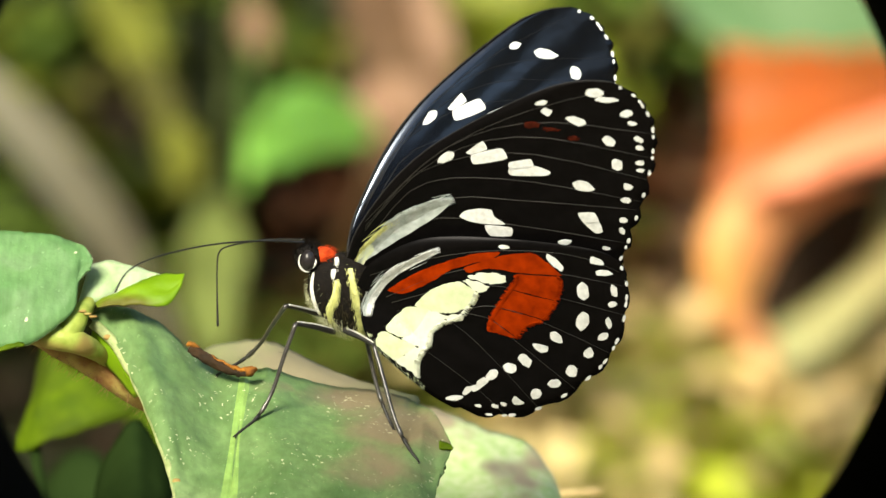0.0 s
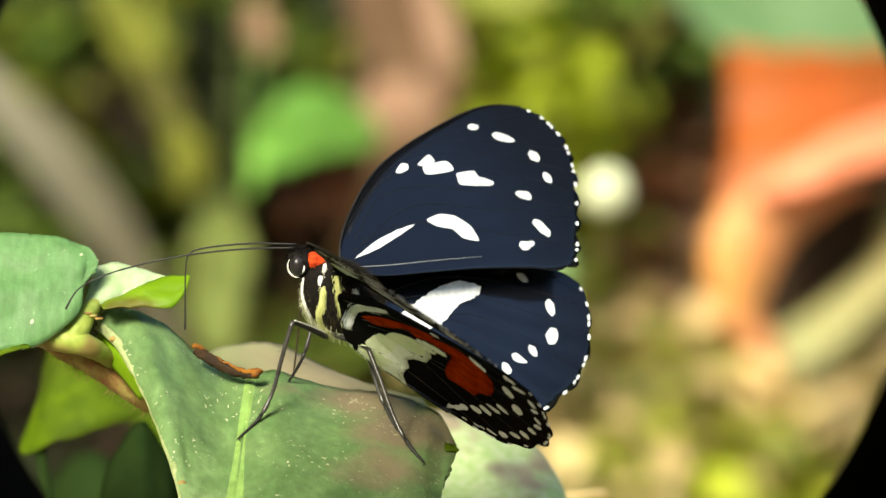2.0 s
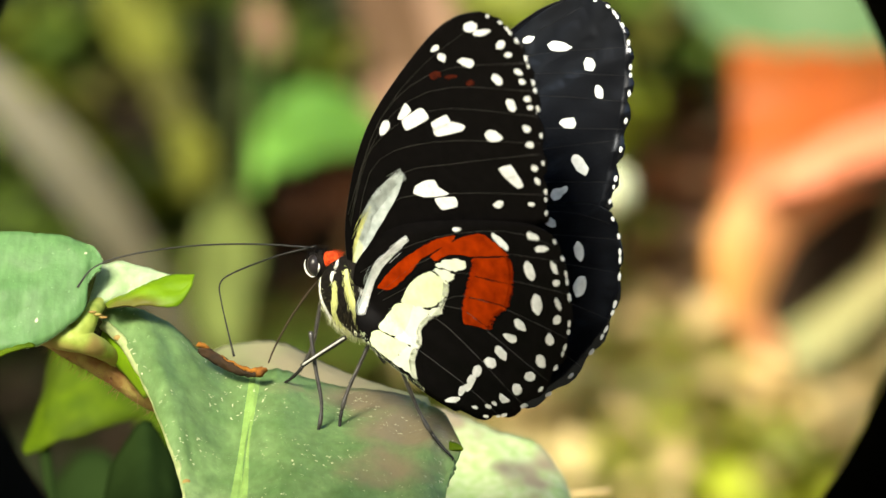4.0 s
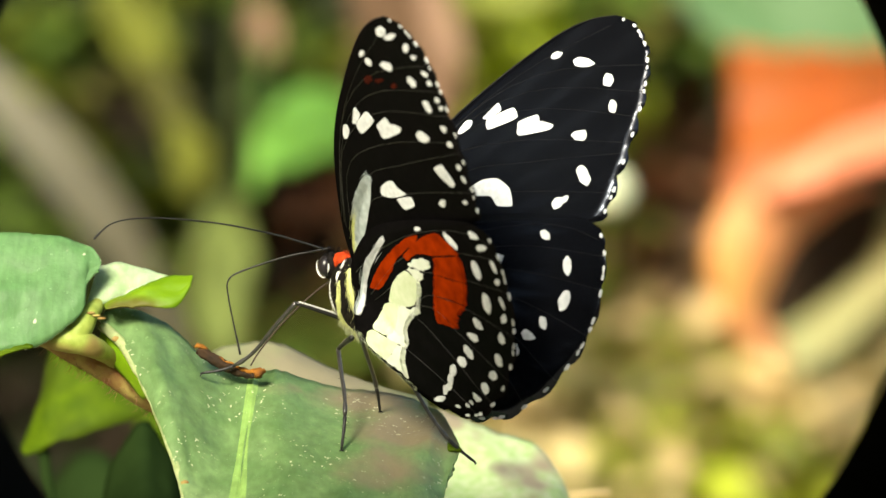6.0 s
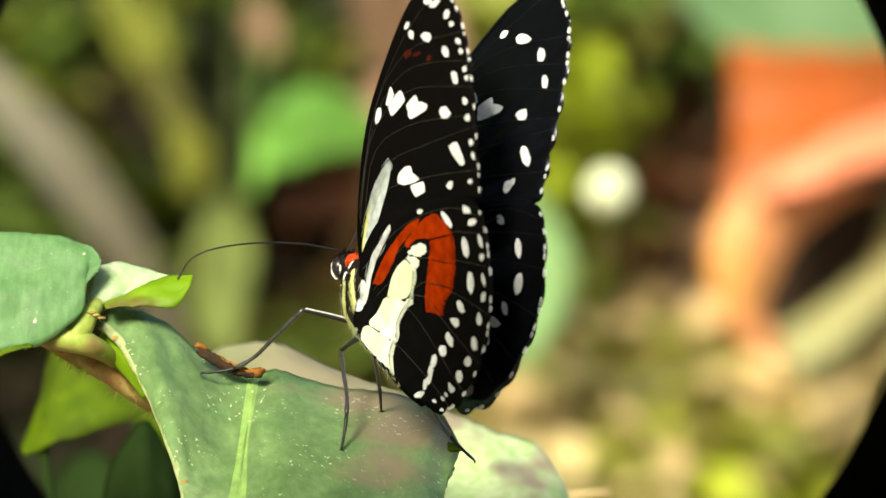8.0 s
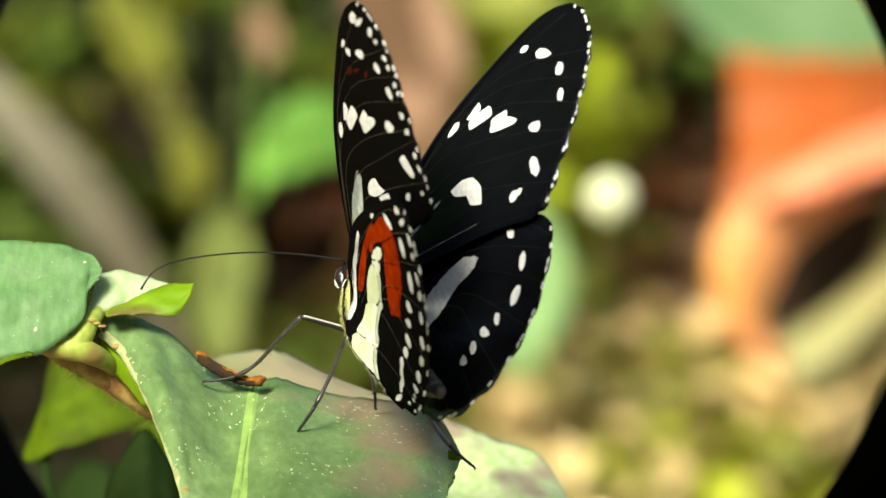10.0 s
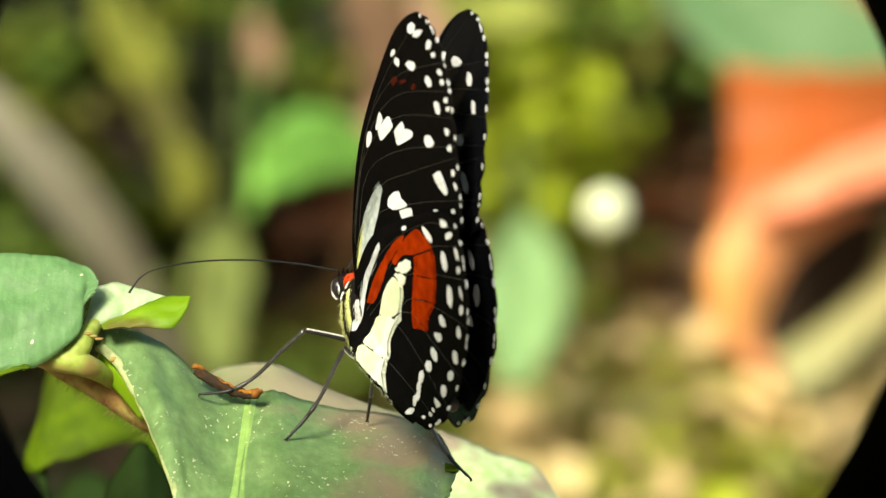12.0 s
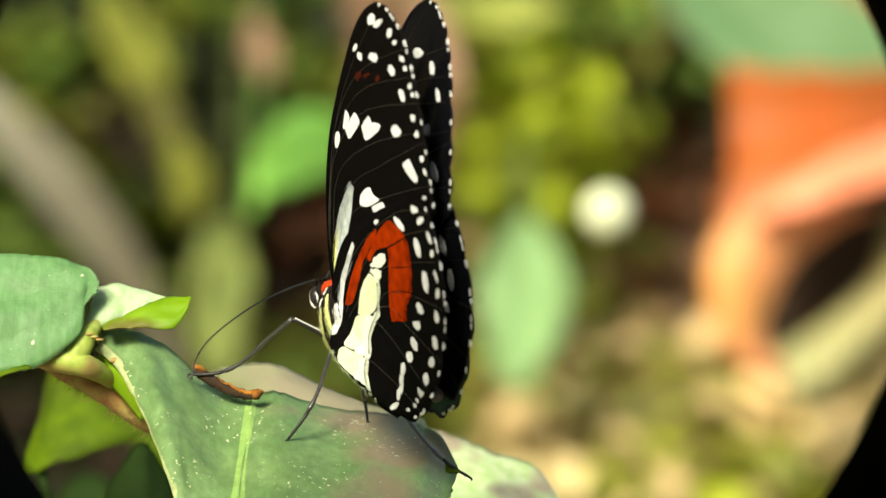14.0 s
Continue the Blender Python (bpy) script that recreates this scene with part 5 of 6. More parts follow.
def build_forewing(side):
    lead, trail = outline_fore()
    wing = part("forewing", wing_mesh(lead, trail, side, 0.0, 0.9), [WING, WING_TOP], butterfly, "black forewing with white spots")
    under, top = (-0.01, 0.045), (-0.06, -0.115)
    add_spots(wing, FORE_SPOTS + FORE_UNDER, side, under, WHITE, 0)
    add_spots(wing, FORE_SPOTS[:3] + FORE_TOP, side, top, WHITE, 40)
    for blocks, face in ((FORE_BLOCKS + FORE_UNDER_BLOCKS, under), (FORE_BLOCKS + FORE_TOP_BLOCKS, top)):
        for pts in blocks:
            part("spot", patch_mesh(pts, side, face, 32), WHITE, wing, smooth=False)
    hair_stripe(wing, [(0.50, -1.12), (1.88, 1.88), (4.56, 5.12), (8.31, 8.12), (11.75, 9.88)], (0.45, 0.75, 1.15, 1.05, 0.3), side, 0.0, [GREYSTRIPE, FUR_YELLOW], 800, 51,
                "pearl white hairy basal stripe")
    part("stripe", patch_mesh([(1.12, -0.12), (2.75, 2.88), (5.50, 5.88), (8.94, 8.38), (11.31, 9.50), (10.19, 7.75), (6.88, 4.75), (3.50, 2.00)], side, under, 40, 0.12),
         GREYSTRIPE, wing, "pearl grey stripe beneath the hairs", smooth=False)
    part("stripe", patch_mesh([(0.25, -1.12), (1.00, 0.94), (2.38, 2.81), (2.69, 1.88), (1.75, 0.31), (1.25, -1.00)], side, (0.0, 0.06), 30, 0.1),
         CREAM, wing, "yellow root of the stripe", smooth=False)
    part("stripe", patch_mesh([(1.75, 0.94), (4.88, 3.75), (8.00, 5.75), (10.50, 6.88), (8.31, 5.12), (5.19, 2.81)], side, top, 40, 0.05),
         WHITE, wing, "thin white streak", smooth=False)
    for pts in ([(19.19, 20.44), (19.88, 20.81), (20.94, 20.62), (20.69, 20.06), (19.44, 19.88)], [(21.25, 20.12), (22.31, 20.25), (23.19, 20.00), (22.56, 19.75), (21.50, 19.75)], [(23.94, 19.25), (24.75, 19.50), (25.31, 19.12), (25.00, 18.81), (24.19, 18.81)]):
        part("smudge", patch_mesh(pts, side, under, 20, 0.15), RED_DULL, wing, "dull red smudge", smooth=False)
    margin_marks(wing, trail, side, under, 0.42, 0.97, 20, 0.8)
    margin_marks(wing, trail, side, top, 0.42, 0.97, 20, 0.8)
    veins(wing, FORE_VEINS, side, 0.0)
    veins(wing, FORE_VEINS, side, -0.07, VEIN_TOP)
    bm = bmesh.new()
    tube(bm, [Vector((p.x * MM, side * -0.13 * MM, p.y * MM)) for p in spline([(*q, 0) for q in lead], 40)], taper(40, 0.00014, 0.00006), 6)
    part("costal_edge", bm, COSTA, wing, "grey stiffened leading edge")
    veins(wing, [[(1.75, -0.25), (5.50, 0.38), (11.75, 1.81), (18.00, 3.12)]], side, -0.09, LEG_PALE)
    return wing


def build_hindwing(side):
    lead, trail = outline_hind()
    out = 0.22
    wing = part("hindwing", wing_mesh(lead, trail, side, out, 0.62), [WING, WING_TOP], butterfly,
                "black hindwing with red band, cream patch and white spots")
    under, top = (out - 0.01, out + 0.045), (out - 0.06, out - 0.115)
    for pts, n in (([(4.38, -2.31), (5.81, -1.00), (8.12, 0.62), (11.25, 2.25), (14.31, 3.44), (16.75, 3.88), (16.00, 3.00), (13.69, 2.12), (11.19, 0.94), (9.31, -0.62), (6.25, -2.50)], 60),
                   ([(12.75, 1.44), (15.25, 2.75), (18.00, 3.75), (20.50, 4.06), (22.00, 3.00), (23.50, 1.81), (23.38, 1.62), (18.62, 1.50), (15.50, 1.69), (13.38, 0.88)], 50)) + (
                   ([(18.44, 1.25), (21.06, 1.38), (23.50, 1.38), (23.69, 0.19), (23.31, -1.56), (20.44, -1.06), (17.94, -0.56), (18.56, 0.06)], 40),
                   ([(17.81, -0.75), (20.44, -1.25), (23.25, -1.75), (22.31, -3.31), (21.94, -4.12), (19.19, -3.44), (16.62, -3.00), (17.31, -2.00)], 40),
                   ([(16.38, -3.25), (19.19, -3.62), (21.81, -4.31), (20.38, -5.06), (19.44, -5.62), (19.12, -6.62), (17.88, -5.94), (16.00, -4.56)], 40),
                   ([(15.81, -4.69), (17.75, -6.00), (19.00, -6.88), (17.25, -6.50), (15.62, -6.19)], 30)):
        part("band", patch_mesh(pts, side, (out - 0.01, out + 0.03), n, 0.09), RED, wing, "rust red band between veins", smooth=False)
    for pts, n in (([(7.44, -3.88), (9.00, -1.88), (10.88, -0.75), (12.56, -0.38), (14.44, -1.62), (14.06, -2.88), (12.06, -4.25), (10.56, -4.44)], 60),
                   ([(6.38, -4.25), (7.38, -4.06), (9.00, -4.38), (7.44, -7.12), (6.19, -7.56), (4.38, -6.56)], 50),
                   ([(4.31, -6.81), (6.19, -7.81), (7.69, -8.62), (6.50, -9.69), (5.56, -10.19), (3.44, -8.19), (3.69, -7.06)], 50)):
        part("patch", patch_mesh(pts, side, (out - 0.01, out + 0.07), n, 0.12), CREAM, wing, "pale cream yellow patch", smooth=False)
    for pts, n in (([(8.75, -4.31), (10.69, -4.69), (10.75, -5.94), (9.56, -7.06), (9.44, -8.38), (8.81, -9.06), (6.19, -7.69), (7.19, -7.06)], 60),
                   ([(7.56, -8.62), (8.81, -9.31), (8.19, -10.56), (8.31, -12.50), (7.38, -11.69), (5.50, -10.12), (6.50, -9.62)], 50),
                   ([(13.38, 0.56), (15.19, 1.12), (17.19, 1.12), (17.38, 0.06), (15.50, -0.25), (13.50, 0.19)], 36),
                   ([(12.75, -0.19), (13.50, 0.00), (15.50, -0.44), (15.31, -1.25), (14.25, -1.44)], 30),
                   ([(10.50, -4.81), (12.81, -4.56), (12.69, -5.12), (11.44, -5.44)], 26)):
        part("patch", patch_mesh(pts, side, (out - 0.01, out + 0.065), n, 0.22, 3), CREAM_PALE, wing, "whitish outer part of the patch", smooth=False)
    feathered(wing, [(14.3, -1.7), (13.9, -2.8), (12.6, -4.8), (10.7, -5.8), (9.5, -7.0), (9.3, -8.3), (8.7, -9.2), (8.1, -10.5), (8.2, -12.3)], (0.85, -0.45), side, out + 0.1,
              CREAM_PALE, 240, 0.4, 61, "feathered pale edge of the patch")
    feathered(wing, [(18.5, 1.1), (18.3, 0.1), (17.8, -0.8), (17.2, -1.9), (16.6, -3.2), (15.9, -4.6), (15.8, -6.0)], (-0.95, 0.2), side, out + 0.02, RED, 130, 0.4, 62,
              "feathered inner edge of the band")
    feathered(wing, [(23.4, 1.4), (23.6, 0.1), (23.2, -1.7), (22.0, -4.1), (20.3, -5.1), (19.1, -6.7)], (0.95, -0.3), side, out + 0.02, RED, 110, 0.35, 63, "feathered outer edge of the band")
    hair_stripe(wing, [(2.25, -5.12), (2.69, -3.12), (4.50, -0.50), (6.88, 1.50), (10.19, 3.62)], (0.75, 0.7, 0.6, 0.5, 0.18), side, out, [WHITE, GREYSTRIPE], 900, 52,
                "white hairy basal stripe")
    part("patch", patch_mesh([(4.88, -7.38), (6.44, -5.38), (9.25, -2.62), (12.38, 0.00), (14.88, 1.12), (17.25, 0.94), (16.75, -0.38), (14.56, -1.88),
                              (12.38, -4.69), (9.25, -7.00), (6.44, -8.00)], side, top, 90, 0.22), WHITE, wing, "large white patch", smooth=False)
    add_spots(wing, HIND_SPOTS + HIND_INNER + HIND_OUTER, side, under, WHITE, 80)
    add_spots(wing, HIND_SPOTS + HIND_TOP, side, top, WHITE, 120)
    margin_marks(wing, trail, side, under, 0.42, 0.98, 20, 1.05)
    margin_marks(wing, trail, side, top, 0.42, 0.98, 20, 1.05)
    veins(wing, HIND_VEINS, side, out)
    rng = random.Random(21)
    inner = spline([(*q, 0) for q in ((2.38, -6.88), (3.75, -9.00), (6.44, -11.75), (8.62, -13.75))], 60)
    bm = bmesh.new()
    for k in range(110):
        p = inner[rng.randrange(60)]
        a = Vector(((p.x + rng.gauss(0.15, 0.15)) * MM, side * (out + belly(p.x, p.y) + 0.04) * MM, (p.y + rng.gauss(0.15, 0.15)) * MM))
        d = Vector((rng.gauss(0.35, 0.25), side * rng.gauss(0.0, 0.2), rng.gauss(-0.8, 0.2))).normalized()
        tube(bm, [a, a + d * 0.00042 * rng.uniform(0.5, 1.4)], [0.000018, 0.000005], 3)
    part("hair_fringe", bm, CREAM, wing, "pale yellow hair fringe")
    veins(wing, HIND_VEINS, side, out - 0.07, VEIN_TOP)
    return wing


forewings = [build_forewing(side) for side in (-1, 1)]
hindwings = [build_hindwing(side) for side in (-1, 1)]


def lump(bm, path, radii, sides=16, flat=1.0, seed=0, rough=0.0):
    pts = [Vector((p[0] * MM, p[2] * MM, p[1] * MM)) for p in path]
    tube(bm, spline(pts, len(radii)), [r * MM for r in radii], sides, flat=flat)
    if rough:
        for v in bm.verts:
            v.co += Vector((noise.noise(v.co * 2600), noise.noise(v.co * 2600 + Vector((9, 0, 0))), noise.noise(v.co * 2600 + Vector((0, 9, 0))))) * rough * MM


THORAX = Vector((*(0.12, -3.56), 0))           # side view centre: along, up
HALF = (5.0, 4.1, 2.6)                       # along the body, across it, half width


def thorax_side(x, z):
    """How far the thorax stands out at a place of its side view, mm."""
    dx, dz = x - THORAX.x, z - THORAX.y
    c, p = dx * math.cos(TILT) - dz * math.sin(TILT), dx * math.sin(TILT) + dz * math.cos(TILT)
    return HALF[2] * math.sqrt(max(0.03, 1 - (c / HALF[0]) ** 2 - (p / HALF[1]) ** 2))


def fur_strip(name, line, width, side, mat, parent, label, hairs, length, seed, down=0.6):
    """A band of hair along a line on the thorax."""
    rng = random.Random(seed)
    pts = spline([(*q, 0) for q in line], 24)
    bm = bmesh.new()
    path = [Vector((p.x * MM, side * (thorax_side(p.x, p.y) - 0.05) * MM, p.y * MM)) for p in pts]
    tube(bm, path, [width * MM * 0.5 * (0.5 + 0.5 * math.sin(math.pi * min(0.97, max(0.06, i / 23))) ** 0.5) for i in range(24)], 8, flat=0.5)
    ob = part(name, bm, mat, parent, label)
    bm = bmesh.new()
    for k in range(hairs * 4):
        p = pts[rng.randrange(24)]
        x, z = p.x + rng.gauss(0, width * 0.24), p.y + rng.gauss(0, width * 0.24)
        a = Vector((x * MM, side * thorax_side(x, z) * MM, z * MM))
        d = Vector((rng.gauss(0.2, 0.2), side * rng.uniform(0.1, 0.35), rng.gauss(-down, 0.2))).normalized()
        h = 0.8 * length * rng.uniform(0.6, 1.3) * MM
        tube(bm, [a, a + d * h * 0.6, a + d * h + Vector((0, 0, -h * 0.2))], [0.000024, 0.00002, 0.000006], 3)
    part("hairs", bm, mat, ob)
    return ob


def build_body():
    bm = bmesh.new()
    bmesh.ops.create_uvsphere(bm, u_segments=32, v_segments=20, radius=1)
    turn = Matrix.Rotation(TILT, 4, "Y")
    bmesh.ops.transform(bm, verts=bm.verts, matrix=Matrix.Translation((THORAX.x * MM, 0, THORAX.y * MM)) @ turn
                        @ Matrix.Diagonal((HALF[0] * MM, HALF[2] * MM, HALF[1] * MM, 1)))
    for v in bm.verts:
        v.co += Vector((0, 1, 0)) * noise.noise(v.co * 1500) * 0.0001
    thorax = part("thorax", bm, FUR_BLACK, butterfly, "furry black thorax")
    rng = random.Random(3)
    bm = bmesh.new()
    for k in range(2400):
        d = Vector((rng.gauss(0, 1), rng.gauss(0, 1), rng.gauss(0, 1))).normalized()
        q = Matrix.Translation((THORAX.x * MM, 0, THORAX.y * MM)) @ turn @ Vector((d.x * HALF[0] * MM, d.y * HALF[2] * MM, d.z * HALF[1] * MM))
        w = (q - Vector((THORAX.x * MM, 0, THORAX.y * MM))).normalized() + Vector((0.5, 0, -0.4))
        tube(bm, [q, q + w * 0.0005 * rng.uniform(0.5, 1.2)], [0.000025, 0.000006], 3)
    part("hairs", bm, FUR_BROWN, thorax, "dark brown hairs")
    for side in (-1, 1):
        fur_strip("stripe", [(-1.38, -1.88), (-1.62, -3.75), (-2.12, -5.31), (-1.62, -7.38)], 0.75, side, FUR_YELLOW, thorax, "yellow hairy stripe", 120, 0.6, 11)
        fur_strip("stripe", [(0.00, -0.50), (0.50, -2.81), (1.00, -5.00), (1.62, -7.75)], 0.85, side, FUR_YELLOW, thorax, "pale yellow hairy stripe", 160, 0.8, 12)
        fur_strip("stripe", [(2.12, -1.88), (2.38, -3.44), (2.25, -5.12)], 0.7, side, FUR_PALE, thorax, "white hairy tuft", 110, 0.8, 13)
        fur_strip("stripe", [(2.50, -6.38), (3.00, -7.62), (3.75, -8.62)], 0.7, side, FUR_YELLOW, thorax, "pale hairy fringe", 120, 0.9, 16)
        fur_strip("dot", [(-1.50, 0.50), (-1.44, 0.06), (-1.50, -0.25)], 0.6, side, FUR_PALE, thorax, "white dot", 14, 0.3, 14)
        fur_strip("dot", [(-1.69, -0.62), (-1.81, -1.12), (-1.75, -1.62)], 0.6, side, FUR_PALE, thorax, "white dot", 20, 0.3, 15)
    bm = bmesh.new()
    for k in range(700):
        d = Vector((rng.gauss(0.0, 0.4), rng.gauss(0, 0.2), rng.gauss(-0.8, 0.3))).normalized()
        q = Matrix.Translation((THORAX.x * MM, 0, THORAX.y * MM)) @ turn @ Vector((d.x * HALF[0] * MM, d.y * HALF[2] * MM, d.z * HALF[1] * MM))
        w = (q - Vector((THORAX.x * MM, 0, THORAX.y * MM))).normalized() + Vector((0.3, rng.gauss(0, 0.2), -0.7))
        tube(bm, [q, q + w * 0.0007 * rng.uniform(0.5, 1.2)], [0.00002, 0.000006], 3)
    part("chest_fur", bm, FUR_PALEYELLOW, thorax, "pale cream chest fur")
    # abdomen in rings
    ring = [1.1]
    for k in range(8):
        w = (1.45, 1.6, 1.65, 1.65, 1.55, 1.4, 1.15, 0.8)[k]
        ring += [w * 0.93, w, w * 1.02, w * 0.98]
    ring += [0.6, 0.25]
    bm = bmesh.new()
    lump(bm, [(*(3.31, -6.12), 0), (*(8.31, -9.38), 0), (*(14.44, -13.25), 0), (*(19.25, -15.25), 0)], ring, 20, 0.95)
    abdomen = part("abdomen", bm, ABDOMEN, butterfly, "grey ringed abdomen")
    pts = spline([Vector((p[0] * MM, 0, p[1] * MM)) for p in ((3.31, -6.12), (8.31, -9.38), (14.44, -13.25), (19.25, -15.25))], len(ring))
    for k in range(1, 8):
        i = 1 + 4 * k
        bm = bmesh.new()
        t = (pts[i + 1] - pts[i - 1]).normalized()
        tube(bm, [pts[i] - t * 0.00005, pts[i] + t * 0.00005], ring[i] * MM * 1.05, 20, flat=0.95)
        part("ring", bm, ABDOMEN_PALE, abdomen, "thin pale ring")
    bm = bmesh.new()
    for k in range(420):
        i = rng.randrange(1, 12)
        a = rng.uniform(0, 6.283)
        t = (pts[i + 1] - pts[i]).normalized()
        d = Vector((0, math.cos(a), 0)) + t.cross(Vector((0, 1, 0))) * math.sin(a)
        q = pts[i] + d * ring[i] * MM
        tube(bm, [q, q + (d * 0.35 + t) * 0.0013 * rng.uniform(0.5, 1.2)], [0.00003, 0.000008], 3)
    part("hairs", bm, FUR_PALE, abdomen, "pale grey hairs at the root")
    # head
    eye = Vector((-4.62 * MM, 0, 0.12 * MM))
    bm = bmesh.new()
    bmesh.ops.create_uvsphere(bm, u_segments=20, v_segments=14, radius=1.6 * MM, matrix=Matrix.Translation(eye + Vector((0.0001, 0, 0))) @ Matrix.Diagonal((1.0, 0.9, 1.0, 1)))
    head = part("head", bm, FUR_BLACK, butterfly, "small black head")
    bm = bmesh.new()
    for k in range(240):
        d = Vector((rng.gauss(-0.1, 1), rng.gauss(0, 0.6), rng.gauss(0.3, 1))).normalized()
        q = eye + Vector((0.0001, 0, 0)) + d * 0.0015
        tube(bm, [q, q + (d + Vector((0.2, 0, 0.3))) * 0.0006 * rng.uniform(0.5, 1.2)], [0.00004, 0.00001], 3)
    part("hairs", bm, FUR_BLACK, head, "short black hairs")
    for s in (-1, 1):
        bm = bmesh.new()
        bmesh.ops.create_uvsphere(bm, u_segments=24, v_segments=16, radius=1.2 * MM,
                                  matrix=Matrix.Translation(eye + Vector((0, s * 0.75 * MM, 0))) @ Matrix.Diagonal((0.74, 0.86, 1.0, 1)))
        part("eye", bm, EYE, head, "dark glossy eye")
        for a0, a1, r in ((140, 285, 1.14), (-50, 15, 0.95)):
            bm = bmesh.new()
            arc = [eye + Vector((math.cos(radians(a)) * r * 0.9 * MM, s * 1.32 * MM, math.sin(radians(a)) * r * 1.08 * MM)) for a in
                   (a0 + (a1 - a0) * k / 15 for k in range(16))]
            tube(bm, arc, [0.12 * MM * math.sin(math.pi * (k + 0.7) / 16.4) for k in range(16)], 6)
            part("eye_ring", bm, FUR_PALE, head, "white crescent beside the eye")
        bm = bmesh.new()
        path = spline([eye + Vector(((0.75) * MM, s * 0.9 * MM, -1.38 * MM)), eye + Vector((0.62 * MM, s * 1.1 * MM, -3.44 * MM)),
                       eye + Vector((1.38 * MM, s * 0.9 * MM, -6.12 * MM))], 12)
        tube(bm, path, [0.18 * MM, 0.24 * MM, 0.28 * MM, 0.3 * MM, 0.3 * MM, 0.3 * MM, 0.3 * MM, 0.32 * MM, 0.3 * MM, 0.26 * MM, 0.2 * MM, 0.1 * MM], 8, flat=0.7)
        part("cheek_stripe", bm, FUR_PALE, head, "white stripe under the eye")
    bm = bmesh.new()
    lump(bm, [(*(-3.75, 0.50), 0), (*(-3.25, 0.50), 0), (*(-2.38, 0.38), 0), (*(-1.38, -0.25), 0)],
         [0.35, 0.65, 0.8, 0.9, 0.95, 1.0, 1.0, 1.0, 0.95, 0.9, 0.85, 0.75, 0.6, 0.35], 18, 1, 0, 0.12)
    collar = part("collar", bm, FUR_RED, butterfly, "bright red hairy collar")
    bm = bmesh.new()
    for k in range(260):
        d = Vector((rng.gauss(0, 0.7), rng.gauss(0, 1), rng.gauss(0.4, 0.8))).normalized()
        q = Vector((-2.62 * MM, 0, 0.31 * MM)) + Vector((d.x * 1.0, d.y * 0.95, d.z * 0.95)) * MM
        tube(bm, [q, q + (d + Vector((0.6, 0, 0))) * 0.0004 * rng.uniform(0.5, 1.2)], [0.00004, 0.00001], 3)
    part("hairs", bm, FUR_RED, collar)


build_body()


# legs: a thigh and a shin with its foot, each along its own x axis
THIGHS, SHINS = (6.0, 8.0, 4.6, 4.4), (14.0, 14.0, 14.6, 13.0)


def build_leg(THIGH, SHIN, sag):
    bm = bmesh.new()
    n = 12
    tube(bm, spline([Vector((0, 0, 0)), Vector((THIGH * 0.5 * MM, 0, 0.0001)), Vector((THIGH * MM, 0, 0))], n),
         [0.00026, 0.00032, 0.00034, 0.00034, 0.00033, 0.00031, 0.0003, 0.00028, 0.00027, 0.00026, 0.00026, 0.00022], 8)
    thigh = part("thigh", bm, LEG, butterfly, "dark leg joint with pale stripe")
    bm = bmesh.new()
    tube(bm, spline([Vector((0.0003, 0, 0.00026)), Vector((THIGH * 0.5 * MM, 0, 0.00037)), Vector((THIGH * 0.97 * MM, 0, 0.0002))], n), 0.00013, 6)
    part("pale_stripe", bm, LEG_PALE, thigh)
    bm = bmesh.new()
    path = spline([Vector((0, 0, 0)), Vector((SHIN * 0.28 * MM, 0, -sag * 0.46 * SHIN * MM)), Vector((SHIN * 0.57 * MM, 0, -sag * SHIN * MM)),
                   Vector((SHIN * 0.8 * MM, 0, -sag * 0.85 * SHIN * MM)), Vector((SHIN * MM, 0, 0))], 24)
    tube(bm, path[:17], [0.00027 - 0.0001 * i / 23 + (0.00007 if i in (14, 15) else 0) for i in range(17)], 8)
    shin = part("shin", bm, LEG_GREY, butterfly, "thin grey leg")
    bm = bmesh.new()
    tube(bm, path[16:], [0.0002, 0.00022, 0.00018, 0.0002, 0.00016, 0.00018, 0.00015, 0.00012], 8)
    for s in (-1, 1):
        tube(bm, [path[-1], path[-1] + Vector((0.0003, s * 0.0003, -0.0001))], [0.00012, 0.00003], 5)
    part("foot", bm, LEG, shin, "black jointed foot with claws")
    bm = bmesh.new()
    rng = random.Random(6)
    for k in range(60):
        p = path[rng.randrange(2, 22)]
        d = Vector((0.6, rng.gauss(0, 0.7), rng.gauss(0, 0.7)))
        tube(bm, [p, p + d * 0.0004], [0.00003, 0.00001], 3)
    part("spines", bm, LEG, shin)
    return thigh, shin


legs = [build_leg(*sizes) for sizes in zip(THIGHS, SHINS, (0.13, 0.13, 0.06, 0.06))]


FEELERS = (26.0, 15.5)


def build_antenna(index):
    bm = bmesh.new()
    n = 44
    line = ([(0, 0), (6, 1.0), (13, 1.5), (20, 1.2), (24, 0.2), (26, -1.8)],
            [(0, 0), (4, 3.2), (8.4, 5.9), (10.2, 6.3), (11.6, 5.0), (13.2, 3.0), (15.5, 0)])[index]
    path = spline([Vector((x, 0, z)) for x, z in line], n)
    tube(bm, [p * MM for p in path], [0.00012 - 0.00005 * i / n if i < 35 else 0.00008 + 0.00007 * (i - 35) / 9 for i in range(n)], 8)
    return part("antenna", bm, LEG, butterfly, "long thin dark antenna with a thickened tip")


antennae = [build_antenna(i) for i in (0, 1)]


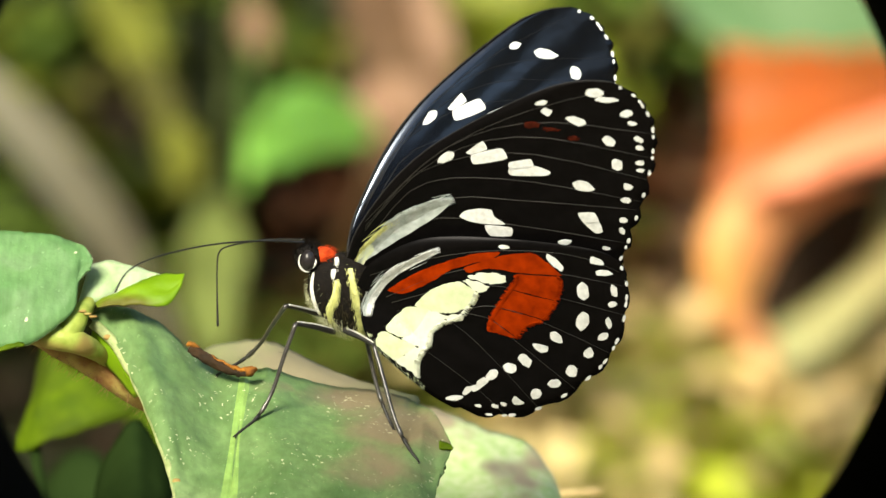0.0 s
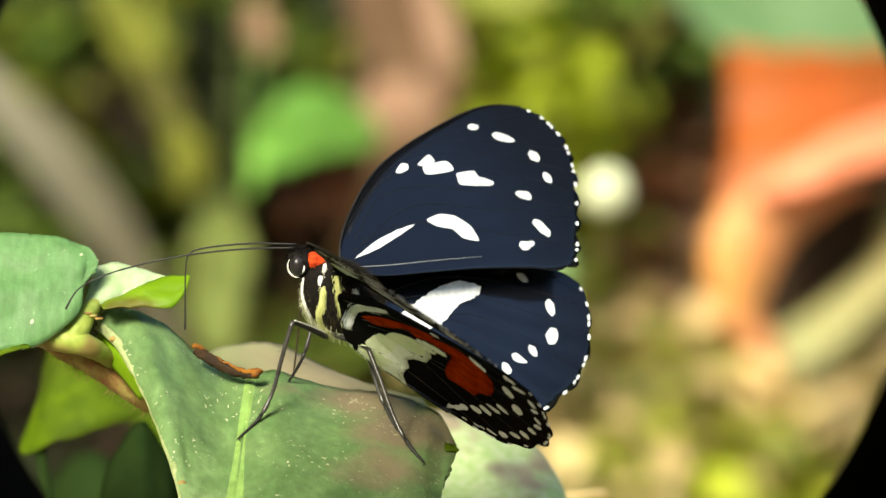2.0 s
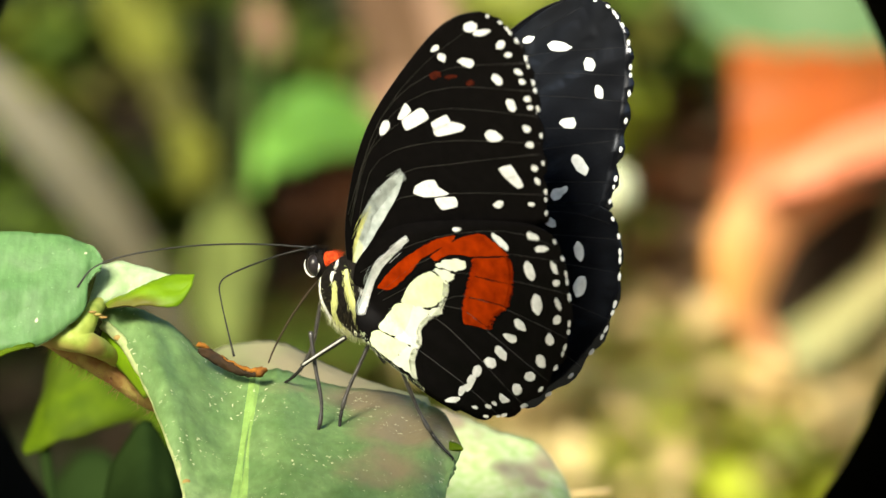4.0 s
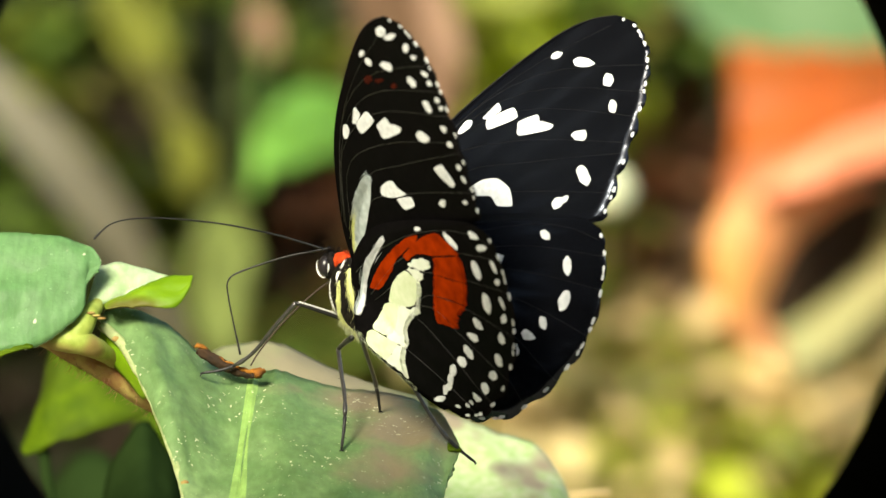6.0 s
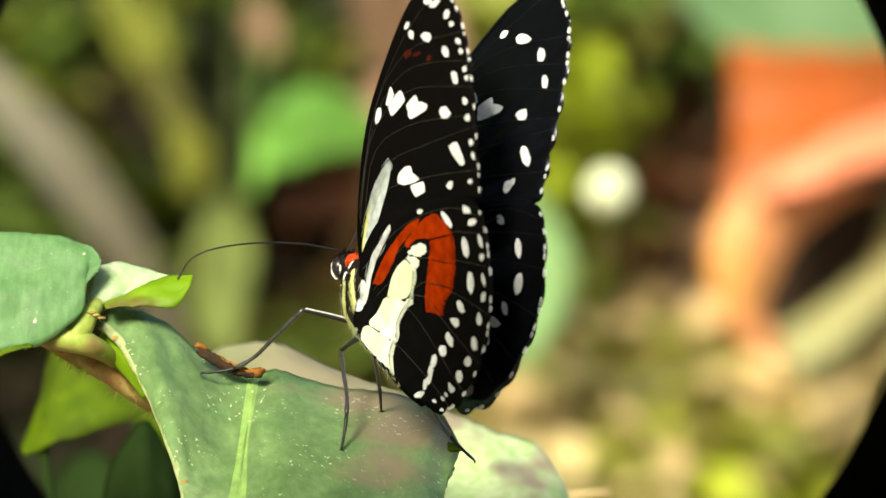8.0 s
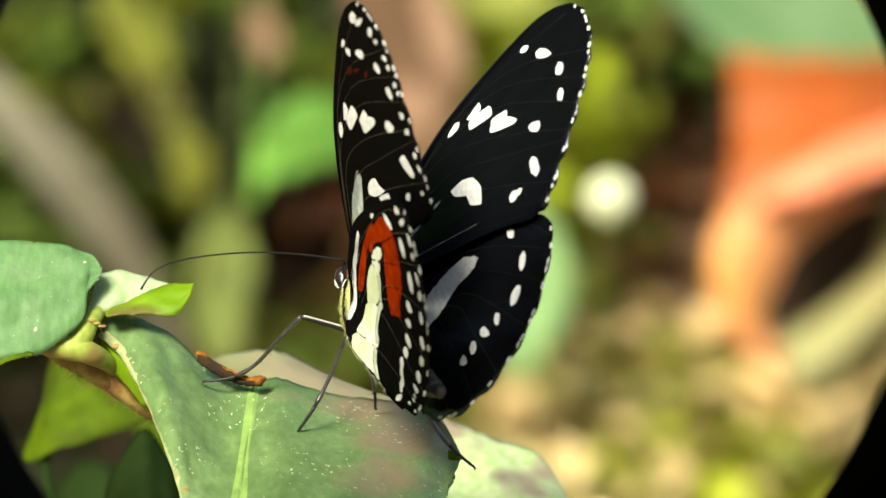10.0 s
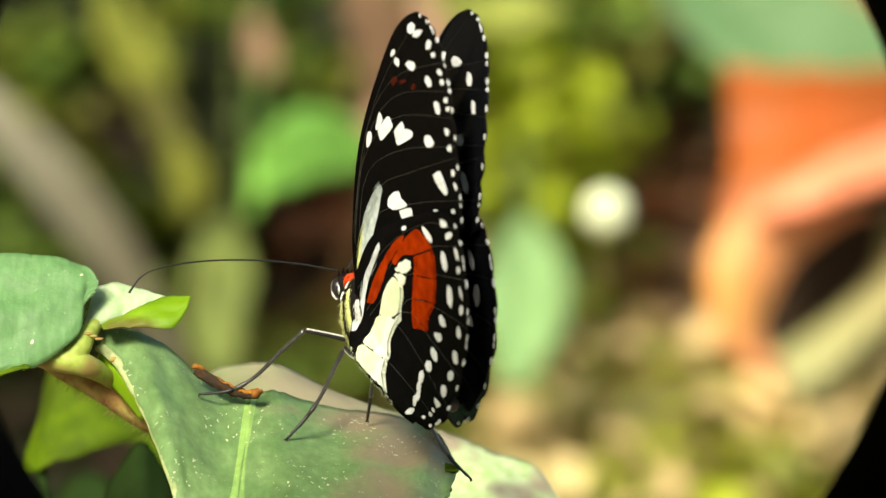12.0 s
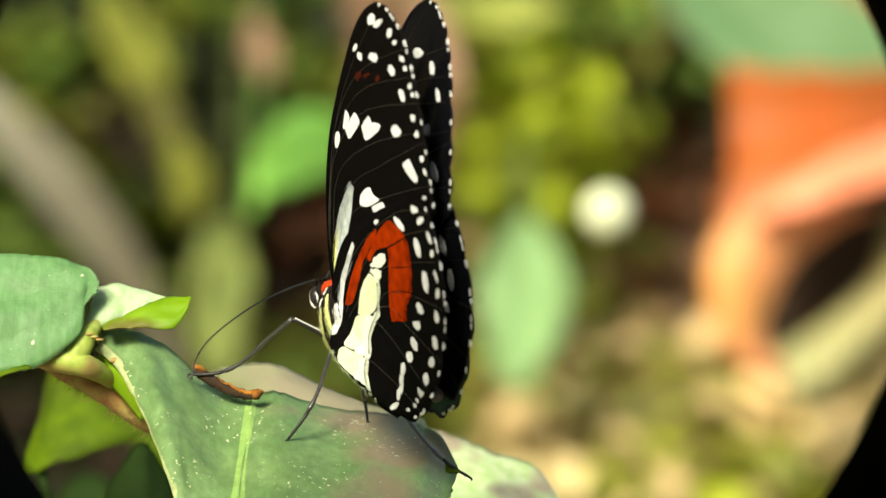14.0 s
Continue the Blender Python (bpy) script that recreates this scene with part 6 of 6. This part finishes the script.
def build_proboscis():
    bm = bmesh.new()
    path = spline([Vector((x * MM, 0, z * MM)) for x, z in ((0, 0), (3.5, 0.5), (8, 0.6), (12, 0.2), (14, -0.3))], 24)
    tube(bm, path, taper(24, 0.00014, 0.00009), 6)
    return part("proboscis", bm, TONGUE, butterfly, "thin brown proboscis reaching down to the leaf")


proboscis = build_proboscis()


# ======== the scope's tube, placed and sized to fit the camera's view ===
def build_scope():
    top = tagged(new("scope"), "matt black scope tube placed and sized to fit the camera's view", "scope")

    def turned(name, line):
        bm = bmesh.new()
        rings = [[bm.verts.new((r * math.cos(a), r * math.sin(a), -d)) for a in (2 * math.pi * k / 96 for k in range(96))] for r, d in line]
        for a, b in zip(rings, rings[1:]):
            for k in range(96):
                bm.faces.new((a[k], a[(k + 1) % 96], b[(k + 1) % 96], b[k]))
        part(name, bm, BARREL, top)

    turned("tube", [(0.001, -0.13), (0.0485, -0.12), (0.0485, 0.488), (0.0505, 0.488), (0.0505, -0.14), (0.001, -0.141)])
    # ring fitted to the view, stands in for the stop that blacks its corners
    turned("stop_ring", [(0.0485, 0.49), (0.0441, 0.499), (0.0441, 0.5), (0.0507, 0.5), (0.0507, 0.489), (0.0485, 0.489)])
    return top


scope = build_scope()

# ======== what moves ========
FLAP = [  # seconds, opening of each side in degrees
    (0, 22.4, 24.3),
    (0.5, 1.5, 8.0),
    (1, 7.9, 13.7),
    (1.2, 23.6, 21.7),
    (1.5, 47.3, 48.6),
    (1.8, 68.9, 75.7),
    (2, 63.6, 68.2),
    (2.2, 59.1, 58.7),
    (2.5, 45.1, 42.6),
    (3, 16.1, 15.6),
    (5.3, 16.0, 12.0),
    (5.5, 8.5, 8.2),
    (6, 24.5, 23.8),
    (6.2, 40.9, 43.3),
    (6.5, 72.6, 58.5),
    (6.8, 75.7, 64.6),
    (7, 67.2, 59.8),
    (7.2, 53.9, 51.5),
    (7.5, 33.0, 35.4),
    (8, 7.3, 10.5),
    (10.3, 19.0, 17.5),
    (10.5, 7.2, 8.8),
    (11, 4.7, 2.6),
    (11.5, 4.4, 2.1),
    (12, 4.0, 1.3),
    (12.5, 3.9, 1.1),
    (13, 3.7, 1.0),
    (13.5, 4.2, 1.0),
    (14, 4.9, 0.2),
]
FORE_TURN = [  # seconds, sweep of each forewing in its plane, twist of each
    (0, -0.4, -3.6, -3.1, 1.6),
    (0.5, 0.1, -2.6, -1.6, -0.1),
    (1, 0.8, -2.6, -3.4, 0.2),
    (1.2, 0.6, -1.5, -1.4, 1.0),
    (1.5, -1.2, -2.4, -3.9, -2.1),
    (1.8, -5.6, -3.3, -5.0, -6.1),
    (2, -5.5, -1.7, -6.0, -6.6),
    (2.2, -3.7, -3.2, -7.0, -4.1),
    (2.5, -4.6, -2.6, -3.4, -1.2),
    (3, -3.0, -2.2, 1.1, 0.7),
    (5.3, -4.1, -1.5, 0.7, -2.8),
    (5.5, -4.8, -2.5, 2.1, -2.5),
    (6, -3.1, 0.1, -1.4, -3.3),
    (6.2, -0.7, -5.0, -6.7, 2.2),
    (6.5, -3.9, -3.0, -7.0, -0.6),
    (6.8, -5.5, -1.9, -7.0, -0.7),
    (7, -4.2, -2.5, -7.0, -0.6),
    (7.2, -0.9, -7.1, -6.3, 2.0),
    (7.5, -0.8, -4.6, -7.0, 1.1),
    (8, -2.9, -2.3, -0.4, -3.9),
    (10.3, 0.3, -2.7, -7.8, 1.1),
    (10.5, -1.7, -2.0, -1.2, -3.3),
    (11, -0.3, -0.7, -1.5, -5.2),
    (11.5, -0.0, -0.1, -1.5, -5.9),
    (12, 0.4, 0.8, -1.7, -6.3),
    (12.5, 0.4, 0.8, -1.8, -6.6),
    (13, 0.4, 0.8, -1.8, -6.8),
    (13.5, 0.5, 1.3, -1.6, -6.3),
    (14, 0.6, 1.3, -1.7, -6.0),
]
HIND_TURN = [  # seconds, sweep of each hindwing in its plane, its opening beyond the forewing's
    (0, -0.1, -0.7, -3.9, -1.9),
    (0.5, -0.3, -0.5, -1.0, -0.5),
    (1, 0.5, -0.5, -3.4, -1.7),
    (1.2, 1.0, -0.3, -3.0, -1.5),
    (1.5, 0.4, 2.1, -6.1, -3.4),
    (1.8, 4.4, 2.5, -13.7, -4.8),
    (2, 5.7, 3.7, -12.7, -4.5),
    (2.2, -0.1, 1.7, 0.9, -0.9),
    (2.5, -0.9, 1.3, -4.4, 3.1),
    (3, 1.9, -0.4, -2.4, -1.2),
    (5.3, 1.4, 2.8, -2.4, -7.5),
    (5.5, 0.6, 1.2, -0.7, -5.0),
    (6, 2.6, 5.2, -5.0, -11.2),
    (6.2, -0.1, 2.9, -4.3, -8.6),
    (6.5, 6.2, 6.0, -10.8, -8.6),
    (6.8, 5.5, 8.0, -9.8, -9.4),
    (7, 6.0, 8.1, -9.6, -10.7),
    (7.2, -0.2, 2.7, -4.0, -7.9),
    (7.5, -0.2, 3.3, -2.7, -5.5),
    (8, 0.5, 1.3, -1.8, -6.2),
    (10.3, 0.1, 2.4, -1.0, -1.9),
    (10.5, 0.7, 1.2, -2.0, -5.7),
    (11, -0.0, 0.2, -1.2, -4.7),
    (11.5, 0.0, 0.3, -1.3, -4.8),
    (12, 0.0, 0.3, -1.4, -4.4),
    (12.5, 0.0, 0.3, -1.4, -4.6),
    (13, 0.0, 0.2, -1.5, -4.8),
    (13.5, 0.0, 0.0, -1.4, -5.2),
    (14, -0.2, -0.1, -1.3, -4.8),
]
LONG = Vector((456, 0, 307)).normalized()     # along the forewing


def wing_rows(index, turns, hind):
    side = (-1, 1)[index]
    root = HIND_ROOT if hind else Vector()
    rows = []
    for (t, *flap), (_, *turn) in zip(FLAP, turns):
        sweep, other = turn[index], turn[2 + index]
        opened = flap[index] + (other if hind else 0)
        twist = Matrix.Identity(4) if hind else Matrix.Rotation(radians(side * other), 4, LONG)
        swing = Matrix.Translation(root * MM) @ Matrix.Rotation(radians(sweep), 4, "Y") @ Matrix.Translation(-root * MM)
        open_by = Matrix.Rotation(radians(1 * side * opened), 4, AXIS)
        low = Vector((math.sin(TILT), 0, math.cos(TILT))) * (LOW * MM if hind else 0)
        open_by = Matrix.Translation(low) @ open_by @ Matrix.Translation(-low)
        rows.append((t, Matrix.Translation((0, side * ROOT[hind] * MM, 0)) @ open_by @ swing @ twist))
    return rows


BODY = [
        (0, pose(-0.01036, 0.60011, 0.59876, 14.50, 1.41, 3.89)),
        (0.5, pose(-0.01011, 0.59758, 0.59873, 5.73, 0.97, -10.85)),
        (1, pose(-0.01028, 0.59761, 0.59909, 11.82, 2.04, -12.68)),
        (1.2, pose(-0.01062, 0.59998, 0.59880, 13.04, 1.20, -5.90)),
        (1.5, pose(-0.01037, 0.59928, 0.59912, 13.72, 3.44, -6.34)),
        (1.8, pose(-0.01130, 0.59822, 0.59859, 17.57, 5.94, -9.37)),
        (2, pose(-0.01196, 0.59864, 0.59828, 18.49, 3.50, -12.35)),
        (2.2, pose(-0.01136, 0.59763, 0.59856, 13.93, 2.03, -13.30)),
        (2.5, pose(-0.01104, 0.59870, 0.59854, 14.16, 1.39, -13.05)),
        (3, pose(-0.01124, 0.59819, 0.59857, 12.20, -0.36, -17.71)),
        (5.3, pose(-0.01034, 0.59740, 0.59785, 4.20, -4.10, -43.40)),
        (5.5, pose(-0.01039, 0.59742, 0.59770, 4.15, -4.22, -44.22)),
        (6, pose(-0.00998, 0.59724, 0.59859, 4.12, -4.31, -45.06)),
        (6.2, pose(-0.00964, 0.59488, 0.59866, 0.14, -1.65, -49.97)),
        (6.5, pose(-0.00922, 0.59781, 0.59888, -3.88, -1.91, -46.71)),
        (6.8, pose(-0.00858, 0.59498, 0.59920, -4.29, -2.37, -51.00)),
        (7, pose(-0.00831, 0.59452, 0.59919, -3.89, -3.23, -53.90)),
        (7.2, pose(-0.00830, 0.59607, 0.59890, -5.75, -3.16, -58.78)),
        (7.5, pose(-0.00916, 0.59585, 0.59875, -3.25, -5.55, -59.38)),
        (8, pose(-0.00920, 0.59770, 0.59841, 1.62, -5.11, -58.13)),
        (10.3, pose(-0.00937, 0.59755, 0.59838, -3.18, -7.26, -64.82)),
        (10.5, pose(-0.00931, 0.59845, 0.59840, 2.50, -6.38, -63.27)),
        (11, pose(-0.00918, 0.59902, 0.59847, 2.38, -5.91, -62.87)),
        (11.5, pose(-0.00929, 0.59915, 0.59846, 3.05, -6.26, -63.60)),
        (12, pose(-0.00939, 0.59928, 0.59860, 4.73, -5.95, -64.32)),
        (12.5, pose(-0.00940, 0.59929, 0.59858, 4.82, -5.94, -64.44)),
        (13, pose(-0.00947, 0.59929, 0.59859, 4.89, -5.93, -64.52)),
        (13.5, pose(-0.00988, 0.59923, 0.59842, 4.25, -6.65, -63.54)),
        (14, pose(-0.01188, 0.59889, 0.59810, 5.84, -10.53, -64.24)),
]

# feet on the leaf: seconds and place for each leg (near and far middle, near and far hind)
FEET = [
    [(0, (-0.02282, 0.5952, 0.57955)), (3.2, (-0.02315, 0.5954, 0.57945)), (5.0, (-0.01206, 0.5942, 0.57822)), (8.2, (-0.01206, 0.5942, 0.57822)), (10.3, (-0.01800, 0.5976, 0.58145)), (13.2, (-0.01785, 0.5980, 0.58150)), (14, (-0.01785, 0.5980, 0.58150))],
    [(0, (-0.02522, 0.6048, 0.58600)), (1.2, (-0.02522, 0.6048, 0.58600)), (1.9, (-0.01780, 0.6055, 0.58550)), (3.2, (-0.01790, 0.6055, 0.58550)), (5.5, (-0.02619, 0.6024, 0.58500)), (5.9, (-0.02775, 0.6018, 0.58640)),
     (13.2, (-0.02765, 0.6020, 0.58635)), (14, (-0.02897, 0.6030, 0.58860))]] + [
    [(0, (-0.00260, 0.5936, 0.57665)), (3.2, (-0.00272, 0.5936, 0.57690)), (5.0, (0.00261, 0.5970, 0.57668)), (14, (0.00236, 0.5970, 0.57730))],
    [(0, (-0.00550, 0.6003, 0.58012)), (3.2, (-0.00570, 0.6003, 0.58012)), (5.0, (-0.00800, 0.6038, 0.58215)), (8.2, (-0.00780, 0.6038, 0.58215)), (10.3, (-0.00912, 0.6050, 0.58330)), (14, (-0.00912, 0.6050, 0.58330))],
]
# which way each knee bends
BENDS = [
    [(0, (-0.42, -0.62, 0.66)), (3.2, (-0.4, -0.68, 0.62)), (5.0, (-0.25, 0.95, -0.15)), (14, (-0.39, 0.91, 0.12))],
    [(0, (-0.36, -0.88, 0.3)), (1.2, (-0.43, -0.84, 0.32)), (1.9, (-0.55, 0.82, 0.15)), (3.2, (-0.6, 0.8, 0.1)), (5.5, (-0.3, -0.55, 0.78)), (14, (-0.25, -0.52, 0.82))],
    [(0, (0.68, -0.38, 0.62)), (14, (0.7, -0.3, 0.6))],
    [(0, (0.5, 0.87, 0.06)), (3.2, (0.5, 0.87, 0.06)), (5.0, (-0.16, -0.71, -0.69)), (14, (-0.16, -0.71, -0.69))],
]
HIPS = [(*(-1.40, -8.00), -1.1), (*(-2.00, -6.88), 1.1), (*(-0.50, -7.75), -0.9), (*(-0.62, -7.75), 0.9)]
# antenna tips placed to fit the camera's view: seconds, sideways and up in thousandths, for the two
TIPS = [
    [(0, (-0.0593, -0.0048)), (0.5, (-0.0664, -0.0051)), (1.0, (-0.0582, -0.0018)), (1.5, (-0.0699, -0.0085)), (2.0, (-0.0718, -0.0079)), (2.5, (-0.0720, -0.0051)), (3.0, (-0.0708, -0.0055)),
     (5.5, (-0.0665, 0.0027)), (6.0, (-0.0650, 0.0051)), (6.5, (-0.0647, 0.0042)), (7.0, (-0.0492, -0.0126)), (7.5, (-0.0604, 0.0014)), (8.0, (-0.0490, -0.0022)), (10.5, (-0.0591, -0.0028)),
     (11.0, (-0.0591, -0.0024)), (11.5, (-0.0592, -0.0020)), (12.0, (-0.0579, -0.0009)), (12.5, (-0.0527, -0.0046)), (12.8, (-0.0330, -0.0020)), (13.0, (-0.0239, -0.0010)), (13.2, (-0.0330, -0.0040)), (13.5, (-0.0521, -0.0111)), (14.0, (-0.0467, -0.0164))]] + [
    [(0, (-0.0421, -0.0145)), (0.5, (-0.0473, -0.0140)), (1.0, (-0.0460, -0.0129)), (1.5, (-0.0439, -0.0138)), (2.0, (-0.0522, -0.0173)), (2.5, (-0.0419, -0.0181)), (3.0, (-0.0402, -0.0199)),
     (5.5, (-0.0445, -0.0173)), (6.0, (-0.0410, -0.0216)), (6.5, (-0.0283, -0.0207)), (7.0, (-0.0280, -0.0197)), (7.4, (-0.0088, 0.0001)), (14.0, (-0.0088, -0.0009))],
]


def between(rows, t):
    """The place at t seconds, along straight lines between rows."""
    if t <= rows[0][0]:
        return Vector(rows[0][1])
    for (a, p), (b, q) in zip(rows, rows[1:]):
        if a <= t <= b:
            return Vector(p).lerp(Vector(q), (t - a) / (b - a))
    return Vector(rows[-1][1])


def aimed(origin, target, up):
    """A pose at origin whose x axis points to target and whose z axis leans to up."""
    x = (target - origin).normalized()
    y = up.cross(x).normalized()
    m = Matrix((x, y, x.cross(y))).transposed().to_4x4()
    return Matrix.Translation(origin) @ m


def leg_rows(index):
    hip = Vector((HIPS[index][0], HIPS[index][2], HIPS[index][1])) * MM
    THIGH, SHIN = THIGHS[index], SHINS[index]
    thigh_rows, shin_rows = [], []
    for t, body in BODY:
        foot = body.inverted() @ between(FEET[index], t)
        x, y, z = between(BENDS[index], t)
        out = body.inverted().to_3x3() @ Vector((x, y, z))
        span = foot - hip
        d = min(span.length, (THIGH + SHIN) * MM * 0.999)
        along = span.normalized()
        reach = (d * d + (THIGH * MM) ** 2 - (SHIN * MM) ** 2) / (2 * d)
        rise = math.sqrt(max(0, (THIGH * MM) ** 2 - reach * reach))
        bend = (out - along * out.dot(along)).normalized()
        knee = hip + along * reach + bend * rise
        thigh_rows.append((t, aimed(hip, knee, bend)))
        shin_rows.append((t, aimed(knee, hip + along * d, bend)))
    return thigh_rows, shin_rows


def antenna_rows(index):
    side = (-1, 1)[index]
    base = Vector((-5.12, side * 0.6, 2.06)) * MM
    rows = []
    times = sorted({t for t, _ in BODY} | {t for t, _ in TIPS[index]})
    for t in times:
        body = body_at(t)
        root = body @ base
        u, v = between(TIPS[index], t)
        across, lift = u * root.y - root.x, 0.6 + v * root.y - root.z
        chord = FEELERS[index] * MM * 1.004
        depth = math.sqrt(max(0, chord ** 2 - across ** 2 - lift ** 2))
        tip = root + Vector((across, (-1.0, 1.0)[index] * depth, lift))
        back = body.inverted()
        rows.append((t, aimed(base, back @ tip, (back.to_3x3() @ Vector((0, 0, 1))))))
    return rows


def proboscis_rows():
    """Drawn in along the body but for the times at which it reaches for the leaf."""
    base = Vector((-4.3, 0, -1.2)) * MM
    away = [(0, 0.0), (1.7, 0.0), (1.9, 0.5), (2.2, 1.0), (3.2, 1.0), (5.5, 1.0), (6.1, 1.0), (6.3, 0.5), (6.5, 0.0), (14, 0.0)]
    ends = [(0, (-0.0371, -0.0207)), (3.2, (-0.0371, -0.0207)), (5.5, (-0.0331, -0.0217)), (6.0, (-0.0411, -0.0223)), (14, (-0.0411, -0.0223))]
    rows = []
    for t, out in away:
        body = body_at(t)
        root = body @ base
        u, v = between(ends, t)
        across, lift = u * root.y - root.x, 0.6 + v * root.y - root.z
        depth = math.sqrt(max(0, (14 * MM) ** 2 - across ** 2 - lift ** 2))
        back = body.inverted()
        reach = (back @ (root + Vector((across, depth, lift))) - base).normalized()
        tucked = Vector((math.cos(TILT), 0, -math.sin(TILT)))
        rows.append((t, aimed(base, base + tucked.lerp(reach, out), Vector((0, 0.2, 1)))))
    return rows


def body_at(t):
    for (a, m), (b, n) in zip(BODY, BODY[1:]):
        if a <= t <= b:
            return m.lerp(n, (t - a) / (b - a))
    return BODY[-1][1]


def motions():
    walk(butterfly, BODY)
    for i in (0, 1):
        walk(forewings[i], wing_rows(i, FORE_TURN, False))
        walk(hindwings[i], wing_rows(i, HIND_TURN, True))
        walk(antennae[i], antenna_rows(i))
    for i, (thigh, shin) in enumerate(legs):
        for piece, rows in zip((thigh, shin), leg_rows(i)):
            walk(piece, rows)
    walk(proboscis, proboscis_rows())
    # carried with the camera, offset so the dark corners fit its view
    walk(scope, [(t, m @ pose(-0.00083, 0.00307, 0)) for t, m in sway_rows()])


motions()
